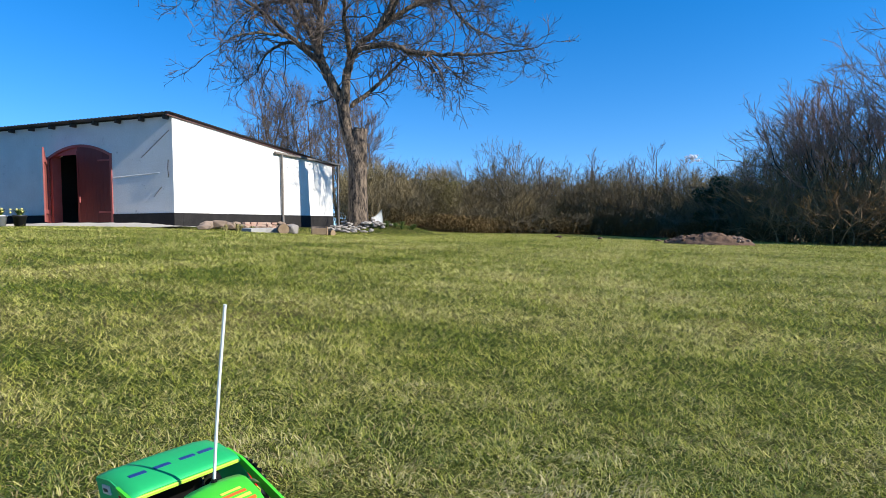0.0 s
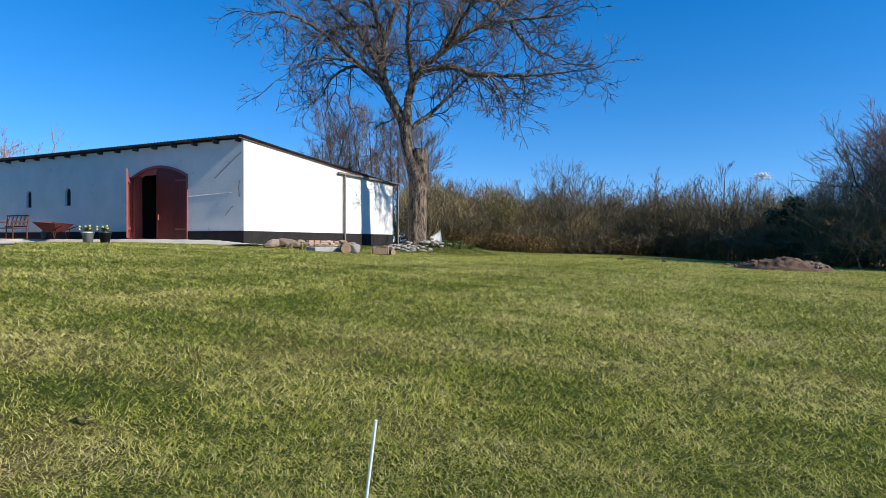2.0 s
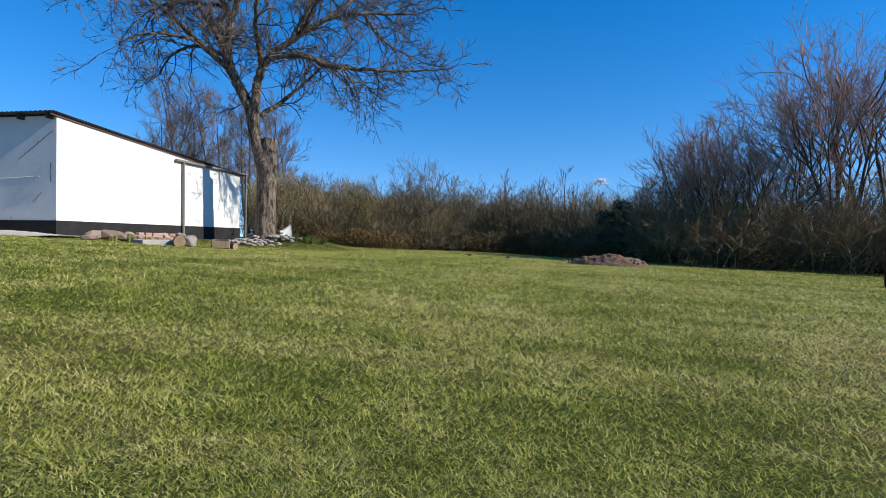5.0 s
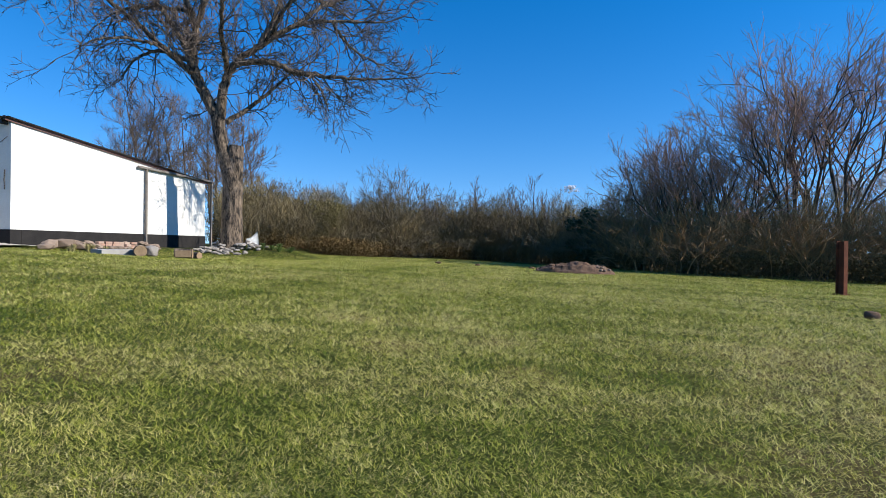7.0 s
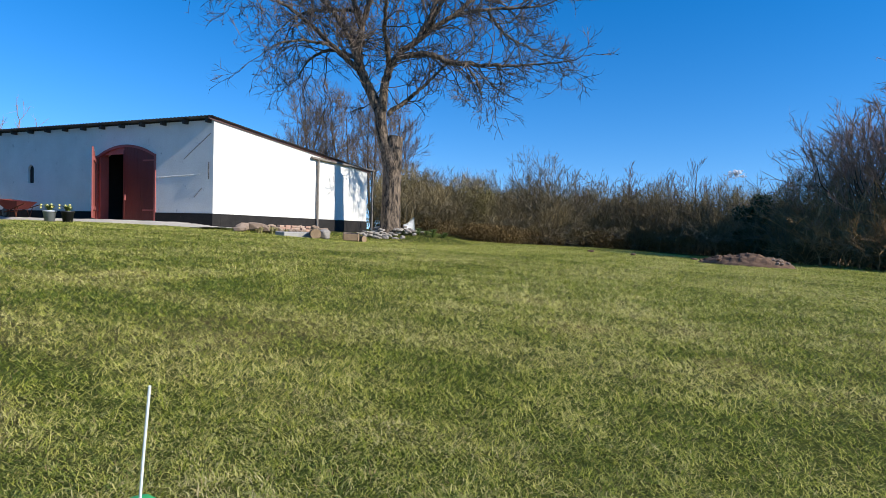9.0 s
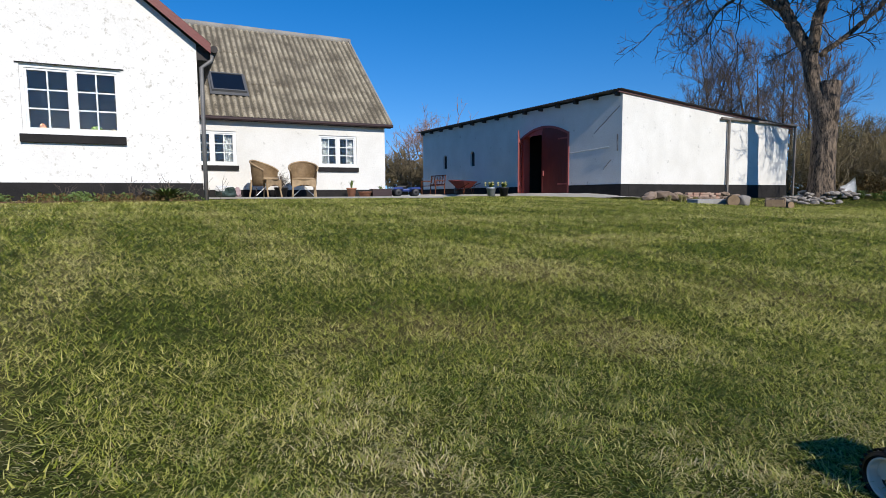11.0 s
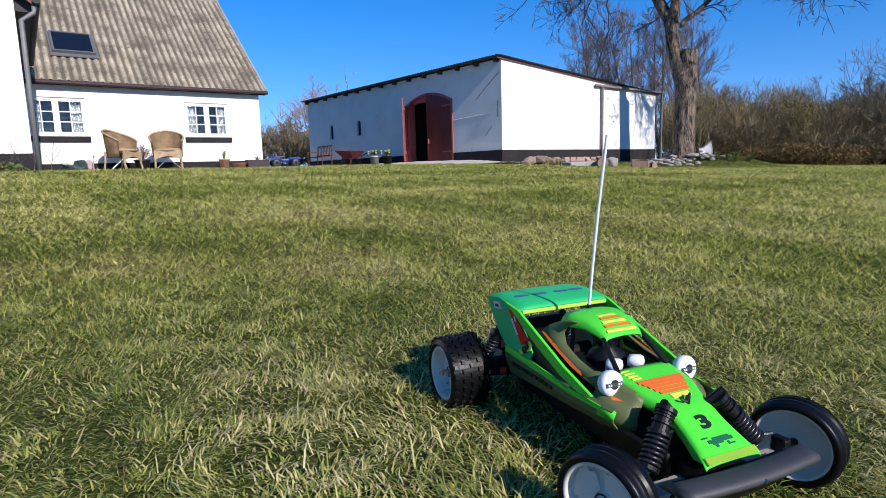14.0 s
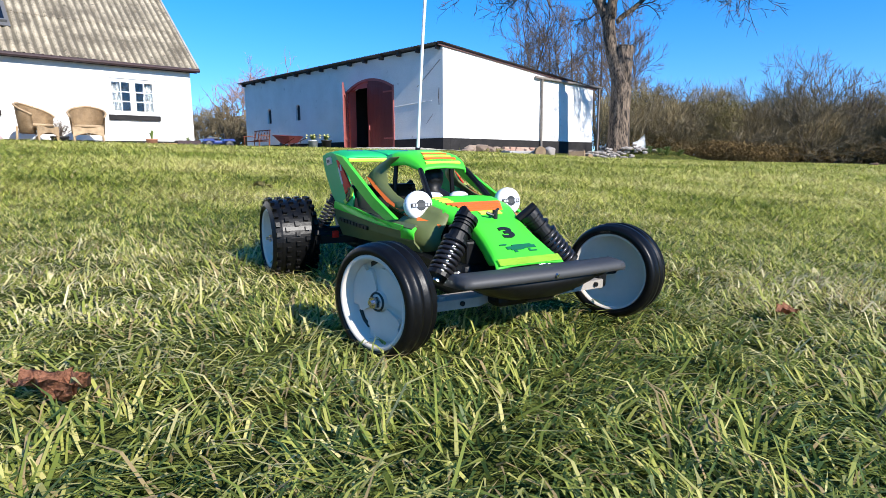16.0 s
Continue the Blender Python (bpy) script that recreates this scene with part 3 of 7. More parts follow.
# ---- windows and doors ----
def window(parent, x0, x1, z0, z1, y, cols=2, rows=3, sill=True, curtains=False, deep=0.10):
    """A two-sash cottage window in a hole of a wall whose outer face is at y; x to the right, y inwards."""
    w = new("window")
    w.parent = parent
    f, yf = 0.055, y + 0.03
    mid = (x0 + x1) / 2
    part("window_frame", boxes((x0, x1, yf, yf + deep, z1 - f, z1), (x0, x1, yf, yf + deep, z0, z0 + f), (x0, x0 + f, yf, yf + deep, z0 + f, z1 - f), (x1 - f, x1, yf, yf + deep, z0 + f, z1 - f), (mid - f * 0.6, mid + f * 0.6, yf - 0.004, yf + deep, z0 + f, z1 - f)), PAINT, w)
    for s0, s1 in ((x0 + f, mid - f * 0.6), (mid + f * 0.6, x1 - f)):
        t, b = 0.035, 0.022
        rows_ = [(s0, s1, yf + 0.015, yf + 0.06, z1 - f - t, z1 - f), (s0, s1, yf + 0.015, yf + 0.06, z0 + f, z0 + f + t), (s0, s0 + t, yf + 0.015, yf + 0.06, z0 + f + t, z1 - f - t), (s1 - t, s1, yf + 0.015, yf + 0.06, z0 + f + t, z1 - f - t)]
        gx0, gx1, gz0, gz1 = s0 + t, s1 - t, z0 + f + t, z1 - f - t
        for c in range(1, cols):
            x = gx0 + (gx1 - gx0) * c / cols
            rows_.append((x - b / 2, x + b / 2, yf + 0.018, yf + 0.055, gz0, gz1))
        for r in range(1, rows):
            z = gz0 + (gz1 - gz0) * r / rows
            for c in range(cols):
                xa = gx0 + (gx1 - gx0) * c / cols + (b / 2 if c else 0)
                xb = gx0 + (gx1 - gx0) * (c + 1) / cols - (b / 2 if c < cols - 1 else 0)
                rows_.append((xa, xb, yf + 0.02, yf + 0.053, z - b / 2, z + b / 2))
        part("sash", boxes(*rows_), PAINT, w)
        for c in range(cols):
            for r in range(rows):
                xa, xb = gx0 + (gx1 - gx0) * c / cols, gx0 + (gx1 - gx0) * (c + 1) / cols
                za, zb = gz0 + (gz1 - gz0) * r / rows, gz0 + (gz1 - gz0) * (r + 1) / rows
                p = part("pane", boxes((xa + b / 2, xb - b / 2, yf + 0.034, yf + 0.038, za + b / 2, zb - b / 2)), GLASS, w)
                p.visible_shadow = False
    if sill:
        part("window_sill", boxes((x0 - 0.04, x1 + 0.04, y - 0.06, y + 0.03, z0 - 0.15, z0 - 0.02), bevel=0.008), TAR, w, "black tarred sill with flaking paint")
    for hx in (x0 + 0.02, x1 - 0.02):
        for hz in (z0 + 0.16, z1 - 0.16):
            part("hinge", boxes((hx - 0.012, hx + 0.012, yf - 0.012, yf, hz - 0.04, hz + 0.04)), PAINT, w)
    if curtains:
        for c0, c1 in ((x0 + 0.07, x0 + 0.07 + 0.2 * (x1 - x0)), (x1 - 0.07 - 0.2 * (x1 - x0), x1 - 0.07)):
            bm = bmesh.new()
            n = 24
            top = [bm.verts.new((c0 + (c1 - c0) * i / n, yf + 0.13 + 0.018 * math.sin(i * 1.7), z1 - 0.05)) for i in range(n + 1)]
            low = [bm.verts.new((c0 + (c1 - c0) * i / n, yf + 0.13 + 0.024 * math.sin(i * 1.7 + 0.3), z0 + 0.06)) for i in range(n + 1)]
            for i in range(n):
                bm.faces.new((top[i], top[i + 1], low[i + 1], low[i]))
            bmesh.ops.solidify(bm, geom=list(bm.faces), thickness=0.003)
            part("curtain", bm, CLOTH, w, "thin white curtain")
    part("room", boxes((x0 - 0.55, x1 + 0.55, y + 1.6, y + 1.65, z0 - 0.9, z1 + 0.5), (x0 - 0.6, x0 - 0.55, y + 0.31, y + 1.6, z0 - 0.9, z1 + 0.5), (x1 + 0.55, x1 + 0.6, y + 0.31, y + 1.6, z0 - 0.9, z1 + 0.5), (x0 - 0.55, x1 + 0.55, y + 0.31, y + 1.6, z0 - 0.95, z0 - 0.9), (x0 - 0.55, x1 + 0.55, y + 0.31, y + 1.6, z1 + 0.5, z1 + 0.55)), ROOM, w, "dim room behind the panes")
    return w


# ---- the barn ----
BX0, BY1, BTOP, BBACK = -12.65, 8.70, 3.06, 2.47
barn = thing("barn", "long whitewashed barn with a tarred plinth and a low mono-pitch roof", "barn")
DX0, DX1, DZ0, SPRING, CROWN = -4.84, -2.34, 0.12, 2.12, 2.43


def arch(x):
    """Underside of the segmental arch over the doorway."""
    c, h = (DX0 + DX1) / 2, (DX1 - DX0) / 2
    return SPRING + (CROWN - SPRING) * (1 - ((x - c) / h) ** 2)


def arched(bm, x0, x1, z0, y0, y1, drop=0.0, n=14):
    """A plate under the arch from x0 to x1, standing on z0."""
    xs = [x0 + (x1 - x0) * i / n for i in range(n + 1)]
    prism(bm, [(x0, z0), (x1, z0)] + [(x, arch(x) - drop) for x in xs[::-1]], "y", y0, y1)


bm = bmesh.new()
slits = [(-8.36, -8.04, 1.29, 1.91), (-10.66, -10.34, 1.27, 1.89)]
wall_cells(bm, BX0, DX0, 0.36, BTOP, 0, 0.32, slits)
wall_cells(bm, DX1, 0, 0.36, BTOP, 0, 0.32, [])
n_arch = 20
xs = [DX0 + (DX1 - DX0) * i / n_arch for i in range(n_arch + 1)]
prism(bm, [(x, arch(x)) for x in xs] + [(DX1, BTOP), (DX0, BTOP)], "y", 0, 0.32)
part("front_wall", bm, WHITE, barn, "whitewashed front wall in shade")
bm = bmesh.new()
prism(bm, [(0.32, 0.36), (BY1, 0.36), (BY1, BBACK), (0.32, BTOP - (BTOP - BBACK) * 0.32 / BY1)], "x", -0.32, 0)
part("end_wall", bm, WHITE, barn, "sunlit white rendered end wall")
part("rear_wall", boxes((BX0, -0.32, BY1 - 0.32, BY1, 0.36, BBACK - 0.02)), WHITE, barn)
bm = bmesh.new()
prism(bm, [(0.32, 0.36), (BY1 - 0.32, 0.36), (BY1 - 0.32, BBACK), (0.32, BTOP - 0.02)], "x", BX0, BX0 + 0.32)
part("west_wall", bm, WHITE, barn)
part("plinth", boxes((BX0 - 0.02, DX0 - 0.13, -0.025, 0.3, -0.35, 0.358), (DX1 + 0.08, 0.02, -0.025, 0.3, -0.35, 0.358), (-0.3, 0.025, 0.3, BY1 + 0.02, -0.35, 0.358), (BX0 - 0.02, -0.3, BY1 - 0.3, BY1 + 0.02, -0.35, 0.358)), TAR, barn, "black tarred plinth")
part("barn_floor", boxes((BX0, -0.32, 0.3, BY1 - 0.3, -0.2, 0.1)), CONCRETE, barn)
for sx0, sx1, sz0, sz1 in slits:
    w = new("window")
    w.parent = barn
    cx = (sx0 + sx1) / 2
    bm = bmesh.new()
    ring = [(sx0, sz0), (sx1, sz0)] + [(cx + 0.16 * math.cos(a), sz1 - 0.16 + 0.16 * math.sin(a)) for a in (math.pi * i / 8 for i in range(9))]
    prism(bm, ring, "y", 0.10, 0.12)
    part("pane", bm, BLACKPLASTIC, w, "dark arched window pane")
    bm = bmesh.new()
    tube(bm, [(x, 0.09, z) for x, z in ring + ring[:1]], 0.014, 6)
    part("window_frame", bm, RAFTER, w)
    for side in (-1, 1):
        bm = bmesh.new()
        corner = cx + side * 0.16
        prism(bm, [(corner, sz1 + 0.001), (corner, sz1 - 0.16)] + [(cx + side * 0.16 * math.cos(a), sz1 - 0.16 + 0.16 * math.sin(a)) for a in (math.pi / 2 * i / 6 for i in range(1, 7))], "y", 0.002, 0.3)
        part("arch_shoulder", bm, WHITE, w)

# roof: corrugated sheets, rafter ends, verge board
slope = math.atan2(BTOP - BBACK, BY1)
ob = new("roof")
ob.parent = barn
ob["label"] = "dark corrugated roof sheets"
for k_ in range(3):
    bm = bmesh.new()
    corrugated(bm, -BX0 + 0.45, BY1 + 0.55, 0.146, 0.018, seg=6, rows=3, only=k_)
    part("sheet_course", bm, SHEET, ob)
ob.matrix_local = Matrix.Translation((BX0 - 0.3, -0.24, BTOP + 0.075)) @ Matrix.Rotation(-slope, 4, "X")
for i in range(15):
    x = -0.13 - 0.885 * i
    if x < BX0 + 0.1:
        break
    bm = bmesh.new()
    box(bm, x - 0.04, x + 0.04, -0.17, 0.05, BTOP - 0.09, BTOP + 0.03, bevel=0.006)
    part("rafter_end", bm, RAFTER, barn)
part("wall_plate", boxes((BX0, 0.0, 0.05, 0.25, BTOP, BTOP + 0.05)), RAFTER, barn)
bm = bmesh.new()
for y0, y1, z0, z1, x1 in ((-0.22, BY1 + 0.16, 0.01, 0.072, 0.05), (-0.24, BY1 + 0.2, 0.075, 0.095, 0.09)):
    def zz(y):
        return BTOP - 0.012 - (y + 0.3) * math.tan(slope)
    prism(bm, [(y0, zz(y0) + z0), (y1, zz(y1) + z0), (y1, zz(y1) + z1), (y0, zz(y0) + z1)], "x", 0.003, x1)
part("verge_board", bm, BARNVERGE, barn, "dark weathered verge board")
bm = bmesh.new()
prism(bm, [(0.0, BTOP + 0.0), (BY1, BBACK + 0.0), (BY1, BBACK + 0.05), (0.0, BTOP + 0.05)], "x", -0.3, -0.004)
part("gable_fill", bm, WHITE, barn)

# dark box and floor added behind the doorway to keep the inside unlit
part("doorway_lining", boxes((-5.6, -5.55, 0.33, 3.0, 0.1, 2.7), (-1.5, -1.45, 0.33, 3.0, 0.1, 2.7), (-5.6, -1.45, 3.0, 3.05, 0.1, 2.7), (-5.6, -1.45, 0.33, 3.05, 2.7, 2.75)), SHADELINING, barn, "dark lining added inside the barn doorway")
part("floor_lining", boxes((DX0, DX1, 0.0, 3.0, 0.0, 0.115)), SHADELINING, barn)
# the doorway: faded red frame, one closed leaf, one leaf folded out
frame_bm = bmesh.new()
box(frame_bm, DX0 - 0.12, DX0, -0.05, 0.28, 0.0, SPRING + 0.02, bevel=0.006)
box(frame_bm, DX1, DX1 + 0.07, -0.03, 0.28, 0.0, SPRING + 0.02, bevel=0.006)
for i in range(n_arch):
    a, b = xs[i], xs[i + 1]
    prism(frame_bm, [(a, arch(a) - 0.05), (b, arch(b) - 0.05), (b, arch(b) + 0.03), (a, arch(a) + 0.03)], "y", -0.03, 0.2)
part("door_frame", frame_bm, REDFRAME, barn, "faded red timber door frame")
mid = -3.64
leaf = new("door")
leaf.parent = barn
leaf["label"] = "closed oxide-red plank door leaf"
x = mid
while x < DX1 - 0.01:
    b = min(x + 0.145, DX1 - 0.005)
    bm = bmesh.new()
    arched(bm, x + 0.002, b - 0.002, DZ0, -0.005, 0.035, drop=0.05, n=3)
    part("plank", bm, RED, leaf)
    x = b
for z in (0.42, 1.95):
    part("strap_hinge", boxes((DX1 - 0.48, DX1 + 0.02, -0.02, -0.006, z - 0.025, z + 0.025), bevel=0.004), REDFRAME, leaf)
part("door_handle", boxes((mid + 0.05, mid + 0.085, -0.05, -0.006, 0.72, 0.92), bevel=0.006), REDFRAME, leaf)
part("meeting_strip", boxes((mid - 0.03, mid + 0.03, -0.016, -0.006, DZ0, 2.28)), RED, leaf)
bm = bmesh.new()
arched(bm, DX0 + 0.01, mid - 0.032, 2.17, 0.02, 0.06, drop=0.05)
part("transom_panel", bm, REDFRAME, barn, "pale red board over the open doorway")
part("inner_jamb", boxes((DX0 + 0.002, DX0 + 0.1, 0.02, 0.3, 0.1, 2.16)), REDFRAME, barn)
open_leaf = new("door")
open_leaf.parent = barn
open_leaf["label"] = "open red door leaf folded out from the wall"
open_leaf.matrix_local = pose(DX0 - 0.06, -0.07, 0, 0, 0, -38.6)
for i in range(8):
    x0 = 0.145 * i
    part("plank", boxes((x0 + 0.002, x0 + 0.143, -0.02, 0.02, DZ0 + 0.02, SPRING - 0.02 + 0.03 * i)), REDFRAME, open_leaf)
for z in (0.45, 1.95):
    part("ledge", boxes((0.03, 1.13, 0.022, 0.05, z - 0.06, z + 0.06)), REDFRAME, open_leaf)
# an iron anchor, a cracked render joint and two thin diagonal bars near the corner
bm = bmesh.new()
tube(bm, [(-0.14, -0.03, 1.35), (-0.14, -0.05, 1.6), (-0.14, -0.03, 1.85)], 0.012, 6)
part("wall_anchor", bm, RAFTER, barn)
bm = bmesh.new()
tube(bm, [(-2.24, -0.004, 1.42), (-1.4, -0.004, 1.46), (-0.5, -0.004, 1.5)], 0.012, 6)
part("render_ridge", bm, WHITE, barn)
for a, b in (((-1.15, 1.95), (-0.1, 2.68)), ((-0.72, 0.82), (-0.42, 1.1))):
    bm = bmesh.new()
    tube(bm, [(a[0], -0.006, a[1]), (b[0], -0.006, b[1])], 0.009, 6)
    part("diagonal_bar", bm, TIMBER, barn)

# ---- the farmhouse ----
HOUSE = pose(-4.07, -5.89, 0, 0, 0, 86.56)
house = thing("farmhouse", "whitewashed farmhouse with a corrugated fibre-cement roof and a red-verged gable", "house", HOUSE)
WIN1, WIN2 = (-5.58, -4.34, 0.92, 1.83), (-2.05, -0.90, 0.92, 1.83)
EZ, RY, RZ = 2.2, 4.05, 5.72
bm = bmesh.new()
wall_cells(bm, -8.5, 0, 0.24, EZ - 0.02, 0, 0.3, [WIN1, WIN2])
part("front_wall", bm, WHITE, house, "sunlit whitewashed wall")
bm = bmesh.new()
prism(bm, [(0.3, 0.0), (7.9, 0.0), (7.9, EZ), (RY, RZ - 0.1), (0.3, EZ + 0.2)], "x", -0.3, 0)
part("end_wall", bm, WHITE, house)
part("rear_wall", boxes((-8.5, -0.3, 7.6, 7.9, 0, EZ)), WHITE, house)
part("plinth", boxes((-8.5, 0.02, -0.02, 0.28, -0.2, 0.238), (-0.28, 0.02, 0.28, 7.9, -0.2, 0.2)), TAR, house, "black tarred plinth")
window(house, *WIN1, 0, curtains=True)
window(house, *WIN2, 0, curtains=True)
run, pitch = math.hypot(RY + 0.18, RZ - EZ), math.atan2(RZ - EZ, RY + 0.18)
for name, m in (("roof_front", Matrix.Translation((-8.0, -0.18, EZ)) @ Matrix.Rotation(pitch, 4, "X")), ("roof_back", Matrix.Translation((0.2, 2 * RY + 0.18, EZ)) @ Matrix.Rotation(math.pi, 4, "Z") @ Matrix.Rotation(pitch, 4, "X"))):
    ob = new(name)
    ob.parent, ob.matrix_local = house, m
    ob["label"] = "lichen-stained corrugated fibre-cement roof"
    for k_ in range(3):
        bm = bmesh.new()
        corrugated(bm, 8.2, run, 0.177, 0.052, seg=6, rows=3, only=k_)
        part("sheet_course", bm, FIBRE, ob)
for i in range(6):
    x0 = -8.0 + 8.2 * i / 6
    bm = bmesh.new()
    cyl(bm, (x0 - 0.02, RY, RZ - 0.03 + 0.004 * (i % 2)), (x0 + 8.2 / 6 + 0.03, RY, RZ - 0.035), 0.12, 0.112, 16)
    part("ridge_cap", bm, RIDGE, house, "pale ridge capping", True)
part("eaves_board", boxes((-8.0, 0.15, -0.14, -0.11, EZ - 0.1, EZ + 0.005), (-8.0, 0.15, -0.11, 0.0, EZ - 0.06, EZ - 0.03)), EAVES, house, "dark red eaves board")
bm = bmesh.new()
tube(bm, [(-8.0, -0.20, EZ - 0.05), (0.2, -0.20, EZ - 0.035)], 0.05, 12)
part("gutter", bm, EAVES, house, "dark brown rain gutter")
bm = bmesh.new()
m = Matrix.Translation((0.16, -0.18, EZ - 0.02)) @ Matrix.Rotation(pitch, 4, "X")
box(bm, -0.02, 0.03, 0.02, run, -0.05, 0.075, m=m)
part("verge_board", bm, RIDGE, house)
# roof light
rl = new("roof_light")
rl.parent = house
rl["label"] = "grey-framed roof light with dark glass"
y0 = 0.92
rl.matrix_local = Matrix.Translation((-4.85, -0.18, EZ)) @ Matrix.Rotation(pitch, 4, "X")
s0, s1, sw = 1.20, 2.18, 0.94
part("flashing", boxes((-0.05, sw + 0.05, s0 - 0.14, s1 + 0.05, 0.035, 0.05)), BUMPERGREY, rl)
part("frame", boxes((0, 0.05, s0, s1, 0.05, 0.12), (sw - 0.05, sw, s0, s1, 0.05, 0.12), (0.05, sw - 0.05, s0, s0 + 0.05, 0.05, 0.12), (0.05, sw - 0.05, s1 - 0.05, s1, 0.05, 0.12)), BUMPERGREY, rl)
part("pane", boxes((0.052, sw - 0.052, s0 + 0.052, s1 - 0.052, 0.055, 0.102)), DARKGLASS, rl, "dark glass")

# the gable block that stands forward
GY, GA, GB, GEZ = -5.7, -12.6, -5.62, 2.70
GM, GS = (GA + GB) / 2, 0.80
BIG = (-8.18, -6.80, 1.06, 2.13)
bm = bmesh.new()
wall_cells(bm, GA, GB, 0.28, GEZ - 0.02, GY, GY + 0.3, [BIG])
part("gable_wall", bm, FLAKED, house, "flaking whitewashed gable wall")
bm = bmesh.new()
prism(bm, [(GA, GEZ - 0.02), (GB, GEZ - 0.02), (GM, GEZ + GS * (GB - GM))], "y", GY, GY + 0.3)
part("gable_top", bm, FLAKED, house)
part("side_wall", boxes((GB - 0.3, GB, GY + 0.3, 0.0, 0.28, GEZ)), WHITE, house)
part("side_wall", boxes((GA, GA + 0.3, GY + 0.3, 2, 0.28, GEZ)), WHITE, house)
part("plinth", boxes((GA - 0.02, GB + 0.02, GY - 0.025, GY + 0.28, -0.3, 0.278), (GB - 0.28, GB + 0.02, GY + 0.28, -0.03, -0.3, 0.278)), TAR, house, "black tarred plinth")
window(house, *BIG, GY)
# thin dark strip along the head of the big window
part("head_strip", boxes((BIG[0] - 0.05, BIG[1] + 0.05, GY - 0.02, GY + 0.02, BIG[3] + 0.003, BIG[3] + 0.018)), TAR, house)
gp = math.atan(GS)
glen = (GB + 0.22 - GM) / math.cos(gp)
for name, sgn in (("roof_east", 1), ("roof_west", -1)):
    ob = new(name)
    ob.parent = house
    ob["label"] = "corrugated fibre-cement roof"
    for k_ in range(3):
        bm = bmesh.new()
        corrugated(bm, 7.0, glen, 0.177, 0.052, seg=4, rows=3, only=k_)
        part("sheet_course", bm, FIBRE, ob)
    base = Matrix.Translation((GM + sgn * (GB + 0.22 - GM), GY - 0.15 if sgn > 0 else GY - 0.15 + 7.0, GEZ - 0.05))
    ob.matrix_local = base @ Matrix.Rotation(math.pi / 2 if sgn > 0 else -math.pi / 2, 4, "Z") @ Matrix.Rotation(gp, 4, "X")
    bm = bmesh.new()
    m = Matrix.Translation((GM + sgn * (GB + 0.22 - GM), GY - 0.15, GEZ - 0.05))
    ang = gp if sgn < 0 else math.pi - gp
    prism(bm, [(0, -0.14), (0, 0.03), (-sgn * (GB + 0.22 - GM), 0.03 + GS * (GB + 0.22 - GM)), (-sgn * (GB + 0.22 - GM), -0.14 + GS * (GB + 0.22 - GM))], "y", -0.035, 0.0, m=m)
    part("verge_board", bm, VERGE, house, "red-brown painted verge board")
bm = bmesh.new()
tube(bm, [(GB + 0.28, GY - 0.12, GEZ - 0.10), (GB + 0.28, 0.0, GEZ - 0.13)], 0.062, 12)
part("gutter", bm, RAFTER, house, "black rain gutter")
bm = bmesh.new()
tube(bm, [(GB + 0.26, GY - 0.02, GEZ - 0.14), (GB + 0.24, GY - 0.02, GEZ - 0.28), (GB + 0.07, GY - 0.06, GEZ - 0.42), (GB + 0.06, GY - 0.06, 1.2), (GB + 0.06, GY - 0.06, -0.05)], 0.036, 12)
part("downpipe", bm, ZINC, house, "grey zinc downpipe", True)
part("eaves_box", boxes((GB + 0.005, GB + 0.21, GY + 0.0, -0.1, GEZ - 0.28, GEZ - 0.06)), RAFTER, house)

# terrace and gravel in front of the buildings
tagged(part("terrace", boxes((-5.3, 1.2, -2.1, -0.03, -0.2, 0.03), bevel=0.01), CONCRETE), kind="structure", label="worn concrete terrace along the house", category="terrace").matrix_world = HOUSE
us, vs_ = np.linspace(-13.5, 0.9, 300), np.linspace(0, 1, 24)
jit = np.random.default_rng(12)
uu, ww = np.meshgrid(us, vs_, indexing="ij")
depth = 1.25 + 0.12 * np.sin(uu * 1.7) + 0.08 * np.sin(uu * 4.1) + np.where(uu < -9, 0.5, 0.0)
yy = -depth * ww
gvv = np.stack([uu, yy, np.maximum(land(uu, yy), -0.05) + 0.006 + 0.085 * np.clip((1 - ww) * 4, 0, 1) * np.clip((0.6 - uu) / 1.5, 0, 1) + 0.012 * np.sin(np.pi * np.clip(ww, 0, 1)) * (1 + 0.4 * np.sin(uu * 7 + yy * 9)) + jit.uniform(-0.012, 0.016, uu.shape) * (ww > 0.02)], -1).reshape(-1, 3)
ii = (np.arange(299)[:, None] * 24 + np.arange(23)[None]).ravel()
tagged(fast("gravel_path", gvv, np.stack([ii, ii + 24, ii + 25, ii + 1][::-1], -1), None, GRAVEL, smooth=True), "pale gravel strip along the foot of the barn", "path", kind="structure")

# ---- the great ash beside the barn ----
TREE = (2.35, 6.5)
tz = lz(*TREE)
ash = thing("ash_tree", "tall bare ash tree with a lopped trunk and pale saw cuts", "tree", pose(*TREE, tz))
rt, dp = np.array([0.914, 0.407, 0.0]), np.array([-0.407, 0.914, 0.0])
PX = 0.0218


def limb(*pts):
    """Points (right, up, back) in small steps of 21.8 mm from the foot."""
    return np.array([(rt * a + dp * c) * PX + np.array([0, 0, b * PX]) for a, b, c in pts])


rng = np.random.default_rng(5)


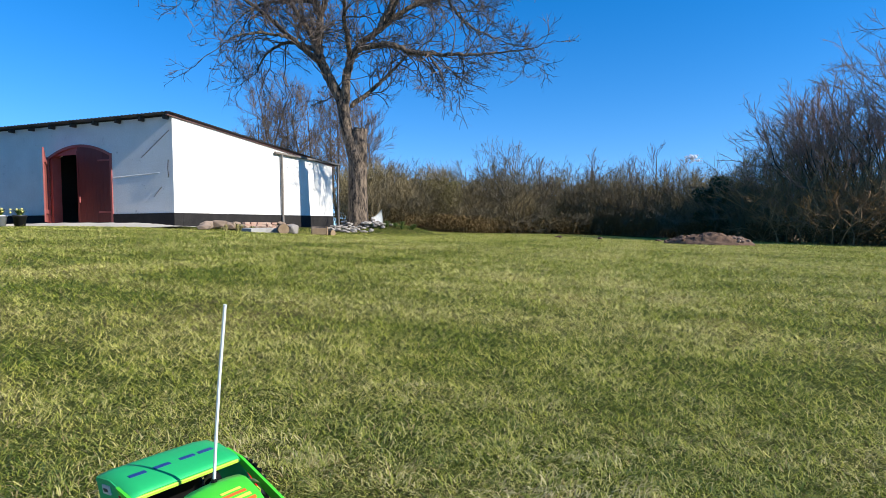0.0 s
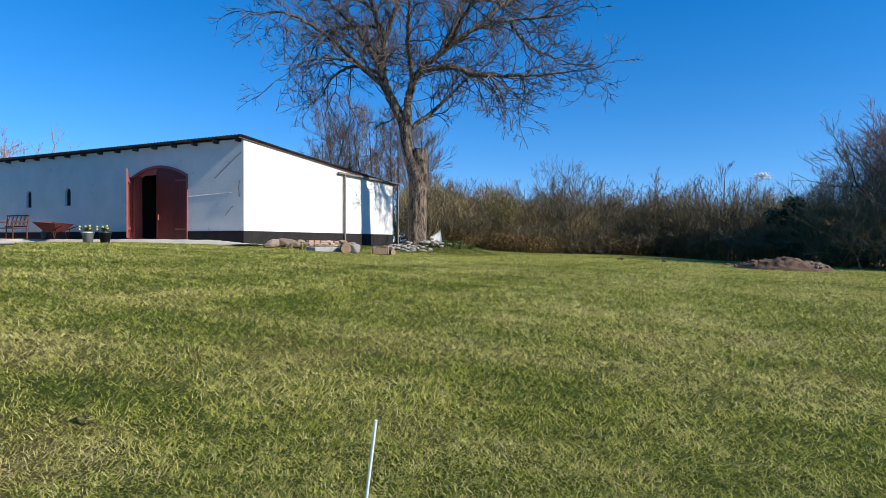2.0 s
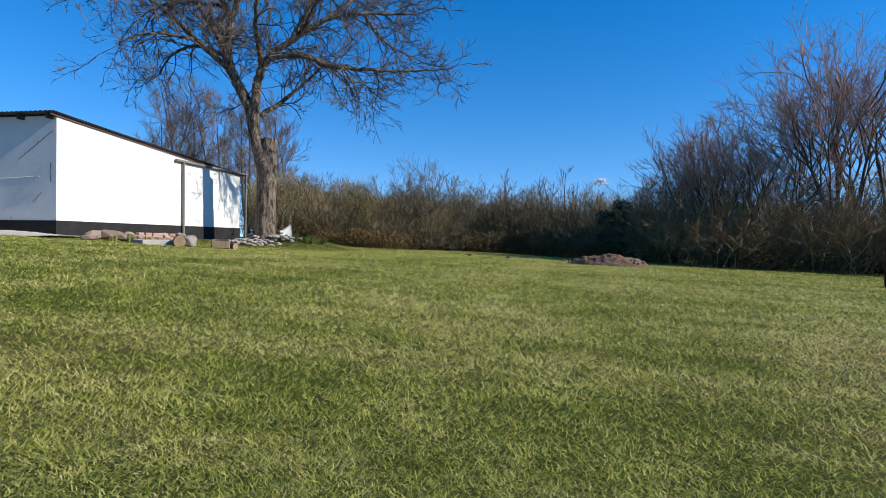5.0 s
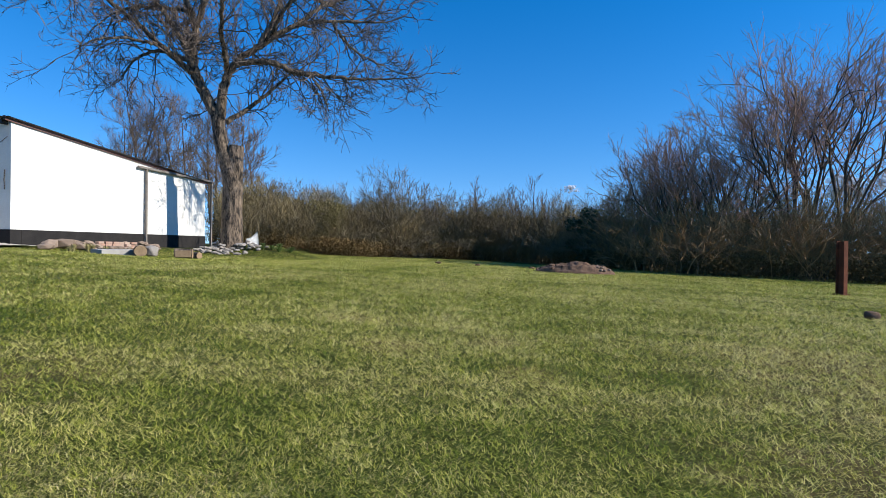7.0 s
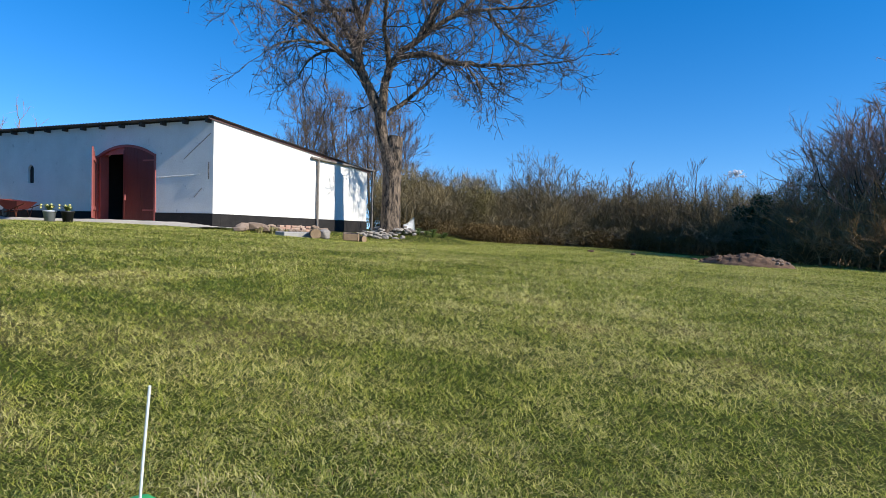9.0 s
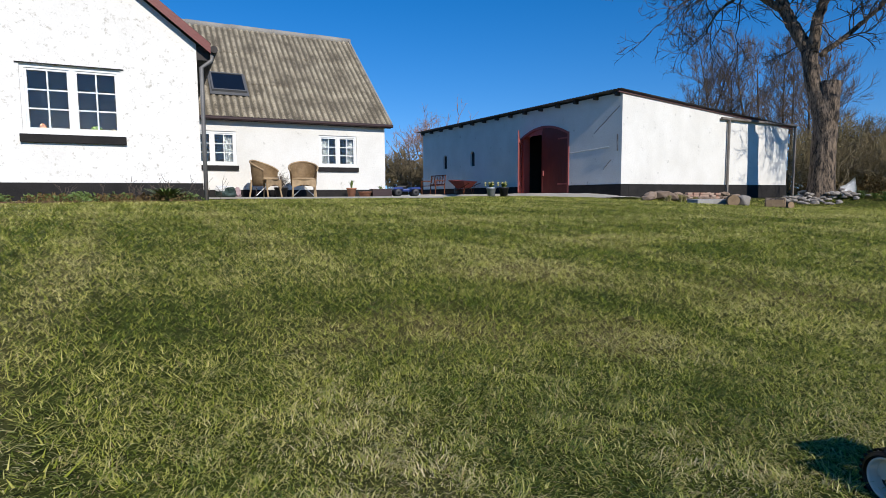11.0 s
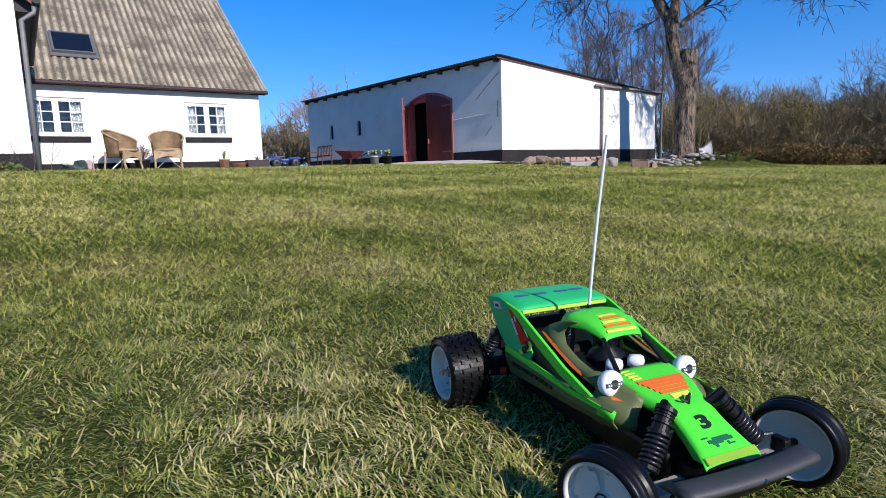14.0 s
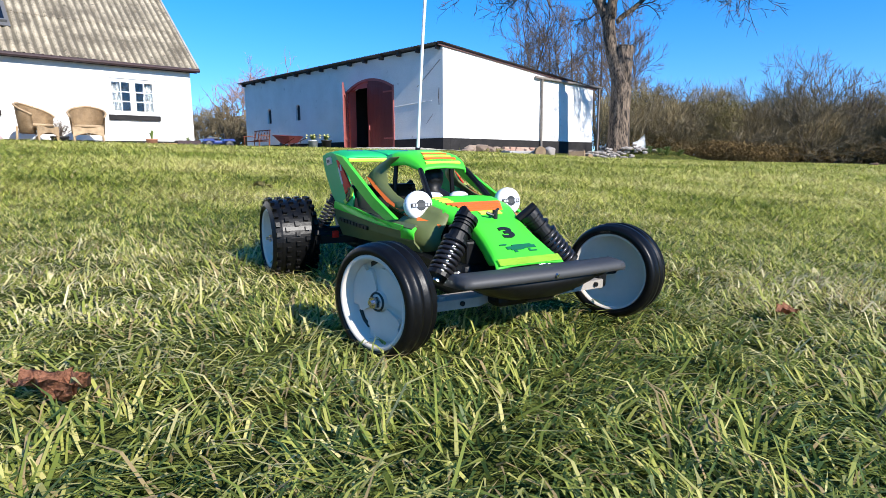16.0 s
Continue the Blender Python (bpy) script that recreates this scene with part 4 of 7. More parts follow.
def smooth_line(p, n):
    t = np.linspace(0, len(p) - 1, n)
    i = np.clip(t.astype(int), 0, len(p) - 2)
    f = (t - i)[:, None]
    a, b = p[np.maximum(i - 1, 0)], p[i]
    c, d = p[i + 1], p[np.minimum(i + 2, len(p) - 1)]
    return 0.5 * (2 * b + (c - a) * f + (2 * a - 5 * b + 4 * c - d) * f ** 2 + (3 * b - a - 3 * c + d) * f ** 3)


bm = bmesh.new()
line = smooth_line(limb((0, -8, 0), (0, 20, 0), (1, 70, 0), (1, 110, 0), (-7, 140, 0), (-16, 165, 0), (-20, 190, 0), (-23, 215, 2)), 40)
rad = np.interp(np.linspace(0, 1, 40), [0, 0.06, 0.14, 0.29, 0.43, 0.57, 0.71, 1], [0.56, 0.44, 0.385, 0.345, 0.33, 0.27, 0.225, 0.21])
seg = 28
rings = []
for i, (p, r) in enumerate(zip(line, rad)):
    ring = []
    for k_ in range(seg):
        a = 2 * math.pi * k_ / seg
        q = Vector((math.cos(a), math.sin(a), 0))
        rr = r * (1 + 0.09 * noise.noise((q.x * 3, q.y * 3, p[2] * 0.5)) + 0.05 * noise.noise((q.x * 7, q.y * 7, p[2] * 1.6)) + (0.16 * max(0, math.cos(a * 5)) if i < 4 else 0))
        ring.append(bm.verts.new((p[0] + rr * q.x, p[1] + rr * q.y, p[2])))
    rings.append(ring)
for a, b in zip(rings, rings[1:]):
    for k_ in range(seg):
        bm.faces.new((a[k_], a[(k_ + 1) % seg], b[(k_ + 1) % seg], b[k_]))
# the lopped stub
s0, s1 = limb((3, 88, 0))[0], limb((6, 166, -2))[0]
cyl(bm, s0, s1, 0.29, 0.265, 20)
part("trunk", bm, BARK, ash, "thick furrowed grey-brown trunk", True)
for (a, b, c), r, tilt in (((8, 77, -11), 0.08, 0.25), ((13, 71, -6), 0.07, 0.9), ((6, 167, -2), 0.25, 9)):
    p = Vector(limb((a, b, c))[0])
    face = Vector((0.1, 0.05, 1)) if tilt == 9 else Vector(rt) * tilt - Vector(dp)
    bm = bmesh.new()
    cyl(bm, p - face.normalized() * 0.1, p + face.normalized() * 0.03, r * 1.08, r, 14)
    part("saw_cut", bm, CUTWOOD if tilt != 9 else BARK, ash, "pale saw cut" if tilt != 9 else "weathered flat top of the stub")
limbs = [
    (limb((-22, 210, 2), (-27, 221, 3), (-56, 279, 6), (-65, 308, 8), (-60, 355, 10), (-77, 413, 8), (-95, 480, 0), (-112, 555, -8)), 0.23, 0.05),
    (limb((-19, 212, 0), (-13, 267, -6), (5, 302, -10), (51, 337, -18), (98, 366, -28), (156, 378, -34), (243, 384, -40)), 0.18, 0.03),
    (limb((5, 302, -10), (63, 305, -20), (98, 291, -26), (156, 288, -30), (214, 288, -32), (285, 296, -34)), 0.13, 0.02),
    (limb((121, 289, -28), (139, 262, -34), (147, 246, -36), (151, 232, -36)), 0.05, 0.012),
    (limb((-10, 208, 4), (34, 244, 18), (74, 288, 34), (100, 320, 50)), 0.10, 0.02),
    (limb((40, 330, -14), (62, 380, 0), (76, 430, 16), (98, 520, 30)), 0.12, 0.03),
    (limb((-56, 279, 6), (-100, 312, -10), (-155, 358, -26), (-210, 385, -46), (-242, 385, -52)), 0.12, 0.02),
    (limb((-62, 300, 8), (-115, 325, 40), (-160, 312, 64), (-184, 282, 80)), 0.09, 0.02),
    (limb((-60, 355, 10), (-34, 412, -20), (-4, 474, -40), (14, 540, -60)), 0.12, 0.03),
    (limb((-65, 308, 8), (-100, 370, 8), (-150, 420, 0), (-200, 470, -10)), 0.11, 0.02),
    (limb((-57, 290, 8), (-70, 345, 70), (-90, 390, 130), (-100, 430, 190)), 0.10, 0.02),
    (limb((-8, 282, -8), (-10, 330, -80), (-2, 370, -150), (10, 400, -210)), 0.10, 0.02),
    (limb((51, 337, -18), (90, 390, -70), (140, 430, -110), (180, 460, -150)), 0.08, 0.02),
    (limb((76, 430, 16), (130, 450, 60), (190, 450, 110), (235, 425, 140)), 0.08, 0.02),
    (limb((-77, 413, 8), (-145, 440, -50), (-195, 445, -90), (-232, 430, -120)), 0.08, 0.02),
    (limb((-70, 385, 10), (-145, 402, 60), (-195, 398, 90), (-236, 372, 110)), 0.08, 0.02),
    (limb((-110, 318, -12), (-150, 314, -40), (-180, 302, -60), (-202, 284, -70)), 0.06, 0.015),
    (limb((156, 378, -34), (190, 350, 0), (235, 340, 30), (280, 330, 50)), 0.06, 0.015),
    (limb((98, 366, -28), (140, 410, -10), (200, 440, 10), (260, 450, 20)), 0.08, 0.02),
]
big, fine = Tubes(10), Tubes(3)
for line, r0, r1 in limbs:
    n_ = 8 * len(line)
    line = smooth_line(line, n_)
    line[1:-1] += rng.normal(0, 0.018, (n_ - 2, 3))
    rr = np.linspace(r0, r1, n_)
    big.add(line, rr)
    total = np.linalg.norm(np.diff(line, axis=0), axis=1).sum()
    count = int(total * 5.2)
    for i in range(count):
        f = 0.16 + 0.84 * (i + rng.random()) / count
        k_ = min(int(f * (n_ - 1)), n_ - 2)
        along = line[k_ + 1] - line[k_]
        along /= np.linalg.norm(along)
        off = rng.normal(0, 1, 3)
        off -= along * (off @ along)
        off /= np.linalg.norm(off)
        way = along * 0.8 + off * 0.85 + np.array([0, 0, -0.05])
        fork(fine, line[k_], way, rng.uniform(0.35, 0.85) * (1.15 - 0.35 * f), min(rr[k_] * 0.5, 0.028), 3, rng, angle=0.5, lift=-0.05 if rng.random() < 0.35 else 0.09, wild=0.17, steps=3, ratio=0.80, rmin=0.0075, three=0.35, twigs=2)
    fork(fine, line[-1], line[-1] - line[-3], 0.7, r1, 3, rng, angle=0.45, lift=0.05, wild=0.15, ratio=0.8, rmin=0.0075)
v, q = big.arrays()
fast("limb", v, q, None, BARK, ash, True)
v, q, t3 = fine.with_twiglets(2, 0.34, 0.013, 0.30, rng)
ob = fast("crown", v, q, t3, TWIG, ash)
ob["label"] = "crown of fine bare twigs"


def bare_tree(label, x, y, height, seed, stems=1, lean=0.15, kids=6, depth=4, spread=0.7, base_r=None, group="bare trees at the wood edge", low=0.25):
    """A leafless tree of one or several upright stems with rising branches."""
    z = lz(x, y)
    t = thing("bare_tree", label, "tree", pose(x, y, z), group)
    rg = np.random.default_rng(seed)
    trunk, crown = Tubes(8), Tubes(3)
    r0 = base_r or height * 0.014
    for s in range(stems):
        d = np.array([rg.normal(0, lean), rg.normal(0, lean), 1.0])
        p = np.array([rg.normal(0, 0.12 * (stems > 1)), rg.normal(0, 0.12 * (stems > 1)), -0.1])
        pts, n_ = [p], 10
        h = height * rg.uniform(0.75, 1.0) if s else height
        for i in range(n_):
            d = d + rg.normal(0, 0.05, 3)
            d /= np.linalg.norm(d)
            p = p + d * h / n_
            pts.append(p)
        rr = np.linspace(r0, 0.012, n_ + 1)
        trunk.add(pts, rr)
        many = int(h * 4.6 / stems ** 0.4)
        for i in range(many):
            f = low + (1 - low) * (i + rg.random()) / many
            k_ = min(int(f * n_), n_ - 1)
            s_ = pts[k_] + (pts[k_ + 1] - pts[k_]) * (f * n_ - k_)
            a = rg.uniform(0, 6.283)
            way = np.array([math.cos(a) * spread, math.sin(a) * spread, 0.75])
            branch(crown, s_, way, h * 0.30 * (1.25 - 0.8 * f) * rg.uniform(0.7, 1.2), max(rr[k_] * 0.45, 0.012), depth - 2, rg, kids=kids, lift=0.3, wild=0.3, steps=4, ratio=0.5, spread=0.6, rmin=0.007)
    v, q = trunk.arrays()
    fast("trunk", v, q, None, BARK, t, True)
    v, q, t3 = crown.with_twiglets(3, height * 0.055, 0.010, 0.5, rg)
    fast("crown", v, q, t3, GREYTWIG, t)
    return t


def fan_tree(label, x, y, height, seed, stems, angle, depth=5, thick=0.0075, twig=EDGETWIG):
    """A tree of several stems that fan out from one foot and divide into a round crown."""
    t = thing("bare_tree", label, "tree", pose(x, y, lz(x, y)), "bare trees at the wood edge")
    rg = np.random.default_rng(seed)
    crown = Tubes(4)
    reach = (1 - 0.80 ** (depth + 1)) / 0.20
    for s in range(stems):
        th = radians(angle) * math.sqrt((s + 0.5) / stems)
        az = s * 2.39996 + rg.normal(0, 0.2)
        d = np.array([math.sin(th) * math.cos(az), math.sin(th) * math.sin(az), math.cos(th)])
        h = height * (1.0 - 0.22 * (th / radians(angle)) ** 2) * rg.uniform(0.85, 1.05)
        foot = np.array([rg.normal(0, 0.25), rg.normal(0, 0.25), -0.1])
        fork(crown, foot, d, h / reach * 0.99, height * thick * rg.uniform(0.7, 1.2), depth, rg, angle=0.38, lift=0.05, wild=0.12, steps=4, ratio=0.80, rmin=0.0065)
    stem = crown.split(0.022)
    v, q = stem.arrays()
    fast("trunk", v, q, None, STEMBARK, t, True)
    v, q, t3 = crown.with_twiglets(6, min(0.42, height * 0.045), 0.011, 0.12, rg, 0.6, 0.7)
    fast("crown", v, q, t3, twig, t)
    return t


CAM0 = np.array([12.7, -12.6])


def polar(yaw, r):
    a = radians(yaw)
    return CAM0[0] - r * math.sin(a), CAM0[1] + r * math.cos(a)


# tall trees: right of the lawn, behind the barn, behind the house
fan_tree("wide fan of bare stems rising above the thicket", *polar(-25.0, 29), 11.8, 21, 13, 38, 6)
fan_tree("bare many-stemmed bush with purple-brown twigs", *polar(-14.9, 28), 7.2, 28, 16, 35)
fan_tree("bare many-stemmed bush with purple-brown twigs", *polar(-18.4, 28.0), 7.6, 24, 13, 38)
fan_tree("bare many-stemmed bush with purple-brown twigs", *polar(-11.4, 29.5), 4.7, 26, 12, 46)
fan_tree("bare many-stemmed bush with purple-brown twigs", *polar(-33.0, 30), 7.0, 27, 10, 46)
bare_tree("small bare tree with fine twigs", *polar(-11.0, 31), 4.8, 25, stems=5, lean=0.3, depth=4, kids=4)
for i, (yaw, r, h) in enumerate(((35.0, 38, 9.2), (32.5, 36, 8.0), (30.2, 40, 8.6), (28.5, 37, 8.2), (37.5, 37, 8.8), (26.5, 40, 7.5))):
    bare_tree("slender bare tree behind the barn", *polar(yaw, r), h, 40 + i, stems=2, lean=0.08, depth=4, kids=5, group="bare trees behind the barn")
fan_tree("small bare tree with arching twigs between house and barn", *polar(62.8, 40), 6.6, 60, 9, 44)
for i, (yaw, h_) in enumerate(((-1.2, 5.9), (1.0, 5.0), (5.3, 5.4), (9.4, 4.9), (-3.2, 4.7), (14.0, 4.6))):
    bare_tree("slender upright bare tree in the hedge", *polar(yaw, 36.8), h_ * 0.93, 80 + i, stems=3, lean=0.07, depth=3, kids=5, spread=0.4)
for i, (yaw, r_, h_, stems_) in enumerate(((12.5, 35.4, 5.6, 24), (16.4, 36.5, 4.6, 13), (7.4, 37.0, 4.8, 13), (4.4, 37.0, 5.1, 13), (1.6, 37.0, 4.3, 11), (20.5, 34.5, 4.1, 13), (24.4, 34.0, 4.3, 11), (-2.4, 36.0, 4.1, 11))):
    fan_tree("round-topped bare shrub in the hedge", *polar(yaw, r_), h_, 62 + i, stems_, 56, 5, 0.006, HEDGE)


# ---- the thicket round the lawn: uncountable stems, one mass ----
def shrub_arrays(seed, stems=9, h=3.4, spread=0.35):
    """One shrub of the thicket: stems that rise from a wide foot and divide; quads and twiglet triangles."""
    rg = np.random.default_rng(seed)
    t = Tubes(3)
    for s in range(stems):
        a = rg.uniform(0, 6.283)
        way = np.array([math.cos(a) * spread * rg.random() * 2.0, math.sin(a) * spread * rg.random() * 2.0, 1.0])
        start = np.array([rg.normal(0, 0.45), rg.normal(0, 0.45), -0.15])
        fork(t, start, way, h * rg.uniform(0.75, 1.1) / 2.95, 0.018, 3, rg, angle=0.38, lift=0.07, wild=0.14, steps=3, rmin=0.010)
    return t.with_twiglets(5, 0.38, 0.017, 0.30, rg, 0.6)


shrubs = [shrub_arrays(100 + i, stems=8 + i % 3, h=(3.2, 3.8, 2.9, 3.5, 4.1)[i], spread=(0.4, 0.3, 0.5, 0.35, 0.28)[i]) for i in range(5)]
rows = ((-36, 26.3), (-31, 26.0), (-24, 24.8), (-18, 24.6), (-13, 25.5), (-9, 28.0), (-5, 32.5), (0, 35.0), (6, 35.5), (12, 34.5), (18, 33.0), (24, 31.5), (30, 31.5))
masses = {"thicket": ([], [], []), "hedge": ([], [], [])}


def plant(mass, x, y, wide, tall, turn, foot):
    """Sets one of the grown shrubs, turned and scaled, into a mass."""
    v, q, t3 = shrubs[rg.integers(0, 5)]
    hv, hq, ht = masses[mass]
    count = sum(len(p) for p in hv)
    c_, s_ = math.cos(turn) * wide, math.sin(turn) * wide
    hv.append(np.stack([v[:, 0] * c_ - v[:, 1] * s_ + x, v[:, 0] * s_ + v[:, 1] * c_ + y, v[:, 2] * tall + foot], 1))
    hq.append(q + count)
    ht.append(t3 + count)


rg = np.random.default_rng(77)
for (a0, r0), (a1, r1) in zip(rows, rows[1:]):
    steps = max(2, int(abs(a1 - a0) / 57.3 * 30 / 0.85))
    for i in range(steps):
        for row in range(3):
            f = (i + rg.random()) / steps
            r = r0 + (r1 - r0) * f + row * 1.6 + rg.normal(0, 0.35) + 0.4
            if rg.random() < (0.5 if a0 < -9 else 0.15):
                continue
            x, y = polar(a0 + (a1 - a0) * f, r)
            tall = (0.75 + 0.20 * row) * rg.uniform(0.62, 1.0) * (1.0 if a0 < -9 else 0.98 if a0 < 6 else 0.92)
            plant("thicket" if a0 < -9 else "hedge", x, y, rg.uniform(0.9, 1.25), tall, rg.uniform(0, 6.283), lz(x, y))
# fine twigs that fill it, up to a rounded, bumpy top
fill = []
for (a0, r0), (a1, r1) in zip(rows, rows[1:]):
    c = int(abs(a1 - a0) * (800 if a0 < -9 else 2000))
    f, deep = rg.random(c), rg.random(c) * 4.5 + 0.2
    a, r = np.radians(a0 + (a1 - a0) * f), r0 + (r1 - r0) * f + deep
    bump = 0.5 * np.sin(a * 61 + 2 * np.sin(deep * 1.4)) + 0.3 * np.sin(a * 133 + deep * 2.1) + 0.2 * np.sin(a * 271 + deep)
    top = (1.7 + 0.42 * deep) * (1 + 0.30 * bump) * (1.10 if a0 < -9 else 1.1 if a0 < 6 else 1.0)
    x, y = CAM0[0] - r * np.sin(a), CAM0[1] + r * np.cos(a)
    fill.append(np.stack([x, y, land(x, y) + top * (0.12 + 0.84 * rg.random(c) ** 0.7)], 1))
fill = np.concatenate(fill)
fv, ft = twiglets(fill, rg.normal(0, 0.6, fill.shape) + np.array([0, 0, 1.0]), rg.uniform(0.3, 1.0, len(fill)), 0.019, rg)
tagged(fast("brushwood", fv, None, ft, THICKFILL), "fine brown brushwood filling the leafless thicket", "thicket", kind="stuff")
# a hedge between house and barn, far back
for i in range(22):
    plant("hedge", *polar(57 + 14 * (i + rg.random()) / 22, 33 + rg.normal(0, 0.7)), 1.0, rg.uniform(0.6, 0.9), rg.uniform(0, 6.283), 0.0)
for mass, mat, label in (("thicket", BRUSH, "dense leafless thicket of brown twigs beside the lawn"), ("hedge", HEDGE, "tall leafless hedge of olive-brown twigs across the end of the lawn")):
    hv, hq, ht = masses[mass]
    tagged(fast(mass, np.concatenate(hv), np.concatenate(hq), np.concatenate(ht), mat), label, mass, kind="stuff")


def leaf_mass(name, mat, centres, size, seed, label, category, parent=None, kind="stuff"):
    """Many small bent leaves scattered round given centres (x, y, z, radius, height, count)."""
    rg = np.random.default_rng(seed)
    vv, n_ = [], 0
    for x, y, z, r, h, c in centres:
        p = rg.normal(0, 1, (c, 3))
        p /= np.linalg.norm(p, axis=1, keepdims=True)
        p *= rg.random((c, 1)) ** 0.4
        p = p * [r, r, h] + [x, y, z]
        d = rg.normal(0, 1, (c, 3))
        d /= np.linalg.norm(d, axis=1, keepdims=True)
        e = np.cross(d, rg.normal(0, 1, (c, 3)))
        e /= np.linalg.norm(e, axis=1, keepdims=True)
        s = size * rg.uniform(0.6, 1.3, (c, 1))
        nrm = np.cross(d, e) * 0.25
        vv.append(np.stack([p - d * s, p + e * s * 0.45 + nrm * s, p + d * s, p - e * s * 0.45 + nrm * s], 1).reshape(-1, 3))
        n_ += c
    v = np.concatenate(vv)
    i = np.arange(n_) * 4
    tris = np.concatenate([np.stack([i, i + 1, i + 3], 1), np.stack([i + 1, i + 2, i + 3], 1)])
    ob = fast(name, v, None, tris, mat, parent)
    return tagged(ob, label, category, kind=kind) if parent is None else ob


# brambles along the foot of the thicket, and the dark evergreen
cs = []
for (a0, r0), (a1, r1) in zip(rows, rows[1:]):
    for i in range(int(abs(a1 - a0) * 1.6)):
        f = rg.random()
        x, y = polar(a0 + (a1 - a0) * f, r0 + (r1 - r0) * f + rg.normal(0.5, 0.5))
        cs.append((x, y, lz(x, y) + 0.45, 0.8, rg.uniform(0.4, 0.75), 300))
for i in range(16):
    x, y = polar(15.5 + 5 * rg.random(), 30.6 + rg.random())
    cs.append((x, y, lz(x, y) + 0.4, 0.7, 0.6, 420))
leaf_mass("bramble", BRAMBLE, cs, 0.055, 4, "low dark bramble and ivy under the thicket", "undergrowth")
cs, back = [], []
for (a0, r0), (a1, r1) in zip(rows, rows[1:]):
    for i in range(int(abs(a1 - a0) * 3.2)):
        f = rg.random()
        x, y = polar(a0 + (a1 - a0) * f, r0 + (r1 - r0) * f + rg.uniform(0.8, 5.0))
        top = rg.uniform(0.5, 3.1) * (1.25 if a0 < -9 else 1.0)
        cs.append((x, y, lz(x, y) + top, 0.9, 0.7, 120 if a0 < -9 else 190))
    for i in range(int(abs(a1 - a0) * 2)):
        f = rg.random()
        x, y = polar(a0 + (a1 - a0) * f, r0 + (r1 - r0) * f + rg.uniform(6.0, 8.0))
        back.append((x, y, lz(x, y) + rg.uniform(0.4, 2.6), 1.2, 0.9, 60 if a0 < -9 else 70))
        back.append((x, y, lz(x, y) + rg.uniform(-0.1, 0.5), 1.3, 0.5, 60))
for i in range(30):
    x, y = polar(56 + 16 * rg.random(), 34.5 + rg.random() * 2)
    back.append((x, y, rg.uniform(0.4, 2.0), 1.2, 0.8, 60))
leaf_mass("budding_brush", BUDS, cs, 0.045, 14, "budding brown scrub filling the thicket", "scrub")
leaf_mass("willow_scrub", WILLOW, [(*polar(18.5 + 3.2 * rg.random(), 32.4 + rg.random()), 0.6 + 1.9 * rg.random(), 0.7, 0.5, 130) for _ in range(26)], 0.045, 16, "yellow-green budding willow scrub", "scrub")
leaf_mass("far_brush", BACKWOOD, back, 0.26, 15, "dark scrub deep in the wood", "scrub")
ex, ey = polar(-6.0, 31.6)
eg = thing("evergreen_bush", "dark green conifer standing in the bare hedge", "bush", pose(ex, ey, lz(ex, ey)))
leaf_mass("crown", IVY, [(rg.normal(0, 0.28), rg.normal(0, 0.28), h, 0.78 - 0.14 * h, 0.40, 240) for h in (0.5, 0.85, 1.2, 1.55, 1.9, 2.25, 2.55, 2.8) for _ in range(2)], 0.11, 9, "", "", eg)
bm = bmesh.new()
cyl(bm, (0, 0, -0.1), (0, 0, 2.9), 0.11, 0.02, 8)
part("trunk", bm, BARK, eg)

# a few small clouds low over the wood
for i, (yaw, el, w) in enumerate(((-4.2, 5.55, 30), (-22.8, 7.4, 34), (-26.7, 4.6, 70), (-30, 5.2, 60))):
    x, y = polar(yaw, 1500)
    bm = bmesh.new()
    cr = random.Random(200 + i)
    for j in range(46):
        f = max(-1.0, min(1.0, cr.gauss(0, 0.45)))
        up = cr.random() ** 1.3 * (1 - f * f) * 0.58 + cr.uniform(-0.05, 0.03)
        big = w * cr.uniform(0.05, 0.15) * (1.15 - abs(f))
        rock(bm, f * w, cr.uniform(-4, 4), up * w, big * 1.2, big, big, cr, cuts=2)
    ob = tagged(part("cloud", bm, CLOUD, None, "", True), "small white fair-weather cloud near the horizon", "cloud", "low clouds", "structure")
    ob.matrix_world = pose(x, y, 1500 * math.tan(radians(el)), 0, 0, yaw)

# ---- the timber frame by the barn, stones and logs ----
fr = thing("timber_frame", "grey weathered timber frame of two posts and a rail", "frame", pose(0.085, 0, 0))
for y in (5.02, 9.02):
    bm = bmesh.new()
    box(bm, -0.035, 0.035, y - 0.035, y + 0.035, lz(0.13, y) - 0.05, 2.535, bevel=0.008)
    part("post", bm, TIMBER, fr)
bm = bmesh.new()
box(bm, -0.04, 0.04, 4.6, 9.15, 2.538, 2.61, bevel=0.008)
part("rail", bm, TIMBER, fr)

st = random.Random(31)


def block(name, label, category, x, y, size, group="", z=None, mat=RUBBLE):
    """A broken, angular stone."""
    bm = bmesh.new()
    bmesh.ops.create_icosphere(bm, subdivisions=1, radius=1.0)
    for v in bm.verts:
        c = v.co
        big = max(abs(c.x), abs(c.y), abs(c.z))
        c *= (0.55 + 0.45 / big) * st.uniform(0.78, 1.12)
        v.co = Vector((c.x * size[0], c.y * size[1], c.z * size[2]))
    bmesh.ops.bevel(bm, geom=bm.edges[:], offset=min(size) * 0.09, segments=1, affect="EDGES")
    ob = part(name, bm, mat)
    ob.matrix_world = pose(x, y, (lz(x, y) if z is None else z) + size[2] * 0.7, st.uniform(-10, 10), st.uniform(-10, 10), st.uniform(0, 360))
    return tagged(ob, label, category, group)



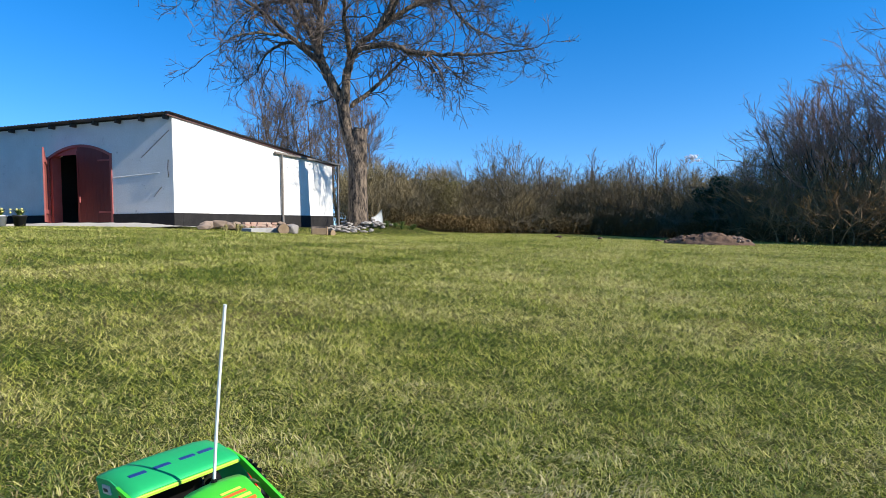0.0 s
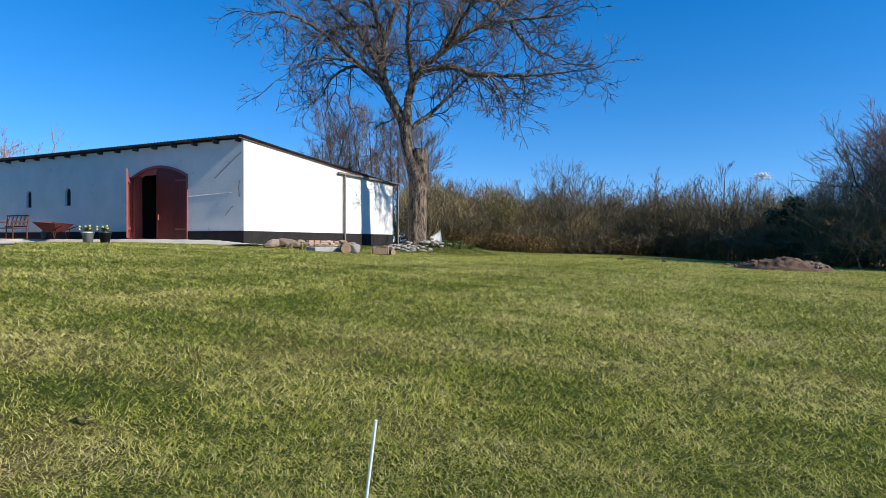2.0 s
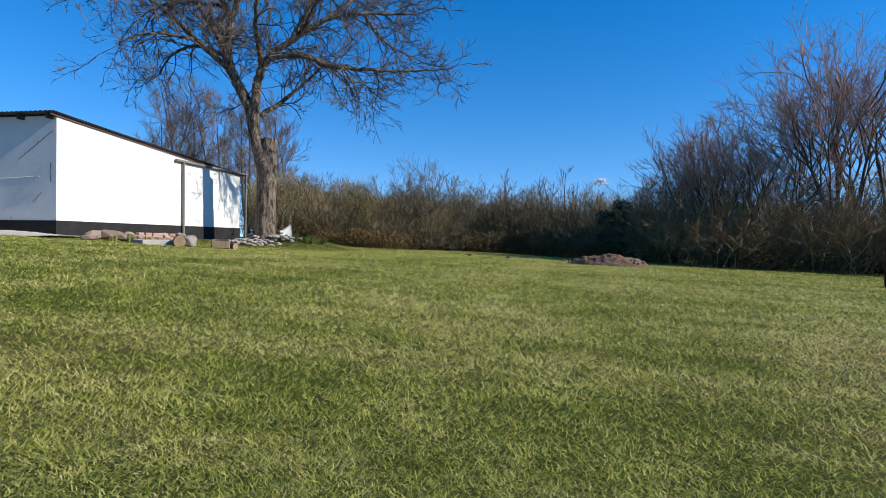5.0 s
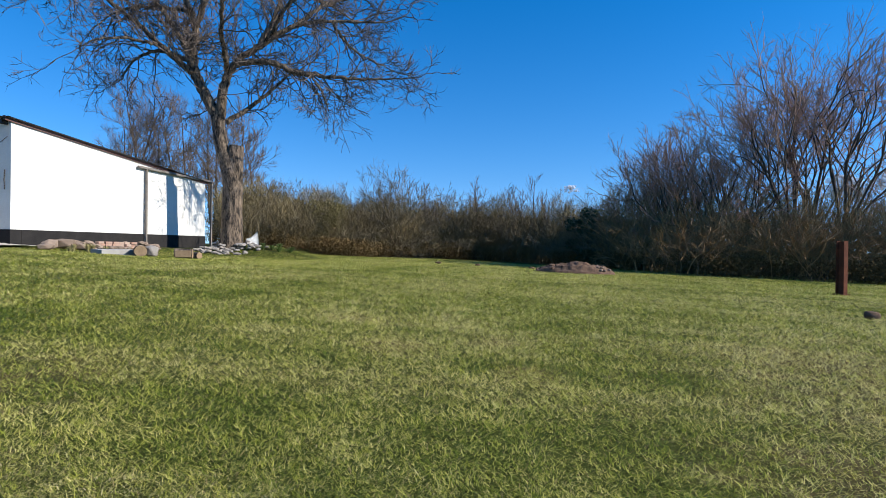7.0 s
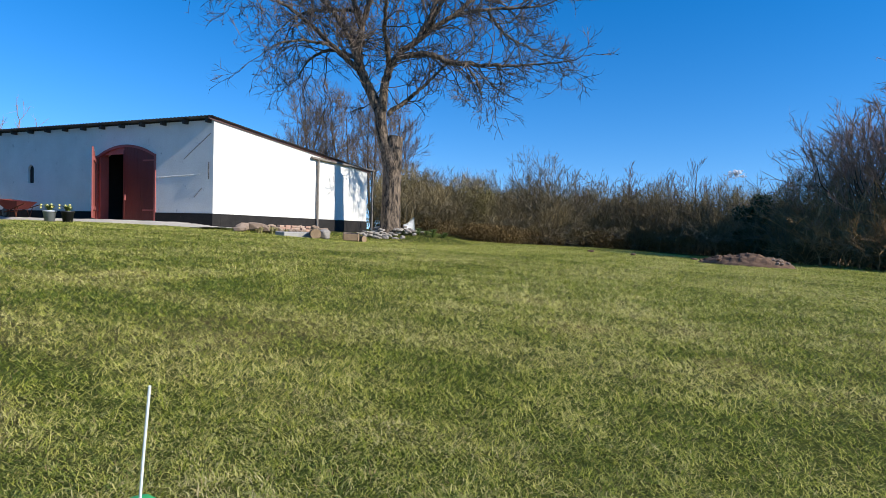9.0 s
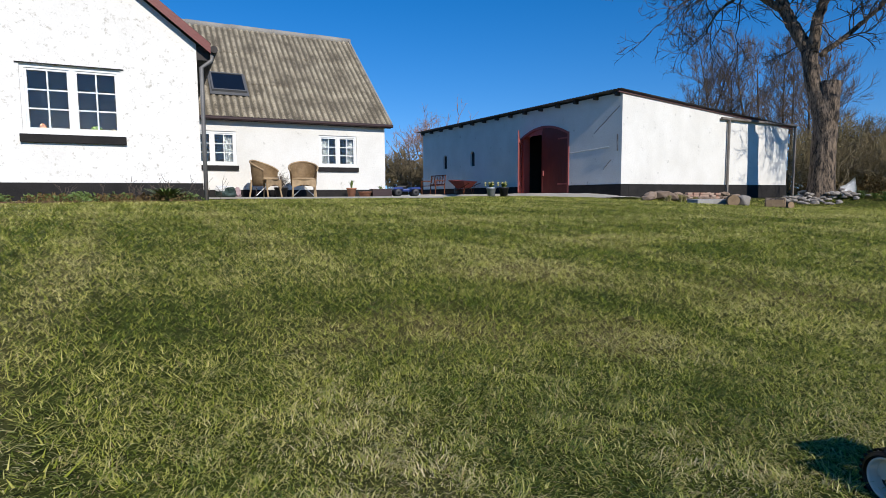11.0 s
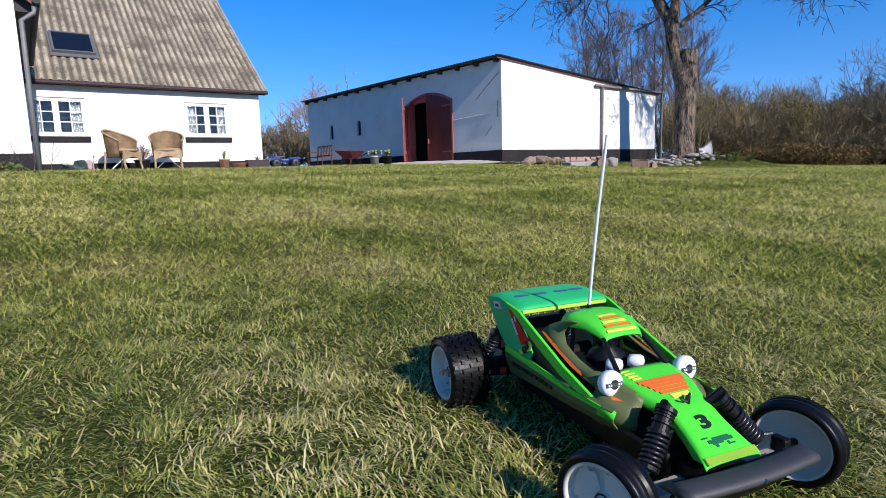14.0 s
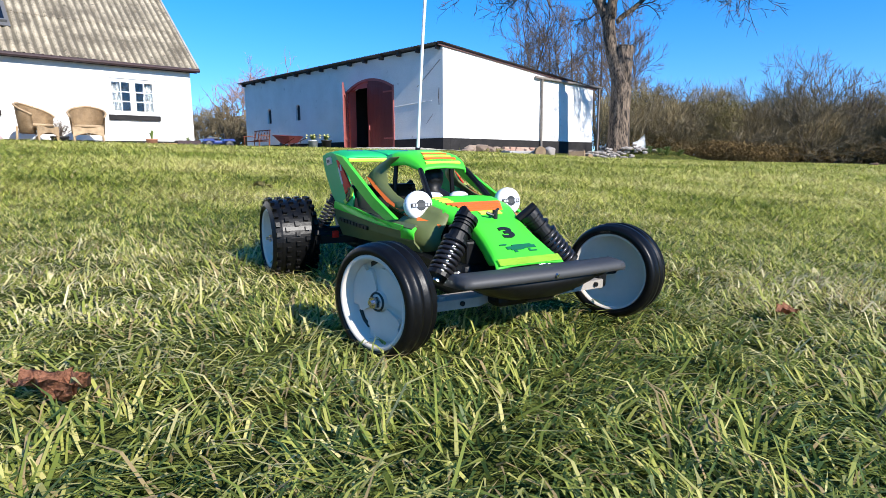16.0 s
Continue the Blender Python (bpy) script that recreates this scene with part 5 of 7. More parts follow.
def stone(name, label, category, x, y, size, mat=STONE, group="", z=None, cuts=2):
    bm = bmesh.new()
    rock(bm, 0, 0, 0, *size, st, cuts=cuts)
    ob = part(name, bm, mat, None, "", cuts > 1)
    ob.matrix_world = pose(x, y, (lz(x, y) if z is None else z) + size[2] * 0.72, st.uniform(-6, 6), st.uniform(-6, 6), st.uniform(0, 360))
    return tagged(ob, label, category, group)


block("boulder", "pale angular stone block beside the logs", "boulder", 4.0, -0.20, (0.17, 0.17, 0.20), mat=STONE)
for x, y, sz in ((1.05, 0.05, 0.26), (0.95, 0.55, 0.30), (1.15, 0.85, 0.22), (0.85, 1.15, 0.20), (1.25, -0.25, 0.18)):
    block("boulder", "large grey-brown field stone heaped by the barn wall", "boulder", x, y, (sz * 1.15, sz * 0.8, sz * 0.55), group="field stones by the barn")
for i in range(70):
    y = st.uniform(0.7, 4.9)
    x = 0.35 + st.random() ** 1.5 * 0.85
    s = st.uniform(0.05, 0.13)
    block("rubble_stone", "brown broken stone heaped by the barn wall", "stone", x, y, (s * 1.3, s, s * 0.6), group="heap of stones by the barn", z=lz(x, y) + st.random() * 0.12 * (1.25 - x))
for i in range(120):
    a = st.uniform(2.6, 6.6)
    r = st.uniform(0.42, 1.25)
    x, y = TREE[0] + r * math.cos(a), TREE[1] + r * math.sin(a)
    s = st.uniform(0.045, 0.09)
    block("rubble_stone", "pale broken stone heaped round the foot of the ash", "stone", x, y, (s * 1.5, s * 1.1, s * 0.7), group="stones round the ash", mat=STONE, z=lz(x, y) + 0.30 * max(0.0, 1 - (r - 0.42) / 0.75) * st.random())
for i in range(18):
    bm = bmesh.new()
    box(bm, -0.114, 0.114, -0.054, 0.054, 0, 0.06, bevel=0.006)
    ob = part("brick", bm, BRICK)
    y, k_ = 1.9 + (i % 6) * 0.26, i // 6
    ob.matrix_world = pose(0.95 + st.uniform(-0.04, 0.04), y, lz(0.95, y) + 0.02 + k_ * 0.062, 0, 0, 90 + st.uniform(-9, 9))
    tagged(ob, "old red brick stacked by the barn wall", "brick", "stacked bricks")
bm = bmesh.new()
box(bm, -0.5, 0.5, -0.24, 0.24, 0, 0.12, bevel=0.015)
tagged(part("stone_slab", bm, CONCRETE), "flat pale stone slab lying on the grass", "slab").matrix_world = pose(3.35, -0.60, lz(3.35, -0.60) - 0.01, 2, 0, 70) @ Matrix.Diagonal((0.85, 0.9, 1.3, 1))


def log(x, y, length, r, turn, split=False):
    t = thing("log", "short sawn log with a pale split face" if split else "short sawn log with dark bark", "log", pose(x, y, lz(x, y) + r * 0.95, 0, 0, turn), "sawn logs")
    bm = bmesh.new()
    vs = cyl(bm, (-length / 2, 0, 0), (length / 2, 0, 0), r, r * 0.93, 18, cap=False)
    for v in vs:
        v.co += 0.09 * r * Vector((0, noise.noise(v.co * 9), noise.noise(v.co * 7 + Vector((5, 0, 0)))))
    part("bark", bm, BARK, t, "", True)
    for sgn in (-1, 1):
        bm = bmesh.new()
        cyl(bm, (sgn * (length / 2 - 0.05), 0, 0), (sgn * length / 2, 0, 0), r * 0.94, r * 0.9, 18)
        part("cut_end", bm, CUTWOOD, t)
    if split:
        bm = bmesh.new()
        box(bm, -length / 2 + 0.02, length / 2 - 0.02, -r * 1.03, -r * 0.86, -r * 0.62, r * 0.62, bevel=0.01)
        part("split_face", bm, CUTWOOD, t, "pale split wood")


log(3.95, -0.52, 0.42, 0.145, -52)
log(4.20, 0.78, 0.42, 0.14, 24, True)
log(4.05, 1.55, 0.30, 0.10, -20)

# the white sack by the ash
bm = bmesh.new()
cols = []
for i in range(9):
    f = i / 8
    x, top = -0.25 + 0.5 * f, 0.30 + 0.10 * f + 0.20 * f ** 3
    cols.append([bm.verts.new((x + 0.03 * noise.noise((f * 4, k_, 1)), 0.10 * k_ / 6 + 0.05 * noise.noise((f * 3, k_ * 0.6, 2)) + 0.05 * math.sin(3 * f), -0.03 + (top + 0.03) * k_ / 6)) for k_ in range(7)])
for a, b in zip(cols, cols[1:]):
    for k_ in range(6):
        if not (k_ == 1 and 3 <= cols.index(a) <= 3):
            bm.faces.new((a[k_], b[k_], b[k_ + 1], a[k_ + 1]))
bmesh.ops.solidify(bm, geom=list(bm.faces), thickness=0.012)
tagged(part("sack", bm, SACK, None, "", True), "stiff white plastic sack leaning beside the ash", "sack").matrix_world = pose(3.05, 6.80, lz(3.05, 6.80), 0, 0, 62)

# soil heap, rusty post and clods out on the lawn
bm = bmesh.new()
n_ = 46
grid = [[None] * (n_ + 1) for _ in range(n_ + 1)]
for i in range(n_ + 1):
    for j in range(n_ + 1):
        u_, v_ = 2 * i / n_ - 1, 2 * j / n_ - 1
        d = math.hypot(u_, v_)
        h = max(0.0, 1 - d ** 2.2)
        top = 0.34 * h ** 0.6 * (1 + 0.45 * noise.noise((u_ * 2.5, v_ * 2.5, 3)) + 0.3 * noise.noise((u_ * 8, v_ * 8, 5))) - 0.03
        grid[i][j] = bm.verts.new((u_ * 1.35, v_ * 0.75, top))
for i in range(n_):
    for j in range(n_):
        bm.faces.new((grid[i][j], grid[i + 1][j], grid[i + 1][j + 1], grid[i][j + 1]))
heap = thing("soil_heap", "low heap of dug brown soil and turf on the lawn", "soil heap", pose(14.35, 6.9, lz(14.35, 6.9), 0, 0, -5))
part("soil_mass", bm, SOIL, heap)
for i in range(34):
    u_, v_ = st.uniform(-0.9, 0.95), st.uniform(-0.7, 0.3)
    if u_ * u_ + v_ * v_ > 0.85:
        continue
    s = st.uniform(0.03, 0.065)
    bm = bmesh.new()
    h = 0.30 * max(0, 1 - math.hypot(u_, v_) ** 2.2) ** 0.6
    rock(bm, u_ * 1.35, v_ * 0.75, h, s * 1.4, s, s * 0.8, st, cuts=1)
    part("clod", bm, SOIL if u_ < 0.5 else RUBBLE, heap)

rp = thing("steel_post", "short rusty steel post standing in the lawn", "post", pose(18.8, -0.54, lz(18.8, -0.54), 0, 0, 28))
part("flange", boxes((-0.055, 0.055, -0.08, -0.065, -0.1, 1.05), bevel=0.004), RUST, rp)
part("flange", boxes((-0.055, 0.055, 0.065, 0.08, -0.1, 1.05), bevel=0.004), RUST, rp)
part("web", boxes((-0.012, 0.012, -0.064, 0.064, -0.1, 1.04)), RUST, rp)
part("base_plate", boxes((-0.11, 0.11, -0.11, 0.11, -0.02, 0.03), bevel=0.006), RUST, rp)
stone("clod_of_earth", "dark clod of earth on the lawn", "clod", 16.4, -5.9, (0.075, 0.06, 0.05), SOIL)
for x, y in ((11.0, 8.5), (9.6, 8.0), (13.0, 9.6)):
    stone("clod_of_earth", "dark clod of earth on the lawn", "clod", x, y, (0.12, 0.08, 0.045), SOIL)


def dry_leaf(x, y, size, turn, mat=DRYLEAF):
    """A withered leaf: lobed outline, rolled edges, crumpled between its veins, with a stalk."""
    bm = bmesh.new()
    lr = random.Random(int(size * 1e5) + turn)
    crumple = [[lr.gauss(0, 0.020) for _ in range(9)] for _ in range(17)]
    grid = []
    for i in range(17):
        t = i / 16
        w = size * 0.42 * math.sin(math.pi * min(1, t * 0.93 + 0.05)) ** 0.6 * (1 + 0.22 * math.sin(t * 21) + 0.10 * math.sin(t * 47))
        line = []
        for j in range(9):
            f = j / 4 - 1
            roll = 0.34 * abs(f) ** 2.2 * (0.7 + 0.5 * math.sin(6 * t + 3 * f)) + 0.12 * math.sin(5.5 * t) + 0.03 * math.cos(9 * f)
            line.append(bm.verts.new((size * (t - 0.5 + 0.06 * abs(f)), w * f * (1 - 0.22 * abs(f) ** 3), size * (roll + crumple[i][j]))))
        grid.append(line)
    for a, b in zip(grid, grid[1:]):
        for j in range(8):
            bm.faces.new((a[j], a[j + 1], b[j + 1], b[j]))
    bmesh.ops.solidify(bm, geom=list(bm.faces), thickness=0.0006)
    tube(bm, [(-0.62 * size, 0.05 * size, 0.06 * size), (-0.5 * size, 0, 0.02 * size), (0.1 * size, 0, 0.11 * size)], [size * 0.02, size * 0.022, size * 0.012], 5)
    ob = part("dry_leaf", bm, mat, None, "", True)
    ob.matrix_world = pose(x, y, lz(x, y) + 0.011, st.uniform(-14, 14), st.uniform(-14, 14), turn)
    tagged(ob, "curled dry brown leaf lying on the grass" if mat is DRYLEAF else "pale bleached leaf lying on the grass", "leaf", "fallen leaves")


dry_leaf(12.123, -12.551, 0.031, 40)
dry_leaf(12.131, -12.541, 0.020, 120)
dry_leaf(12.326, -12.085, 0.021, 70)
dry_leaf(11.06, -11.88, 0.035, 20, STRAW)
dry_leaf(11.09, -11.87, 0.022, 80, STRAW)

# ---- by the barn: bench, barrow, bucket and pot of daffodils ----
bench = thing("garden_bench", "dark red-brown slatted garden bench against the barn", "bench", pose(-10.35, -0.75, 0.085, 0, 0, 0))
for i in range(4):
    part("seat_slat", boxes((-0.68, 0.68, -0.22 + 0.11 * i, -0.13 + 0.11 * i, 0.40, 0.425), bevel=0.004), RUST, bench)
for i in range(11):
    x = -0.62 + 1.24 * i / 10
    bm = bmesh.new()
    tube(bm, [(x, 0.24, 0.46), (x + 0.06 * (-1) ** i, 0.27, 0.66), (x, 0.30, 0.86)], 0.012, 6)
    part("back_bar", bm, RUST, bench)
for z, y in ((0.47, 0.24), (0.87, 0.30)):
    part("back_rail", boxes((-0.68, 0.68, y - 0.02, y + 0.02, z - 0.02, z + 0.02), bevel=0.004), RUST, bench)
for x in (-0.64, 0.64):
    for y, h in ((-0.22, 0.62), (0.24, 0.87)):
        bm = bmesh.new()
        tube(bm, [(x, y, 0), (x, y + 0.01, 0.4), (x, y + (0.06 if y > 0 else 0), h)], 0.022, 8)
        part("leg", bm, RUST, bench)
    bm = bmesh.new()
    tube(bm, [(x, -0.25, 0.62), (x, 0.0, 0.64), (x, 0.26, 0.62)], 0.02, 8)
    part("armrest", bm, RUST, bench)

wb = thing("wheelbarrow", "red steel wheelbarrow parked against the barn", "wheelbarrow", pose(-7.7, -0.75, 0.085, 0, 0, 0) @ Matrix.Scale(0.88, 4))
bm = bmesh.new()
low = [bm.verts.new(p) for p in ((-0.30, -0.2, 0.30), (0.34, -0.2, 0.33), (0.34, 0.2, 0.33), (-0.30, 0.2, 0.30))]
up = [bm.verts.new(p) for p in ((-0.86, -0.36, 0.70), (0.62, -0.36, 0.60), (0.62, 0.36, 0.60), (-0.86, 0.36, 0.70))]
bm.faces.new(low)
for i in range(4):
    bm.faces.new((low[i], low[(i + 1) % 4], up[(i + 1) % 4], up[i]))
bmesh.ops.solidify(bm, geom=list(bm.faces), thickness=0.012)
part("tray", bm, REDFRAME, wb, "faded red steel tray")
for s in (-1, 1):
    bm = bmesh.new()
    tube(bm, [(-0.62, s * 0.06, 0.2), (0.0, s * 0.2, 0.29), (0.95, s * 0.3, 0.52)], 0.018, 8)
    part("handle", bm, RUST, wb)
    bm = bmesh.new()
    tube(bm, [(0.25, s * 0.22, 0.33), (0.38, s * 0.24, 0.0), (0.5, s * 0.26, 0.4)], 0.015, 8)
    part("leg", bm, RUST, wb)
bm = bmesh.new()
lathe(bm, [(0.05, -0.04), (0.14, -0.045), (0.19, -0.03), (0.2, 0), (0.19, 0.03), (0.14, 0.045), (0.05, 0.04)], 24, Matrix.Translation((-0.64, 0, 0.2)) @ Matrix.Rotation(math.pi / 2, 4, "X"))
part("wheel", bm, BLACKPLASTIC, wb, "black rubber wheel", True)


def pot(name, label, category, x, y, r0, r1, h, mat, z=0.0, rim=True):
    t = thing(name, label, category, pose(x, y, z))
    bm = bmesh.new()
    prof = [(0.0, 0.0), (r0, 0.0), (r1 * 0.97, h * 0.85), (r1 * (1.06 if rim else 1.0), h * 0.86), (r1 * (1.08 if rim else 1.02), h), (r1 * 0.93, h), (r1 * 0.9, h * 0.86)]
    lathe(bm, prof, 24)
    part("body", bm, mat, t, "", True)
    bm = bmesh.new()
    cyl(bm, (0, 0, h * 0.8), (0, 0, h * 0.87), r1 * 0.92, r1 * 0.92, 20)
    part("soil", bm, SOIL, t)
    return t


def tuft(parent, n, r, h, z, mat, seed, name="leaves", wide=0.014):
    """A clump of arching strap leaves."""
    rg_ = np.random.default_rng(seed)
    v, q = [], []
    for i in range(n):
        a = rg_.uniform(0, 6.283)
        out = rg_.uniform(0.2, 1.0) * r
        hh = h * rg_.uniform(0.6, 1.1)
        c_, s_ = math.cos(a), math.sin(a)
        for k_, (f, g) in enumerate(((0.1, 0.0), (0.3, 0.55), (0.65, 0.9), (1.0, 1.0))):
            w = wide * (1.0, 0.9, 0.7, 0.15)[k_]
            for sg in (-1, 1):
                v.append((c_ * out * f - s_ * w * sg, s_ * out * f + c_ * w * sg, z + hh * g))
        b = i * 8
        q += [(b + 2 * j, b + 2 * j + 1, b + 2 * j + 3, b + 2 * j + 2) for j in range(3)]
    return fast(name, np.array(v), np.array(q), None, mat, parent)


PX_, PY_ = -2.05, -3.30
for dx_, kind in ((0.0, "bucket"), (0.38, "flower_pot")):
    x, y = PX_ + dx_ * 0.75, PY_ + dx_ * 0.7
    t = pot(kind, "galvanised bucket of daffodils by the gravel" if kind == "bucket" else "black pot of yellow daffodils by the gravel", "bucket" if kind == "bucket" else "flower pot", x, y, 0.105, 0.145, 0.29, GALV if kind == "bucket" else BLACKPLASTIC, -0.01)
    tuft(t, 70, 0.22, 0.19, 0.24, LEAFY, 7 + int(dx_ * 10))
    rgp = random.Random(5)
    for i in range(6):
        bm = bmesh.new()
        a, r = rgp.uniform(0, 6.28), rgp.uniform(0.05, 0.22)
        p = Vector((r * math.cos(a), r * math.sin(a), 0.24 + rgp.uniform(0.10, 0.20)))
        lathe(bm, [(0.006, -0.02), (0.03, 0.0), (0.034, 0.008), (0.014, 0.006), (0.016, 0.03), (0.01, 0.03)], 10, Matrix.Translation(p) @ Matrix.Rotation(rgp.uniform(-0.8, 0.8), 4, "X"))
        part("flower", bm, PETAL, t)

for i, (x, y, h_) in enumerate(((3.5, 6.6, 0.16), (3.8, 6.7, 0.18), (4.1, 6.6, 0.17), (4.4, 6.9, 0.14), (3.9, 7.1, 0.18), (3.3, 7.0, 0.15), (4.3, 7.3, 0.16))):
    t = thing("grass_tussock", "fresh green tussock on the bank beside the ash", "grass", pose(x, y, lz(x, y)), "tussocks on the bank")
    tuft(t, 90, 0.26, h_, -0.01, LEAFY, 90 + i, "leaves", 0.008)
for i, (x, y, h_) in enumerate(((1.55, 0.25, 0.2), (1.65, 0.6, 0.24), (1.5, 0.95, 0.22), (1.6, 1.3, 0.18), (1.75, -0.1, 0.14), (1.35, 1.6, 0.14))):
    t = thing("dry_grass_tussock", "dry straw-coloured tussock beside the stones", "grass", pose(x, y, lz(x, y)), "dry tussocks by the stones")
    tuft(t, 80, 0.16, h_, -0.01, STRAW, 110 + i, "leaves", 0.006)

# ---- on the terrace: two wicker chairs, pots, a box and a toy quad ----
def wicker_chair(m):
    t = thing("wicker_chair", "woven wicker tub chair on the terrace", "chair", m, "chairs on the terrace")
    bm = bmesh.new()
    n2, ins = 36, []
    for i in range(n2 + 1):
        a = radians(62 + 236 * i / n2)
        f = abs(i / n2 - 0.5) * 2
        top = 0.90 - 0.26 * f ** 1.6
        rx, ry = 0.33, 0.34
        col = []
        for z, k_ in ((0.28, 0.92), (0.45, 0.95), (0.62, 1.0), (top - 0.02, 1.04), (top, 1.03)):
            col.append(bm.verts.new((rx * k_ * math.cos(a), ry * k_ * math.sin(a), z)))
        ins.append(col)
    for a, b in zip(ins, ins[1:]):
        for j in range(4):
            bm.faces.new((a[j], b[j], b[j + 1], a[j + 1]))
    bmesh.ops.solidify(bm, geom=list(bm.faces), thickness=0.022)
    part("backrest", bm, WICKER, t, "", True)
    bm = bmesh.new()
    tube(bm, [(0.34 * math.cos(radians(62 + 236 * i / n2)) * 1.02, 0.35 * math.sin(radians(62 + 236 * i / n2)) * 1.02, 0.905 - 0.26 * (abs(i / n2 - 0.5) * 2) ** 1.6) for i in range(n2 + 1)], 0.022, 8)
    part("top_rim", bm, WICKER, t, "", True)
    bm = bmesh.new()
    lathe(bm, [(0.0, 0.40), (0.27, 0.41), (0.31, 0.43), (0.31, 0.46), (0.28, 0.475), (0.0, 0.47)], 28)
    part("seat", bm, WICKER, t, "", True)
    bm = bmesh.new()
    outline = [(-0.29, 0.43), (-0.29, 0.20)] + [(-0.27 + 0.54 * i / 10, 0.22 + 0.08 * math.sin(math.pi * i / 10)) for i in range(11)] + [(0.29, 0.20), (0.29, 0.43)]
    prism(bm, outline, "x", 0.235, 0.26)
    part("apron", bm, WICKER, t)
    for x in (-0.22, 0.22):
        for y in (-0.27, 0.27):
            bm = bmesh.new()
            tube(bm, [(x, y * 0.95, 0.42), (x * 1.05, y, 0.2), (x * 1.2, y * 1.05, 0.0)], 0.021, 8)
            part("leg", bm, WICKER, t)
    bm = bmesh.new()
    for y in (0.24, -0.24):
        tube(bm, [(-0.1, y, 0.04), (0.05, -y * 0.35, 0.34)], 0.012, 6)
    part("stretcher", bm, PAINT, t)


wicker_chair(pose(-2.95, -8.78, 0.032, 0, 0, -14) @ Matrix.Scale(1.06, 4))
wicker_chair(pose(-3.05, -9.76, 0.032, 0, 0, 42) @ Matrix.Scale(1.06, 4))
t = pot("planter", "dark planter with a dry brown shrub between the chairs", "planter", -3.5, -9.25, 0.14, 0.18, 0.26, BLACKPLASTIC, 0.032)
tb = Tubes(3)
rgs = np.random.default_rng(8)
for i in range(40):
    a = rgs.uniform(0, 6.283)
    branch(tb, (0, 0, 0.22), (math.cos(a) * 0.6, math.sin(a) * 0.6, 1), rgs.uniform(0.25, 0.45), 0.008, 1, rgs, kids=6, wild=0.5, steps=3, rmin=0.003)
v, q = tb.arrays()
fast("shrub", v, q, None, TWIG, t)
t = pot("flower_pot", "terracotta pot with a small plant by the house wall", "flower pot", -3.55, -7.2, 0.10, 0.14, 0.25, TERRA, 0.032)
tuft(t, 16, 0.13, 0.26, 0.2, LEAFY, 31, "leaves", 0.012)
pot("plant_bowl", "low terracotta bowl by the house wall", "bowl", -3.55, -6.78, 0.15, 0.19, 0.14, TERRA, 0.032)
tbx = thing("planter_box", "brown wooden planter box by the house corner", "planter", pose(-3.5, -6.3, 0.03, 0, 0, 86.5))
for nm, rr in (("front_board", (-0.3, 0.3, -0.15, -0.125, 0, 0.22)), ("back_board", (-0.3, 0.3, 0.125, 0.15, 0, 0.22)), ("end_board", (-0.3, -0.275, -0.124, 0.124, 0, 0.22)), ("end_board", (0.275, 0.3, -0.124, 0.124, 0, 0.22)), ("soil", (-0.274, 0.274, -0.124, 0.124, 0.02, 0.18))):
    part(nm, boxes(rr), SOIL if nm == "soil" else EAVES, tbx)
tuft(tbx, 20, 0.2, 0.16, 0.16, LEAFY, 33, "leaves", 0.01)

quad = thing("toy_quad", "blue plastic ride-on toy quad on the terrace edge", "toy", pose(-3.35, -5.55, 0.02, 0, 0, 78))
bm = bmesh.new()
box(bm, -0.36, 0.36, -0.12, 0.12, 0.15, 0.24, bevel=0.03)
part("body", bm, BLUE, quad)
for x in (-0.27, 0.27):
    bm = bmesh.new()
    prism(bm, [(x - 0.17, 0.22), (x - 0.12, 0.28), (x + 0.12, 0.29), (x + 0.17, 0.22)], "y", -0.22, 0.22)
    part("mudguard", bm, BLUE, quad)
    for y in (-0.19, 0.19):
        bm = bmesh.new()
        lathe(bm, [(0.03, -0.05), (0.09, -0.055), (0.115, -0.035), (0.12, 0), (0.115, 0.035), (0.09, 0.055), (0.03, 0.05)], 18, Matrix.Translation((x, y, 0.12)) @ Matrix.Rotation(math.pi / 2, 4, "X"))
        part("wheel", bm, BLACKPLASTIC, quad, "", True)
bm = bmesh.new()
box(bm, -0.3, 0.02, -0.09, 0.09, 0.26, 0.33, bevel=0.025)
part("seat", bm, BLACKPLASTIC, quad)
bm = bmesh.new()
tube(bm, [(0.14, -0.2, 0.42), (0.17, -0.05, 0.40), (0.17, 0.05, 0.40), (0.14, 0.2, 0.42)], 0.014, 8)
tube(bm, [(0.2, 0, 0.25), (0.17, 0, 0.4)], 0.018, 8)
part("handlebar", bm, BLACKPLASTIC, quad)

# a bundle of sacks by the downpipe: a dark one, a white one drawn over it, a pale printed end
bundle = thing("sack_bundle", "dark green sack under a white bag by the downpipe", "sack", pose(-3.4, -10.70, 0.02, 0, 0, 0))
for nm, mat, label, at, size in (("dark_sack", BAGDARK, "dark green plastic sack", (0, 0.0, 0.13), (0.20, 0.30, 0.15)), ("white_bag", SACK, "white bag drawn over the top", (0.02, -0.02, 0.22), (0.17, 0.22, 0.085)), ("printed_end", BAGPINK, "pale printed end of the sack", (0.05, 0.27, 0.12), (0.15, 0.10, 0.14))):
    bm = bmesh.new()
    rock(bm, *at, *size, st, cuts=3)
    for v in bm.verts:
        k_ = noise.noise(v.co * 9) * 0.04 + noise.noise(v.co * 21) * 0.02
        v.co += Vector((k_, -k_, k_ * 0.8))
        v.co.z = max(v.co.z, 0.0)
    part(nm, bm, mat, bundle, label)

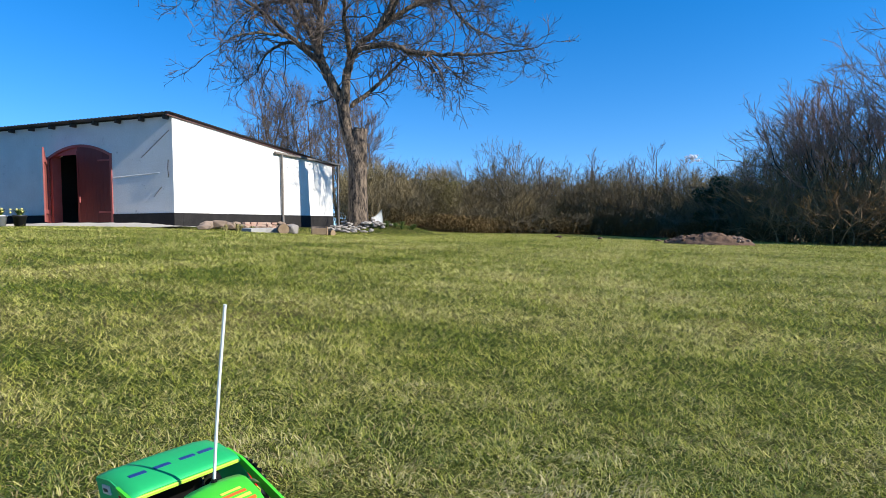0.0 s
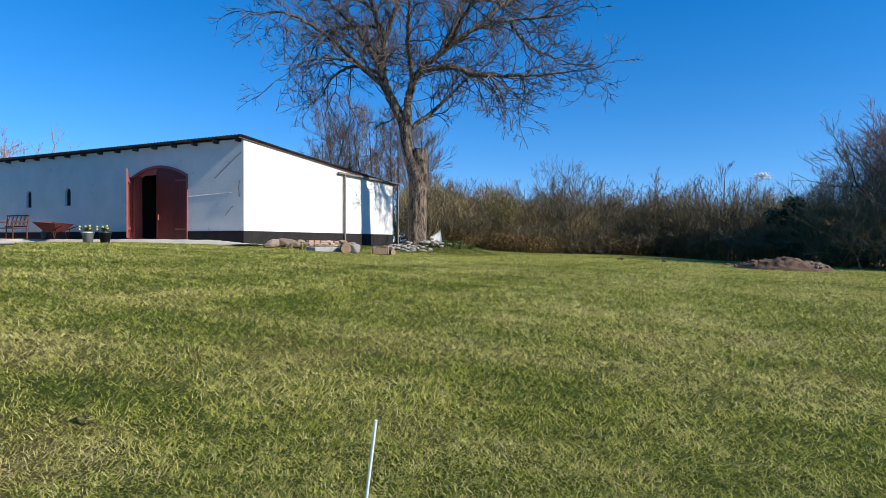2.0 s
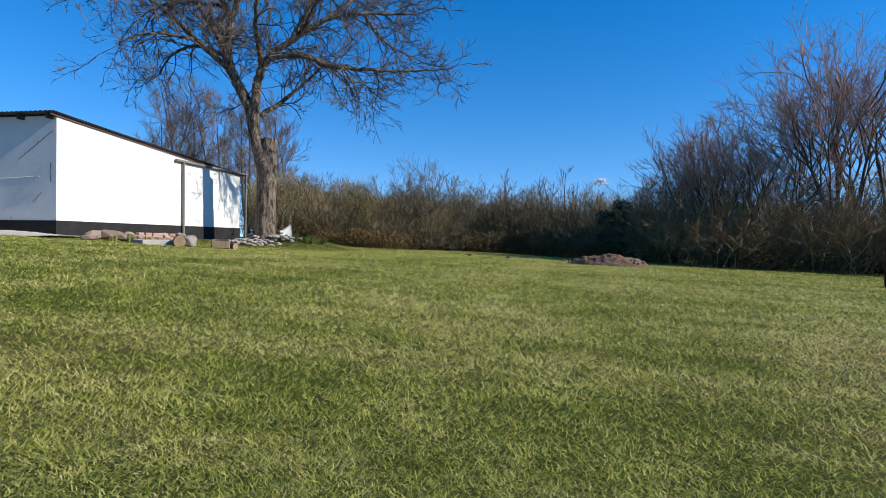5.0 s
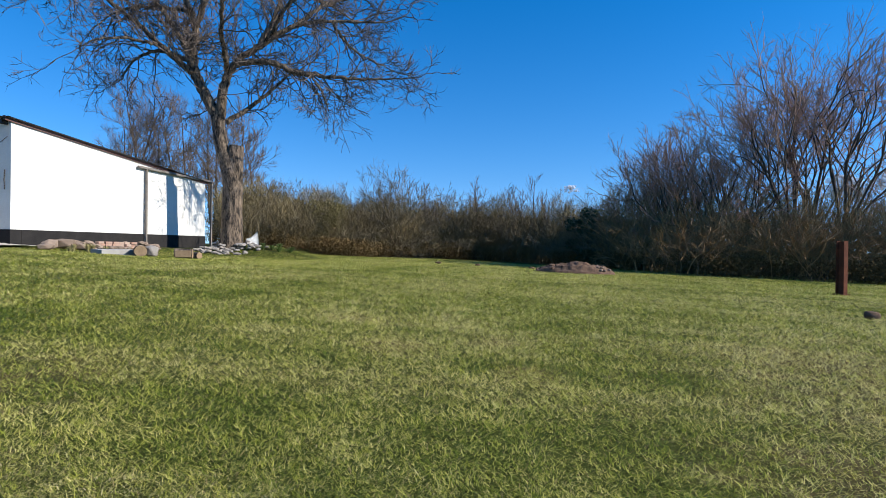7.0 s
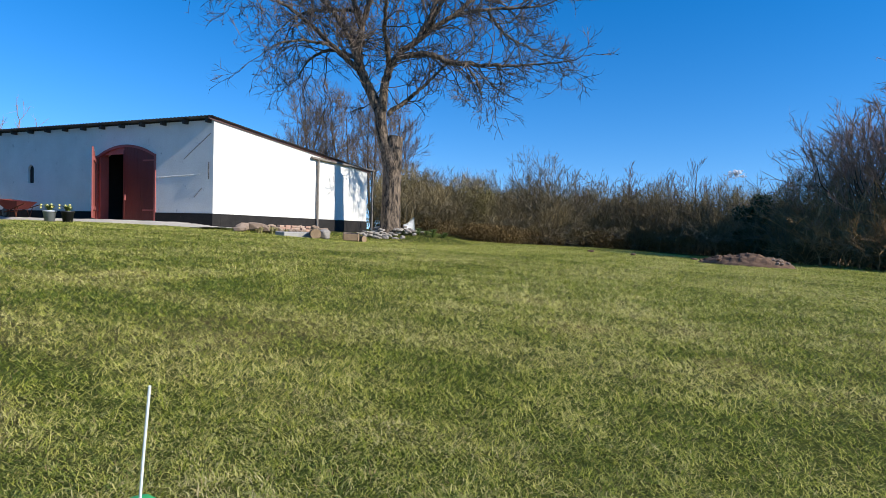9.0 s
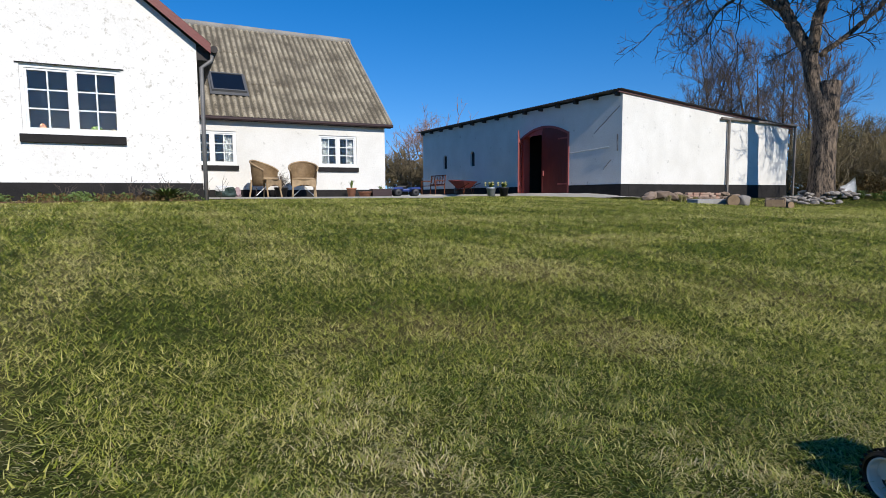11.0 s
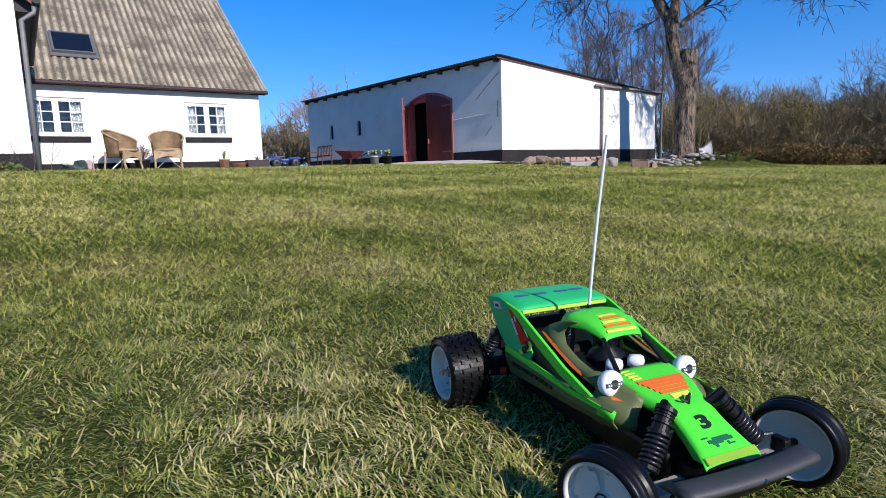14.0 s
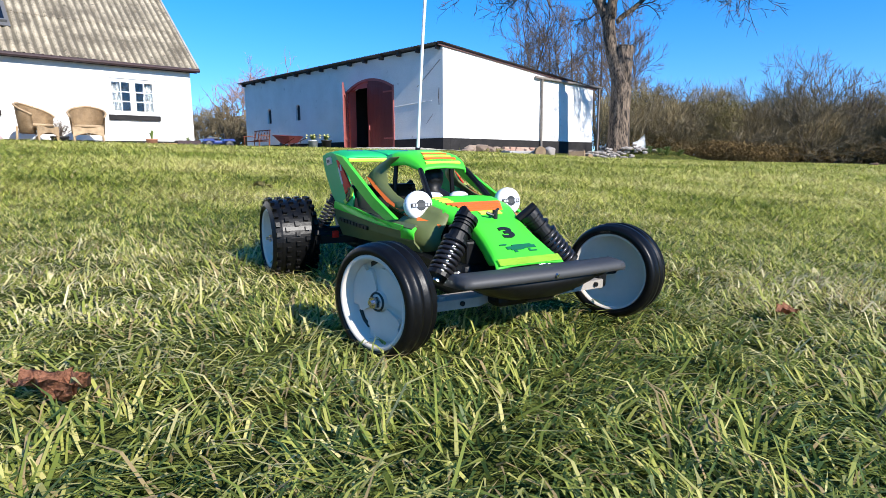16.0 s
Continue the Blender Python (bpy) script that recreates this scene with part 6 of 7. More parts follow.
# things on the sill inside the big window
for i, (a, mat, r, h) in enumerate(((-7.95, TERRA, 0.05, 0.13), (-7.82, SACK, 0.03, 0.06), (-7.55, SACK, 0.022, 0.15), (-7.2, LEAFY, 0.09, 0.12), (-6.95, WICKER, 0.05, 0.08))):
    bm = bmesh.new()
    lathe(bm, [(0, 0), (r * 0.8, 0), (r, h * 0.4), (r * 0.9, h * 0.8), (r * 0.5, h), (0, h)], 16)
    ob = part("sill_ornament", bm, mat, None, "", True)
    ob.matrix_world = HOUSE @ pose(a, GY + 0.26, 1.105)
    tagged(ob, "small ornament standing inside the window", "ornament", "ornaments on the sill")
ob = tagged(part("inner_sill", boxes((-8.1, -6.82, GY + 0.14, GY + 0.36, 1.07, 1.10)), PAINT), "white inner window sill", "sill", kind="structure")
ob.matrix_world = HOUSE

# weedy bed along the foot of the gable
cs = [(2.9 + st.uniform(-0.15, 0.3), -12.2 - 3.6 * st.random(), 0.03, 0.22, 0.10, 60) for _ in range(44)]
leaf_mass("weeds", LEAFY, [(x, y, lz(x, y) + 0.05, r, h, c * 2) for x, y, z, r, h, c in cs[:16]], 0.03, 19, "green weeds in the bed under the gable", "weeds")
leaf_mass("dead_weeds", BRAMBLE, [(x, y, lz(x, y) + 0.03, r, h, c * 2) for x, y, z, r, h, c in cs[16:]], 0.03, 20, "dead brown weeds in the bed under the gable", "weeds")
wt = thing("weed_clump", "fresh green clump of weeds at the gable corner", "plant", pose(3.05, -12.55, lz(3.05, -12.55)))
tuft(wt, 120, 0.55, 0.19, 0.0, LEAFY, 52, "leaves", 0.019)
ds = thing("weed_stalks", "dry brown weed stalks against the plinth", "plant", pose(2.75, -12.75, lz(2.75, -12.75)))
tb = Tubes(3)
for i in range(26):
    branch(tb, (rgs.normal(0, 0.25), rgs.normal(0, 0.7), 0), (rgs.normal(0, 0.2), rgs.normal(0, 0.2), 1), rgs.uniform(0.12, 0.34), 0.005, 1, rgs, kids=4, wild=0.3, steps=3, rmin=0.003)
v, q = tb.arrays()
tagged(fast("stalks", v, q, None, TWIG, ds), kind="stuff")
tagged(part("garden_bed", boxes((2.15, 3.25, -19.0, -12.1, -0.3, -0.015)), SOIL), "dark soil bed along the gable", "bed", kind="structure")

# ---- the radio-controlled buggy ----
def paint(name, c, rough=0.38, coat=0.25, spec=0.5):
    return material(name, c, tuple(v * 0.9 for v in c), rough, 20, 300, 0.02, coat=coat, spec=spec)


GREEN = paint("bright_green_shell", (0.07, 0.62, 0.035), 0.45, 0.1, 0.22)
TEAL = paint("teal_green_shell", (0.022, 0.44, 0.13), 0.5, 0.0, 0.2)
OLIVE = paint("dark_olive_shell", (0.115, 0.135, 0.05), 0.45, 0.0, 0.22)
LIME = paint("lime_trim", (0.45, 0.72, 0.06))
ORANGE = paint("orange_decal", (0.75, 0.15, 0.025), 0.5, 0.0, 0.2)
YELLOW = paint("yellow_decal", (0.78, 0.68, 0.08), 0.4, 0.2)
REDDECAL = paint("red_decal", (0.70, 0.022, 0.012), 0.5, 0.0, 0.15)
INK = paint("black_decal", (0.012, 0.014, 0.012), 0.4, 0.0)
INKGREEN = paint("dark_green_decal", (0.01, 0.12, 0.05), 0.4, 0.0)
LAMPWHITE = material("white_lamp_cover", (0.74, 0.75, 0.76), (0.66, 0.67, 0.68), 0.4, 20, 200, 0.05)
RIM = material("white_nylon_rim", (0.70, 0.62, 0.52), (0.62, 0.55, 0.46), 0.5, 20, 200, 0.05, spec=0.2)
TYRE = material("black_rubber_tyre", (0.0022, 0.0022, 0.0024), (0.005, 0.005, 0.005), 0.36, 40, 300, 0.15, spec=0.2)
SATIN = material("satin_black_nylon", (0.003, 0.003, 0.0032), (0.006, 0.006, 0.006), 0.45, 40, 300, 0.1, spec=0.25)
BUMPER = material("grey_black_bumper", (0.034, 0.034, 0.034), (0.045, 0.045, 0.045), 0.6, 40, 300, 0.1)
ALLOY = material("dull_alloy", (0.36, 0.32, 0.27), (0.25, 0.225, 0.19), 0.5, 40, 300, 0.1, spec=0.25)
STEEL = material("bright_steel", (0.6, 0.6, 0.62), (0.5, 0.5, 0.52), 0.25, 40, 300, 0.05, metal=1.0)
SPRINGSTEEL = material("black_spring_steel", (0.03, 0.028, 0.03), (0.05, 0.048, 0.05), 0.3, 40, 300, 0.02, metal=0.6)
CLEARTUBE = material("clear_plastic_tube", (0.75, 0.77, 0.75), (0.65, 0.67, 0.66), 0.3, 40, 300, 0.0)

CAR_AT = (12.199, -12.2819)
buggy = thing("toy_buggy", "bright green radio-controlled buggy with white wheels parked on the grass", "toy car", pose(CAR_AT[0], CAR_AT[1], lz(*CAR_AT) + 0.0016, 0.09, 1.08, -17.16))
TRACK, BASE = 0.197, 0.267


def loft(sections, thick=0.0014, smooth=0.25):
    """A thin shell through sections (x, [(y, z), ...]); each half section is mirrored."""
    bm = bmesh.new()
    rings = []
    for x, half in sections:
        pts = [(x, y, z) for y, z in half] + [(x, -y, z) for y, z in half[::-1] if y > 1e-6]
        rings.append([bm.verts.new(p) for p in pts])
    for a, b in zip(rings, rings[1:]):
        for i in range(len(a) - 1):
            bm.faces.new((a[i], b[i], b[i + 1], a[i + 1]))
    bmesh.ops.recalc_face_normals(bm, faces=bm.faces)
    bmesh.ops.solidify(bm, geom=list(bm.faces), thickness=thick)
    bmesh.ops.subdivide_edges(bm, edges=bm.edges[:], cuts=2, use_grid_fill=True, smooth=smooth)
    return bm


def skin(rows, side, thick=0.0012, cuts=0):
    """A thin sheet through rows of points (x, y, z) on one side of the car."""
    bm = bmesh.new()
    grid = [[bm.verts.new((x, side * y, z)) for x, y, z in row] for row in rows]
    for a, b in zip(grid, grid[1:]):
        for i in range(len(a) - 1):
            bm.faces.new((a[i], b[i], b[i + 1], a[i + 1]))
    bmesh.ops.recalc_face_normals(bm, faces=bm.faces)
    bmesh.ops.solidify(bm, geom=list(bm.faces), thickness=thick)
    if cuts:
        bmesh.ops.subdivide_edges(bm, edges=bm.edges[:], cuts=cuts, use_grid_fill=True, smooth=0.3)
    return bm


def fin_y(x, z):
    """How far out the tall side fins stand: widest at the belt, leaning in towards the top."""
    return 0.0600 - 0.0035 * max(0.0, (x + 0.10) / 0.05) - 0.055 * max(0.0, z - 0.074)


def fin_plate(outline, side, out=0.0, thick=0.0013):
    """A flat-cut piece of the fin, with an outline in x and z, standing out from it a little."""
    bm = bmesh.new()
    a = [bm.verts.new((x, side * (fin_y(x, z) + out), z)) for x, z in outline]
    b = [bm.verts.new((x, side * (fin_y(x, z) + out - thick), z)) for x, z in outline]
    k = len(outline)
    bm.faces.new(a)
    bm.faces.new(b[::-1])
    for i in range(k):
        bm.faces.new((a[(i + 1) % k], a[i], b[i], b[(i + 1) % k]))
    bmesh.ops.recalc_face_normals(bm, faces=bm.faces)
    return bm


# chassis tub, floor, gearbox and motor
bm = bmesh.new()
box(bm, -0.235, -0.010, -0.034, 0.034, 0.024, 0.052, bevel=0.005)
box(bm, -0.03, 0.018, -0.024, 0.024, 0.026, 0.046, bevel=0.004)
part("chassis", bm, SATIN, buggy, "black plastic chassis tub")
bm = bmesh.new()
box(bm, -0.300, -0.230, -0.028, 0.028, 0.024, 0.066, bevel=0.006)
cyl(bm, (-BASE, -0.085, 0.0415), (-BASE, 0.085, 0.0415), 0.009, 0.009, 12)
part("gearbox", bm, SATIN, buggy)
bm = bmesh.new()
cyl(bm, (-0.300, -0.03, 0.055), (-0.300, 0.036, 0.055), 0.018, 0.018, 20)
part("motor", bm, ALLOY, buggy)
bm = bmesh.new()
box(bm, -0.2335, -0.2300, -0.060, -0.053, 0.043, 0.050, bevel=0.001)
part("plug", bm, REDDECAL, buggy, "small red plug at the tail")
# hood and nose: flat in front of the windscreen, then falling to the nose
HOOD = ((-0.080, 0.0945, 0.0305), (-0.064, 0.0918, 0.0320), (-0.048, 0.0890, 0.0305), (-0.035, 0.0856, 0.0250), (-0.021, 0.0808, 0.0212), (-0.005, 0.0722, 0.0218), (0.008, 0.0652, 0.0240), (0.018, 0.0595, 0.0262), (0.0225, 0.0560, 0.0268))


def on_hood(x):
    return float(np.interp(x, [h[0] for h in HOOD], [h[1] for h in HOOD]))


part("hood", loft([(x, [(w + 0.0012, z - (0.011 if x < 0.015 else 0.003)), (w + 0.0008, z - 0.0040 if x < 0.015 else z - 0.0022), (w - 0.0015, z - 0.0012), (w * 0.55, z - 0.0002), (0.0, z)]) for x, z, w in HOOD]), GREEN, buggy, "glossy bright green hood", True)
bm = bmesh.new()
(xa, za, wa), (xb, zb, wb) = HOOD[-2:]
bm.faces.new([bm.verts.new((x, y, z + 0.0006)) for x, y, z in ((xa, 0.001 - wa, za), (xb + 0.0005, 0.001 - wb, zb), (xb + 0.0005, wb - 0.001, zb), (xa, wa - 0.001, za))])
bmesh.ops.solidify(bm, geom=list(bm.faces), thickness=0.0006)
part("nose_edge", bm, LIME, buggy, "yellow-green strip along the nose edge")
for side in (1, -1):
    # cheek under the lamp, between hood and skirt
    part("cheek", skin([
        [(-0.082, 0.0335, 0.0925), (-0.080, 0.0440, 0.0830), (-0.078, 0.0545, 0.0770), (-0.078, 0.0530, 0.0560)],
        [(-0.060, 0.0330, 0.0890), (-0.058, 0.0410, 0.0800), (-0.056, 0.0510, 0.0745), (-0.056, 0.0490, 0.0560)],
        [(-0.042, 0.0290, 0.0840), (-0.041, 0.0330, 0.0760), (-0.040, 0.0370, 0.0690), (-0.040, 0.0370, 0.0580)],
    ], side, cuts=1), OLIVE, buggy, "dark olive cheek panel", True)
    part("decal_stripe", skin([[(-0.080, 0.0465, 0.0835), (-0.080, 0.0490, 0.0820)], [(-0.060, 0.0435, 0.0805), (-0.060, 0.0465, 0.0785)], [(-0.043, 0.0350, 0.0765), (-0.043, 0.0365, 0.0745)]], side, 0.0008), ORANGE, buggy)
    part("decal_bar", skin([[(-0.074, 0.0560, 0.0720), (-0.074, 0.0560, 0.0700)], [(-0.058, 0.0518, 0.0705), (-0.058, 0.0516, 0.0685)], [(-0.046, 0.0425, 0.0675), (-0.046, 0.0425, 0.0655)]], side, 0.0008), INK, buggy)
    part("skirt_corner", skin([
        [(-0.066, 0.0550, 0.0762), (-0.064, 0.0585, 0.0730), (-0.066, 0.0575, 0.0655)],
        [(-0.046, 0.0540, 0.0755), (-0.044, 0.0575, 0.0725), (-0.048, 0.0560, 0.0660)],
    ], side), GREEN, buggy, "bright green corner of the skirt", True)
    # lower side panel, folded at the belt and tucked in below
    xs_ = (-0.048, -0.075, -0.110, -0.150, -0.190, -0.222)
    part("side_skirt", skin([[(x, fin_y(x, 0.0745) - 0.004, 0.0770), (x, fin_y(x, 0.0745), 0.0745), (x, fin_y(x, 0.07) - 0.0015, 0.064), (x, fin_y(x, 0.07) - 0.008, 0.0560 - 0.055 * max(0.0, -0.06 - x))] for x in xs_], side), OLIVE, buggy, "dark olive lower side panel")
    part("belt_strip", fin_plate([(-0.060, 0.0755), (-0.105, 0.0765), (-0.160, 0.0805), (-0.2165, 0.0815), (-0.2185, 0.0748), (-0.160, 0.0735), (-0.100, 0.0715), (-0.064, 0.0715)], side, 0.0016), GREEN, buggy, "bright green belt moulding")
    for k_ in range(9):
        x = -0.205 + 0.0085 * k_
        part("decal_bar", fin_plate([(x, 0.0668), (x + 0.0062, 0.0666), (x + 0.0062, 0.0634), (x, 0.0636)], side, 0.0008, 0.0020), INK, buggy)
    # the tall fin at the tail, its diagonal brace and the dark window under the brace
    part("rear_fin", fin_plate([(-0.266, 0.1250), (-0.238, 0.1290), (-0.206, 0.1250), (-0.180, 0.1030), (-0.166, 0.0885), (-0.168, 0.0800), (-0.2175, 0.0800), (-0.234, 0.0900), (-0.256, 0.1100)], side), TEAL, buggy, "teal green tail fin with decals")
    part("diagonal_brace", fin_plate([(-0.222, 0.1275), (-0.196, 0.1245), (-0.150, 0.1070), (-0.112, 0.0925), (-0.072, 0.0790), (-0.088, 0.0765), (-0.118, 0.0840), (-0.158, 0.0985), (-0.190, 0.1130)], side, 0.0014, 0.0030), GREEN, buggy, "bright green diagonal brace")
    part("dark_window", fin_plate([(-0.170, 0.0935), (-0.158, 0.0975), (-0.118, 0.0835), (-0.096, 0.0770), (-0.110, 0.0765), (-0.165, 0.0800)], side, -0.0040), INK, buggy, "dark recess under the brace")
    part("decal_bar", fin_plate([(-0.156, 0.0935), (-0.153, 0.0950), (-0.116, 0.0808), (-0.121, 0.0806)], side, -0.0030, 0.0008), REDDECAL, buggy)
    part("lime_flash", fin_plate([(-0.173, 0.0985), (-0.167, 0.0965), (-0.168, 0.0900), (-0.186, 0.0810), (-0.191, 0.0840), (-0.176, 0.0905)], side, 0.0012), LIME, buggy, "yellow-green flash on the fin")
    part("decal", fin_plate([(-0.216, 0.1215), (-0.206, 0.1205), (-0.172, 0.0985), (-0.186, 0.0905)], side, 0.0012), REDDECAL, buggy, "red side decal")
    part("decal_bar", fin_plate([(-0.2085, 0.1135), (-0.2065, 0.1145), (-0.1925, 0.0995), (-0.1955, 0.0990)], side, 0.0018), RIM, buggy)
    part("decal_mark", fin_plate([(-0.2030, 0.1170), (-0.2010, 0.1175), (-0.1975, 0.1120), (-0.2000, 0.1115)], side, 0.0018), RIM, buggy)
    part("decal", fin_plate([(-0.250, 0.1225), (-0.236, 0.1245), (-0.231, 0.1175), (-0.246, 0.1155)], side, 0.0012), RIM, buggy)
    part("decal_mark", fin_plate([(-0.2455, 0.1205), (-0.2385, 0.1215), (-0.2365, 0.1190), (-0.2435, 0.1180)], side, 0.0018), INK, buggy)
    # the cabin's side behind the door opening, curving down from the roof
    part("cockpit_edge", skin([
        [(-0.128, 0.0310, 0.1255), (-0.134, 0.0300, 0.1230)],
        [(-0.152, 0.0345, 0.1215), (-0.143, 0.0330, 0.1185)],
        [(-0.168, 0.0385, 0.1140), (-0.147, 0.0350, 0.1110)],
        [(-0.176, 0.0420, 0.1060), (-0.141, 0.0365, 0.1020)],
        [(-0.150, 0.0445, 0.0975), (-0.116, 0.0375, 0.0935)],
        [(-0.118, 0.0465, 0.0880), (-0.094, 0.0375, 0.0900)],
        [(-0.084, 0.0460, 0.0810), (-0.076, 0.0330, 0.0925)],
    ], side, cuts=1), OLIVE, buggy, "olive cabin side with orange stripes", True)
    part("decal_stripe", skin([
        [(-0.1750, 0.0430, 0.1065), (-0.1670, 0.0417, 0.1058)],
        [(-0.1500, 0.0455, 0.0980), (-0.1420, 0.0440, 0.0975)],
        [(-0.1180, 0.0475, 0.0886), (-0.1110, 0.0455, 0.0890)],
        [(-0.0900, 0.0470, 0.0828), (-0.0860, 0.0450, 0.0840)],
    ], side, 0.0008), ORANGE, buggy)
    # pillars
    bm = bmesh.new()
    tube(bm, [(-0.0755, side * 0.0275, 0.0930), (-0.091, side * 0.0245, 0.1050), (-0.1050, side * 0.0215, 0.1150)], 0.0024, 8)
    part("front_pillar", bm, SATIN, buggy)
    bm = bmesh.new()
    tube(bm, [(-0.142, side * 0.030, 0.086), (-0.142, side * 0.027, 0.123)], 0.0022, 8)
    part("roll_bar", bm, SATIN, buggy)
    # round lamp pods
    lamp = new("headlight")
    lamp.parent = buggy
    lamp["label"] = "round white lamp pod"
    lamp.matrix_local = Matrix.Translation((-0.0683, side * 0.0414, 0.0892)) @ Matrix.Rotation(radians(82), 4, "Y")
    bm = bmesh.new()
    lathe(bm, [(0.0, -0.010), (0.007, -0.009), (0.0108, -0.004), (0.0114, 0.0), (0.0110, 0.0026), (0.0096, 0.0040), (0.005, 0.0052), (0.0, 0.0055)], 32)
    part("lens", bm, LAMPWHITE, lamp, "", True)
    part("mark", boxes((-0.0016, 0.0016, -0.0082, 0.0082, 0.0040, 0.0056)), BUMPER, lamp)
    for k_ in range(4):
        y = (-0.0062, -0.0040, 0.0040, 0.0062)[k_]
        part("mark", boxes((-0.0009, 0.0009, y - 0.0007, y + 0.0007, 0.0050, 0.0060)), LAMPWHITE, lamp)
    bm = bmesh.new()
    bmesh.ops.create_circle(bm, cap_ends=True, segments=16, radius=0.0042)
    bmesh.ops.solidify(bm, geom=list(bm.faces), thickness=-0.0004)
    bmesh.ops.transform(bm, matrix=Matrix.Translation((0, 0, 0.0050)), verts=bm.verts)
    part("mark", bm, INK, lamp)
    bm = bmesh.new()
    tube(bm, [(0.008, 0, -0.004), (0.014, -side * 0.004, -0.008)], 0.003, 8)
    part("bracket", bm, SATIN, lamp)
# roof panel
part("roof", loft([
    (-0.1010, [(0.0205, 0.1120), (0.0195, 0.1150), (0.010, 0.1165), (0.0, 0.1170)]),
    (-0.1080, [(0.0232, 0.1150), (0.0215, 0.1205), (0.011, 0.1225), (0.0, 0.1230)]),
    (-0.1250, [(0.0275, 0.1190), (0.0240, 0.1262), (0.012, 0.1285), (0.0, 0.1290)]),
    (-0.1560, [(0.0330, 0.1180), (0.0280, 0.1270), (0.014, 0.1292), (0.0, 0.1298)]),
]), GREEN, buggy, "glossy green roof panel", True)
for i in range(5):
    x = -0.1055 - 0.0056 * i
    z = float(np.interp(-x, [0.1010, 0.1080, 0.1250, 0.1560], [0.1170, 0.1230, 0.1290, 0.1298]))
    w_ = 0.0165 - 0.0016 * i
    m = Matrix.Translation((x, 0, z + 0.0001)) @ Matrix.Rotation(radians(30 - 6 * i), 4, "Y")
    bm = bmesh.new()
    box(bm, -0.0016, 0.0016, -w_, w_, -0.0012, 0.0004, m=m)
    part("decal_stripe", bm, ORANGE if i % 2 else YELLOW, buggy)
# the wing that joins the two fins
part("rear_wing", loft([
    (-0.196, [(0.0562, 0.1195), (0.0545, 0.1238), (0.020, 0.1248), (0.0, 0.1250)]),
    (-0.214, [(0.0570, 0.1215), (0.0550, 0.1278), (0.020, 0.1295), (0.0, 0.1298)]),
    (-0.240, [(0.0570, 0.1225), (0.0550, 0.1292), (0.020, 0.1312), (0.0, 0.1315)]),
    (-0.268, [(0.0565, 0.1210), (0.0545, 0.1252), (0.020, 0.1268), (0.0, 0.1270)]),
]), TEAL, buggy, "teal rear wing across the fins", True)
bm = bmesh.new()
box(bm, -0.1975, -0.1945, -0.0530, 0.0530, 0.1198, 0.1236, bevel=0.0008)
part("wing_lip", bm, LIME, buggy, "yellow-green front lip of the wing")
for y in (-0.036, -0.012, 0.014, 0.034):
    bm = bmesh.new()
    box(bm, -0.2300, -0.2240, y - 0.008, y + 0.008, 0.1292, 0.1311)
    part("decal_bar", bm, BLUE, buggy)
# hood decals: orange bars, a yellow patch, yellow ticks, the number and a long-bodied mark
def hood_bar(x, y0, y1, half, mat, name):
    m = Matrix.Translation((x, 0, on_hood(x) + 0.0002)) @ Matrix.Rotation(math.atan2(on_hood(x - 0.004) - on_hood(x + 0.004), 0.008), 4, "Y")
    bm = bmesh.new()
    box(bm, -half, half, y0, y1, -0.0012, 0.0004, m=m)
    part(name, bm, mat, buggy)


for i in range(5):
    w_ = 0.0235 - 0.0022 * i
    hood_bar(-0.0560 + 0.0042 * i, -w_, w_ + 0.001, 0.0017, ORANGE, "decal_stripe")
hood_bar(-0.0330, -0.0080, 0.0110, 0.0026, YELLOW, "decal_stripe")
for i in range(4):
    hood_bar(-0.0745 + 0.0042 * i, -0.0265 + 0.0008 * i, -0.0145, 0.0009, YELLOW, "decal_bar")
txt = bpy.data.curves.new("number", "FONT")
txt.body, txt.size, txt.extrude, txt.align_x, txt.align_y, txt.offset = "3", 0.0215, 0.0005, "CENTER", "CENTER", 0.0009
tmp = new("number_curve", txt)
bpy.context.view_layer.update()
flat = bpy.data.meshes.new_from_object(tmp.evaluated_get(bpy.context.evaluated_depsgraph_get()))
bpy.data.objects.remove(tmp)
flat.materials.clear()
flat.materials.append(INK)
num = new("number_three", flat)
num.parent = buggy
num.matrix_local = Matrix.Translation((-0.0062, -0.001, on_hood(-0.0062) + 0.0002)) @ Matrix.Rotation(radians(29), 4, "Y") @ Matrix.Rotation(radians(90), 4, "Z") @ Matrix.Diagonal((1.1, 0.75, 1, 1))
for side in (1, -1):
    mark = new("number_three", flat)
    mark.parent = buggy
    turn = Matrix(((-side, 0, 0, 0), (0, 0, side, 0), (0, 1, 0, 0), (0, 0, 0, 1)))
    mark.matrix_local = Matrix.Translation((-0.1775, side * (fin_y(-0.1775, 0.090) + 0.0014), 0.0895)) @ turn @ Matrix.Rotation(radians(-38), 4, "Z") @ Matrix.Scale(0.85, 4)
for x, y0, y1, half in ((0.0085, -0.0115, 0.0125, 0.0014), (0.0070, -0.0060, 0.0100, 0.0012), (0.0100, -0.0085, 0.0020, 0.0009), (0.0120, -0.0070, -0.0045, 0.0010), (0.0118, 0.0050, 0.0068, 0.0014), (0.0052, -0.0150, -0.0095, 0.0005), (0.0125, 0.0068, 0.0115, 0.0005)):
    hood_bar(x, y0, y1, half, INKGREEN, "decal_mark")
bm = bmesh.new()
cyl(bm, (-0.024, 0, on_hood(-0.024) - 0.002), (-0.024, 0, on_hood(-0.024) + 0.006), 0.0020, 0.0020, 10)
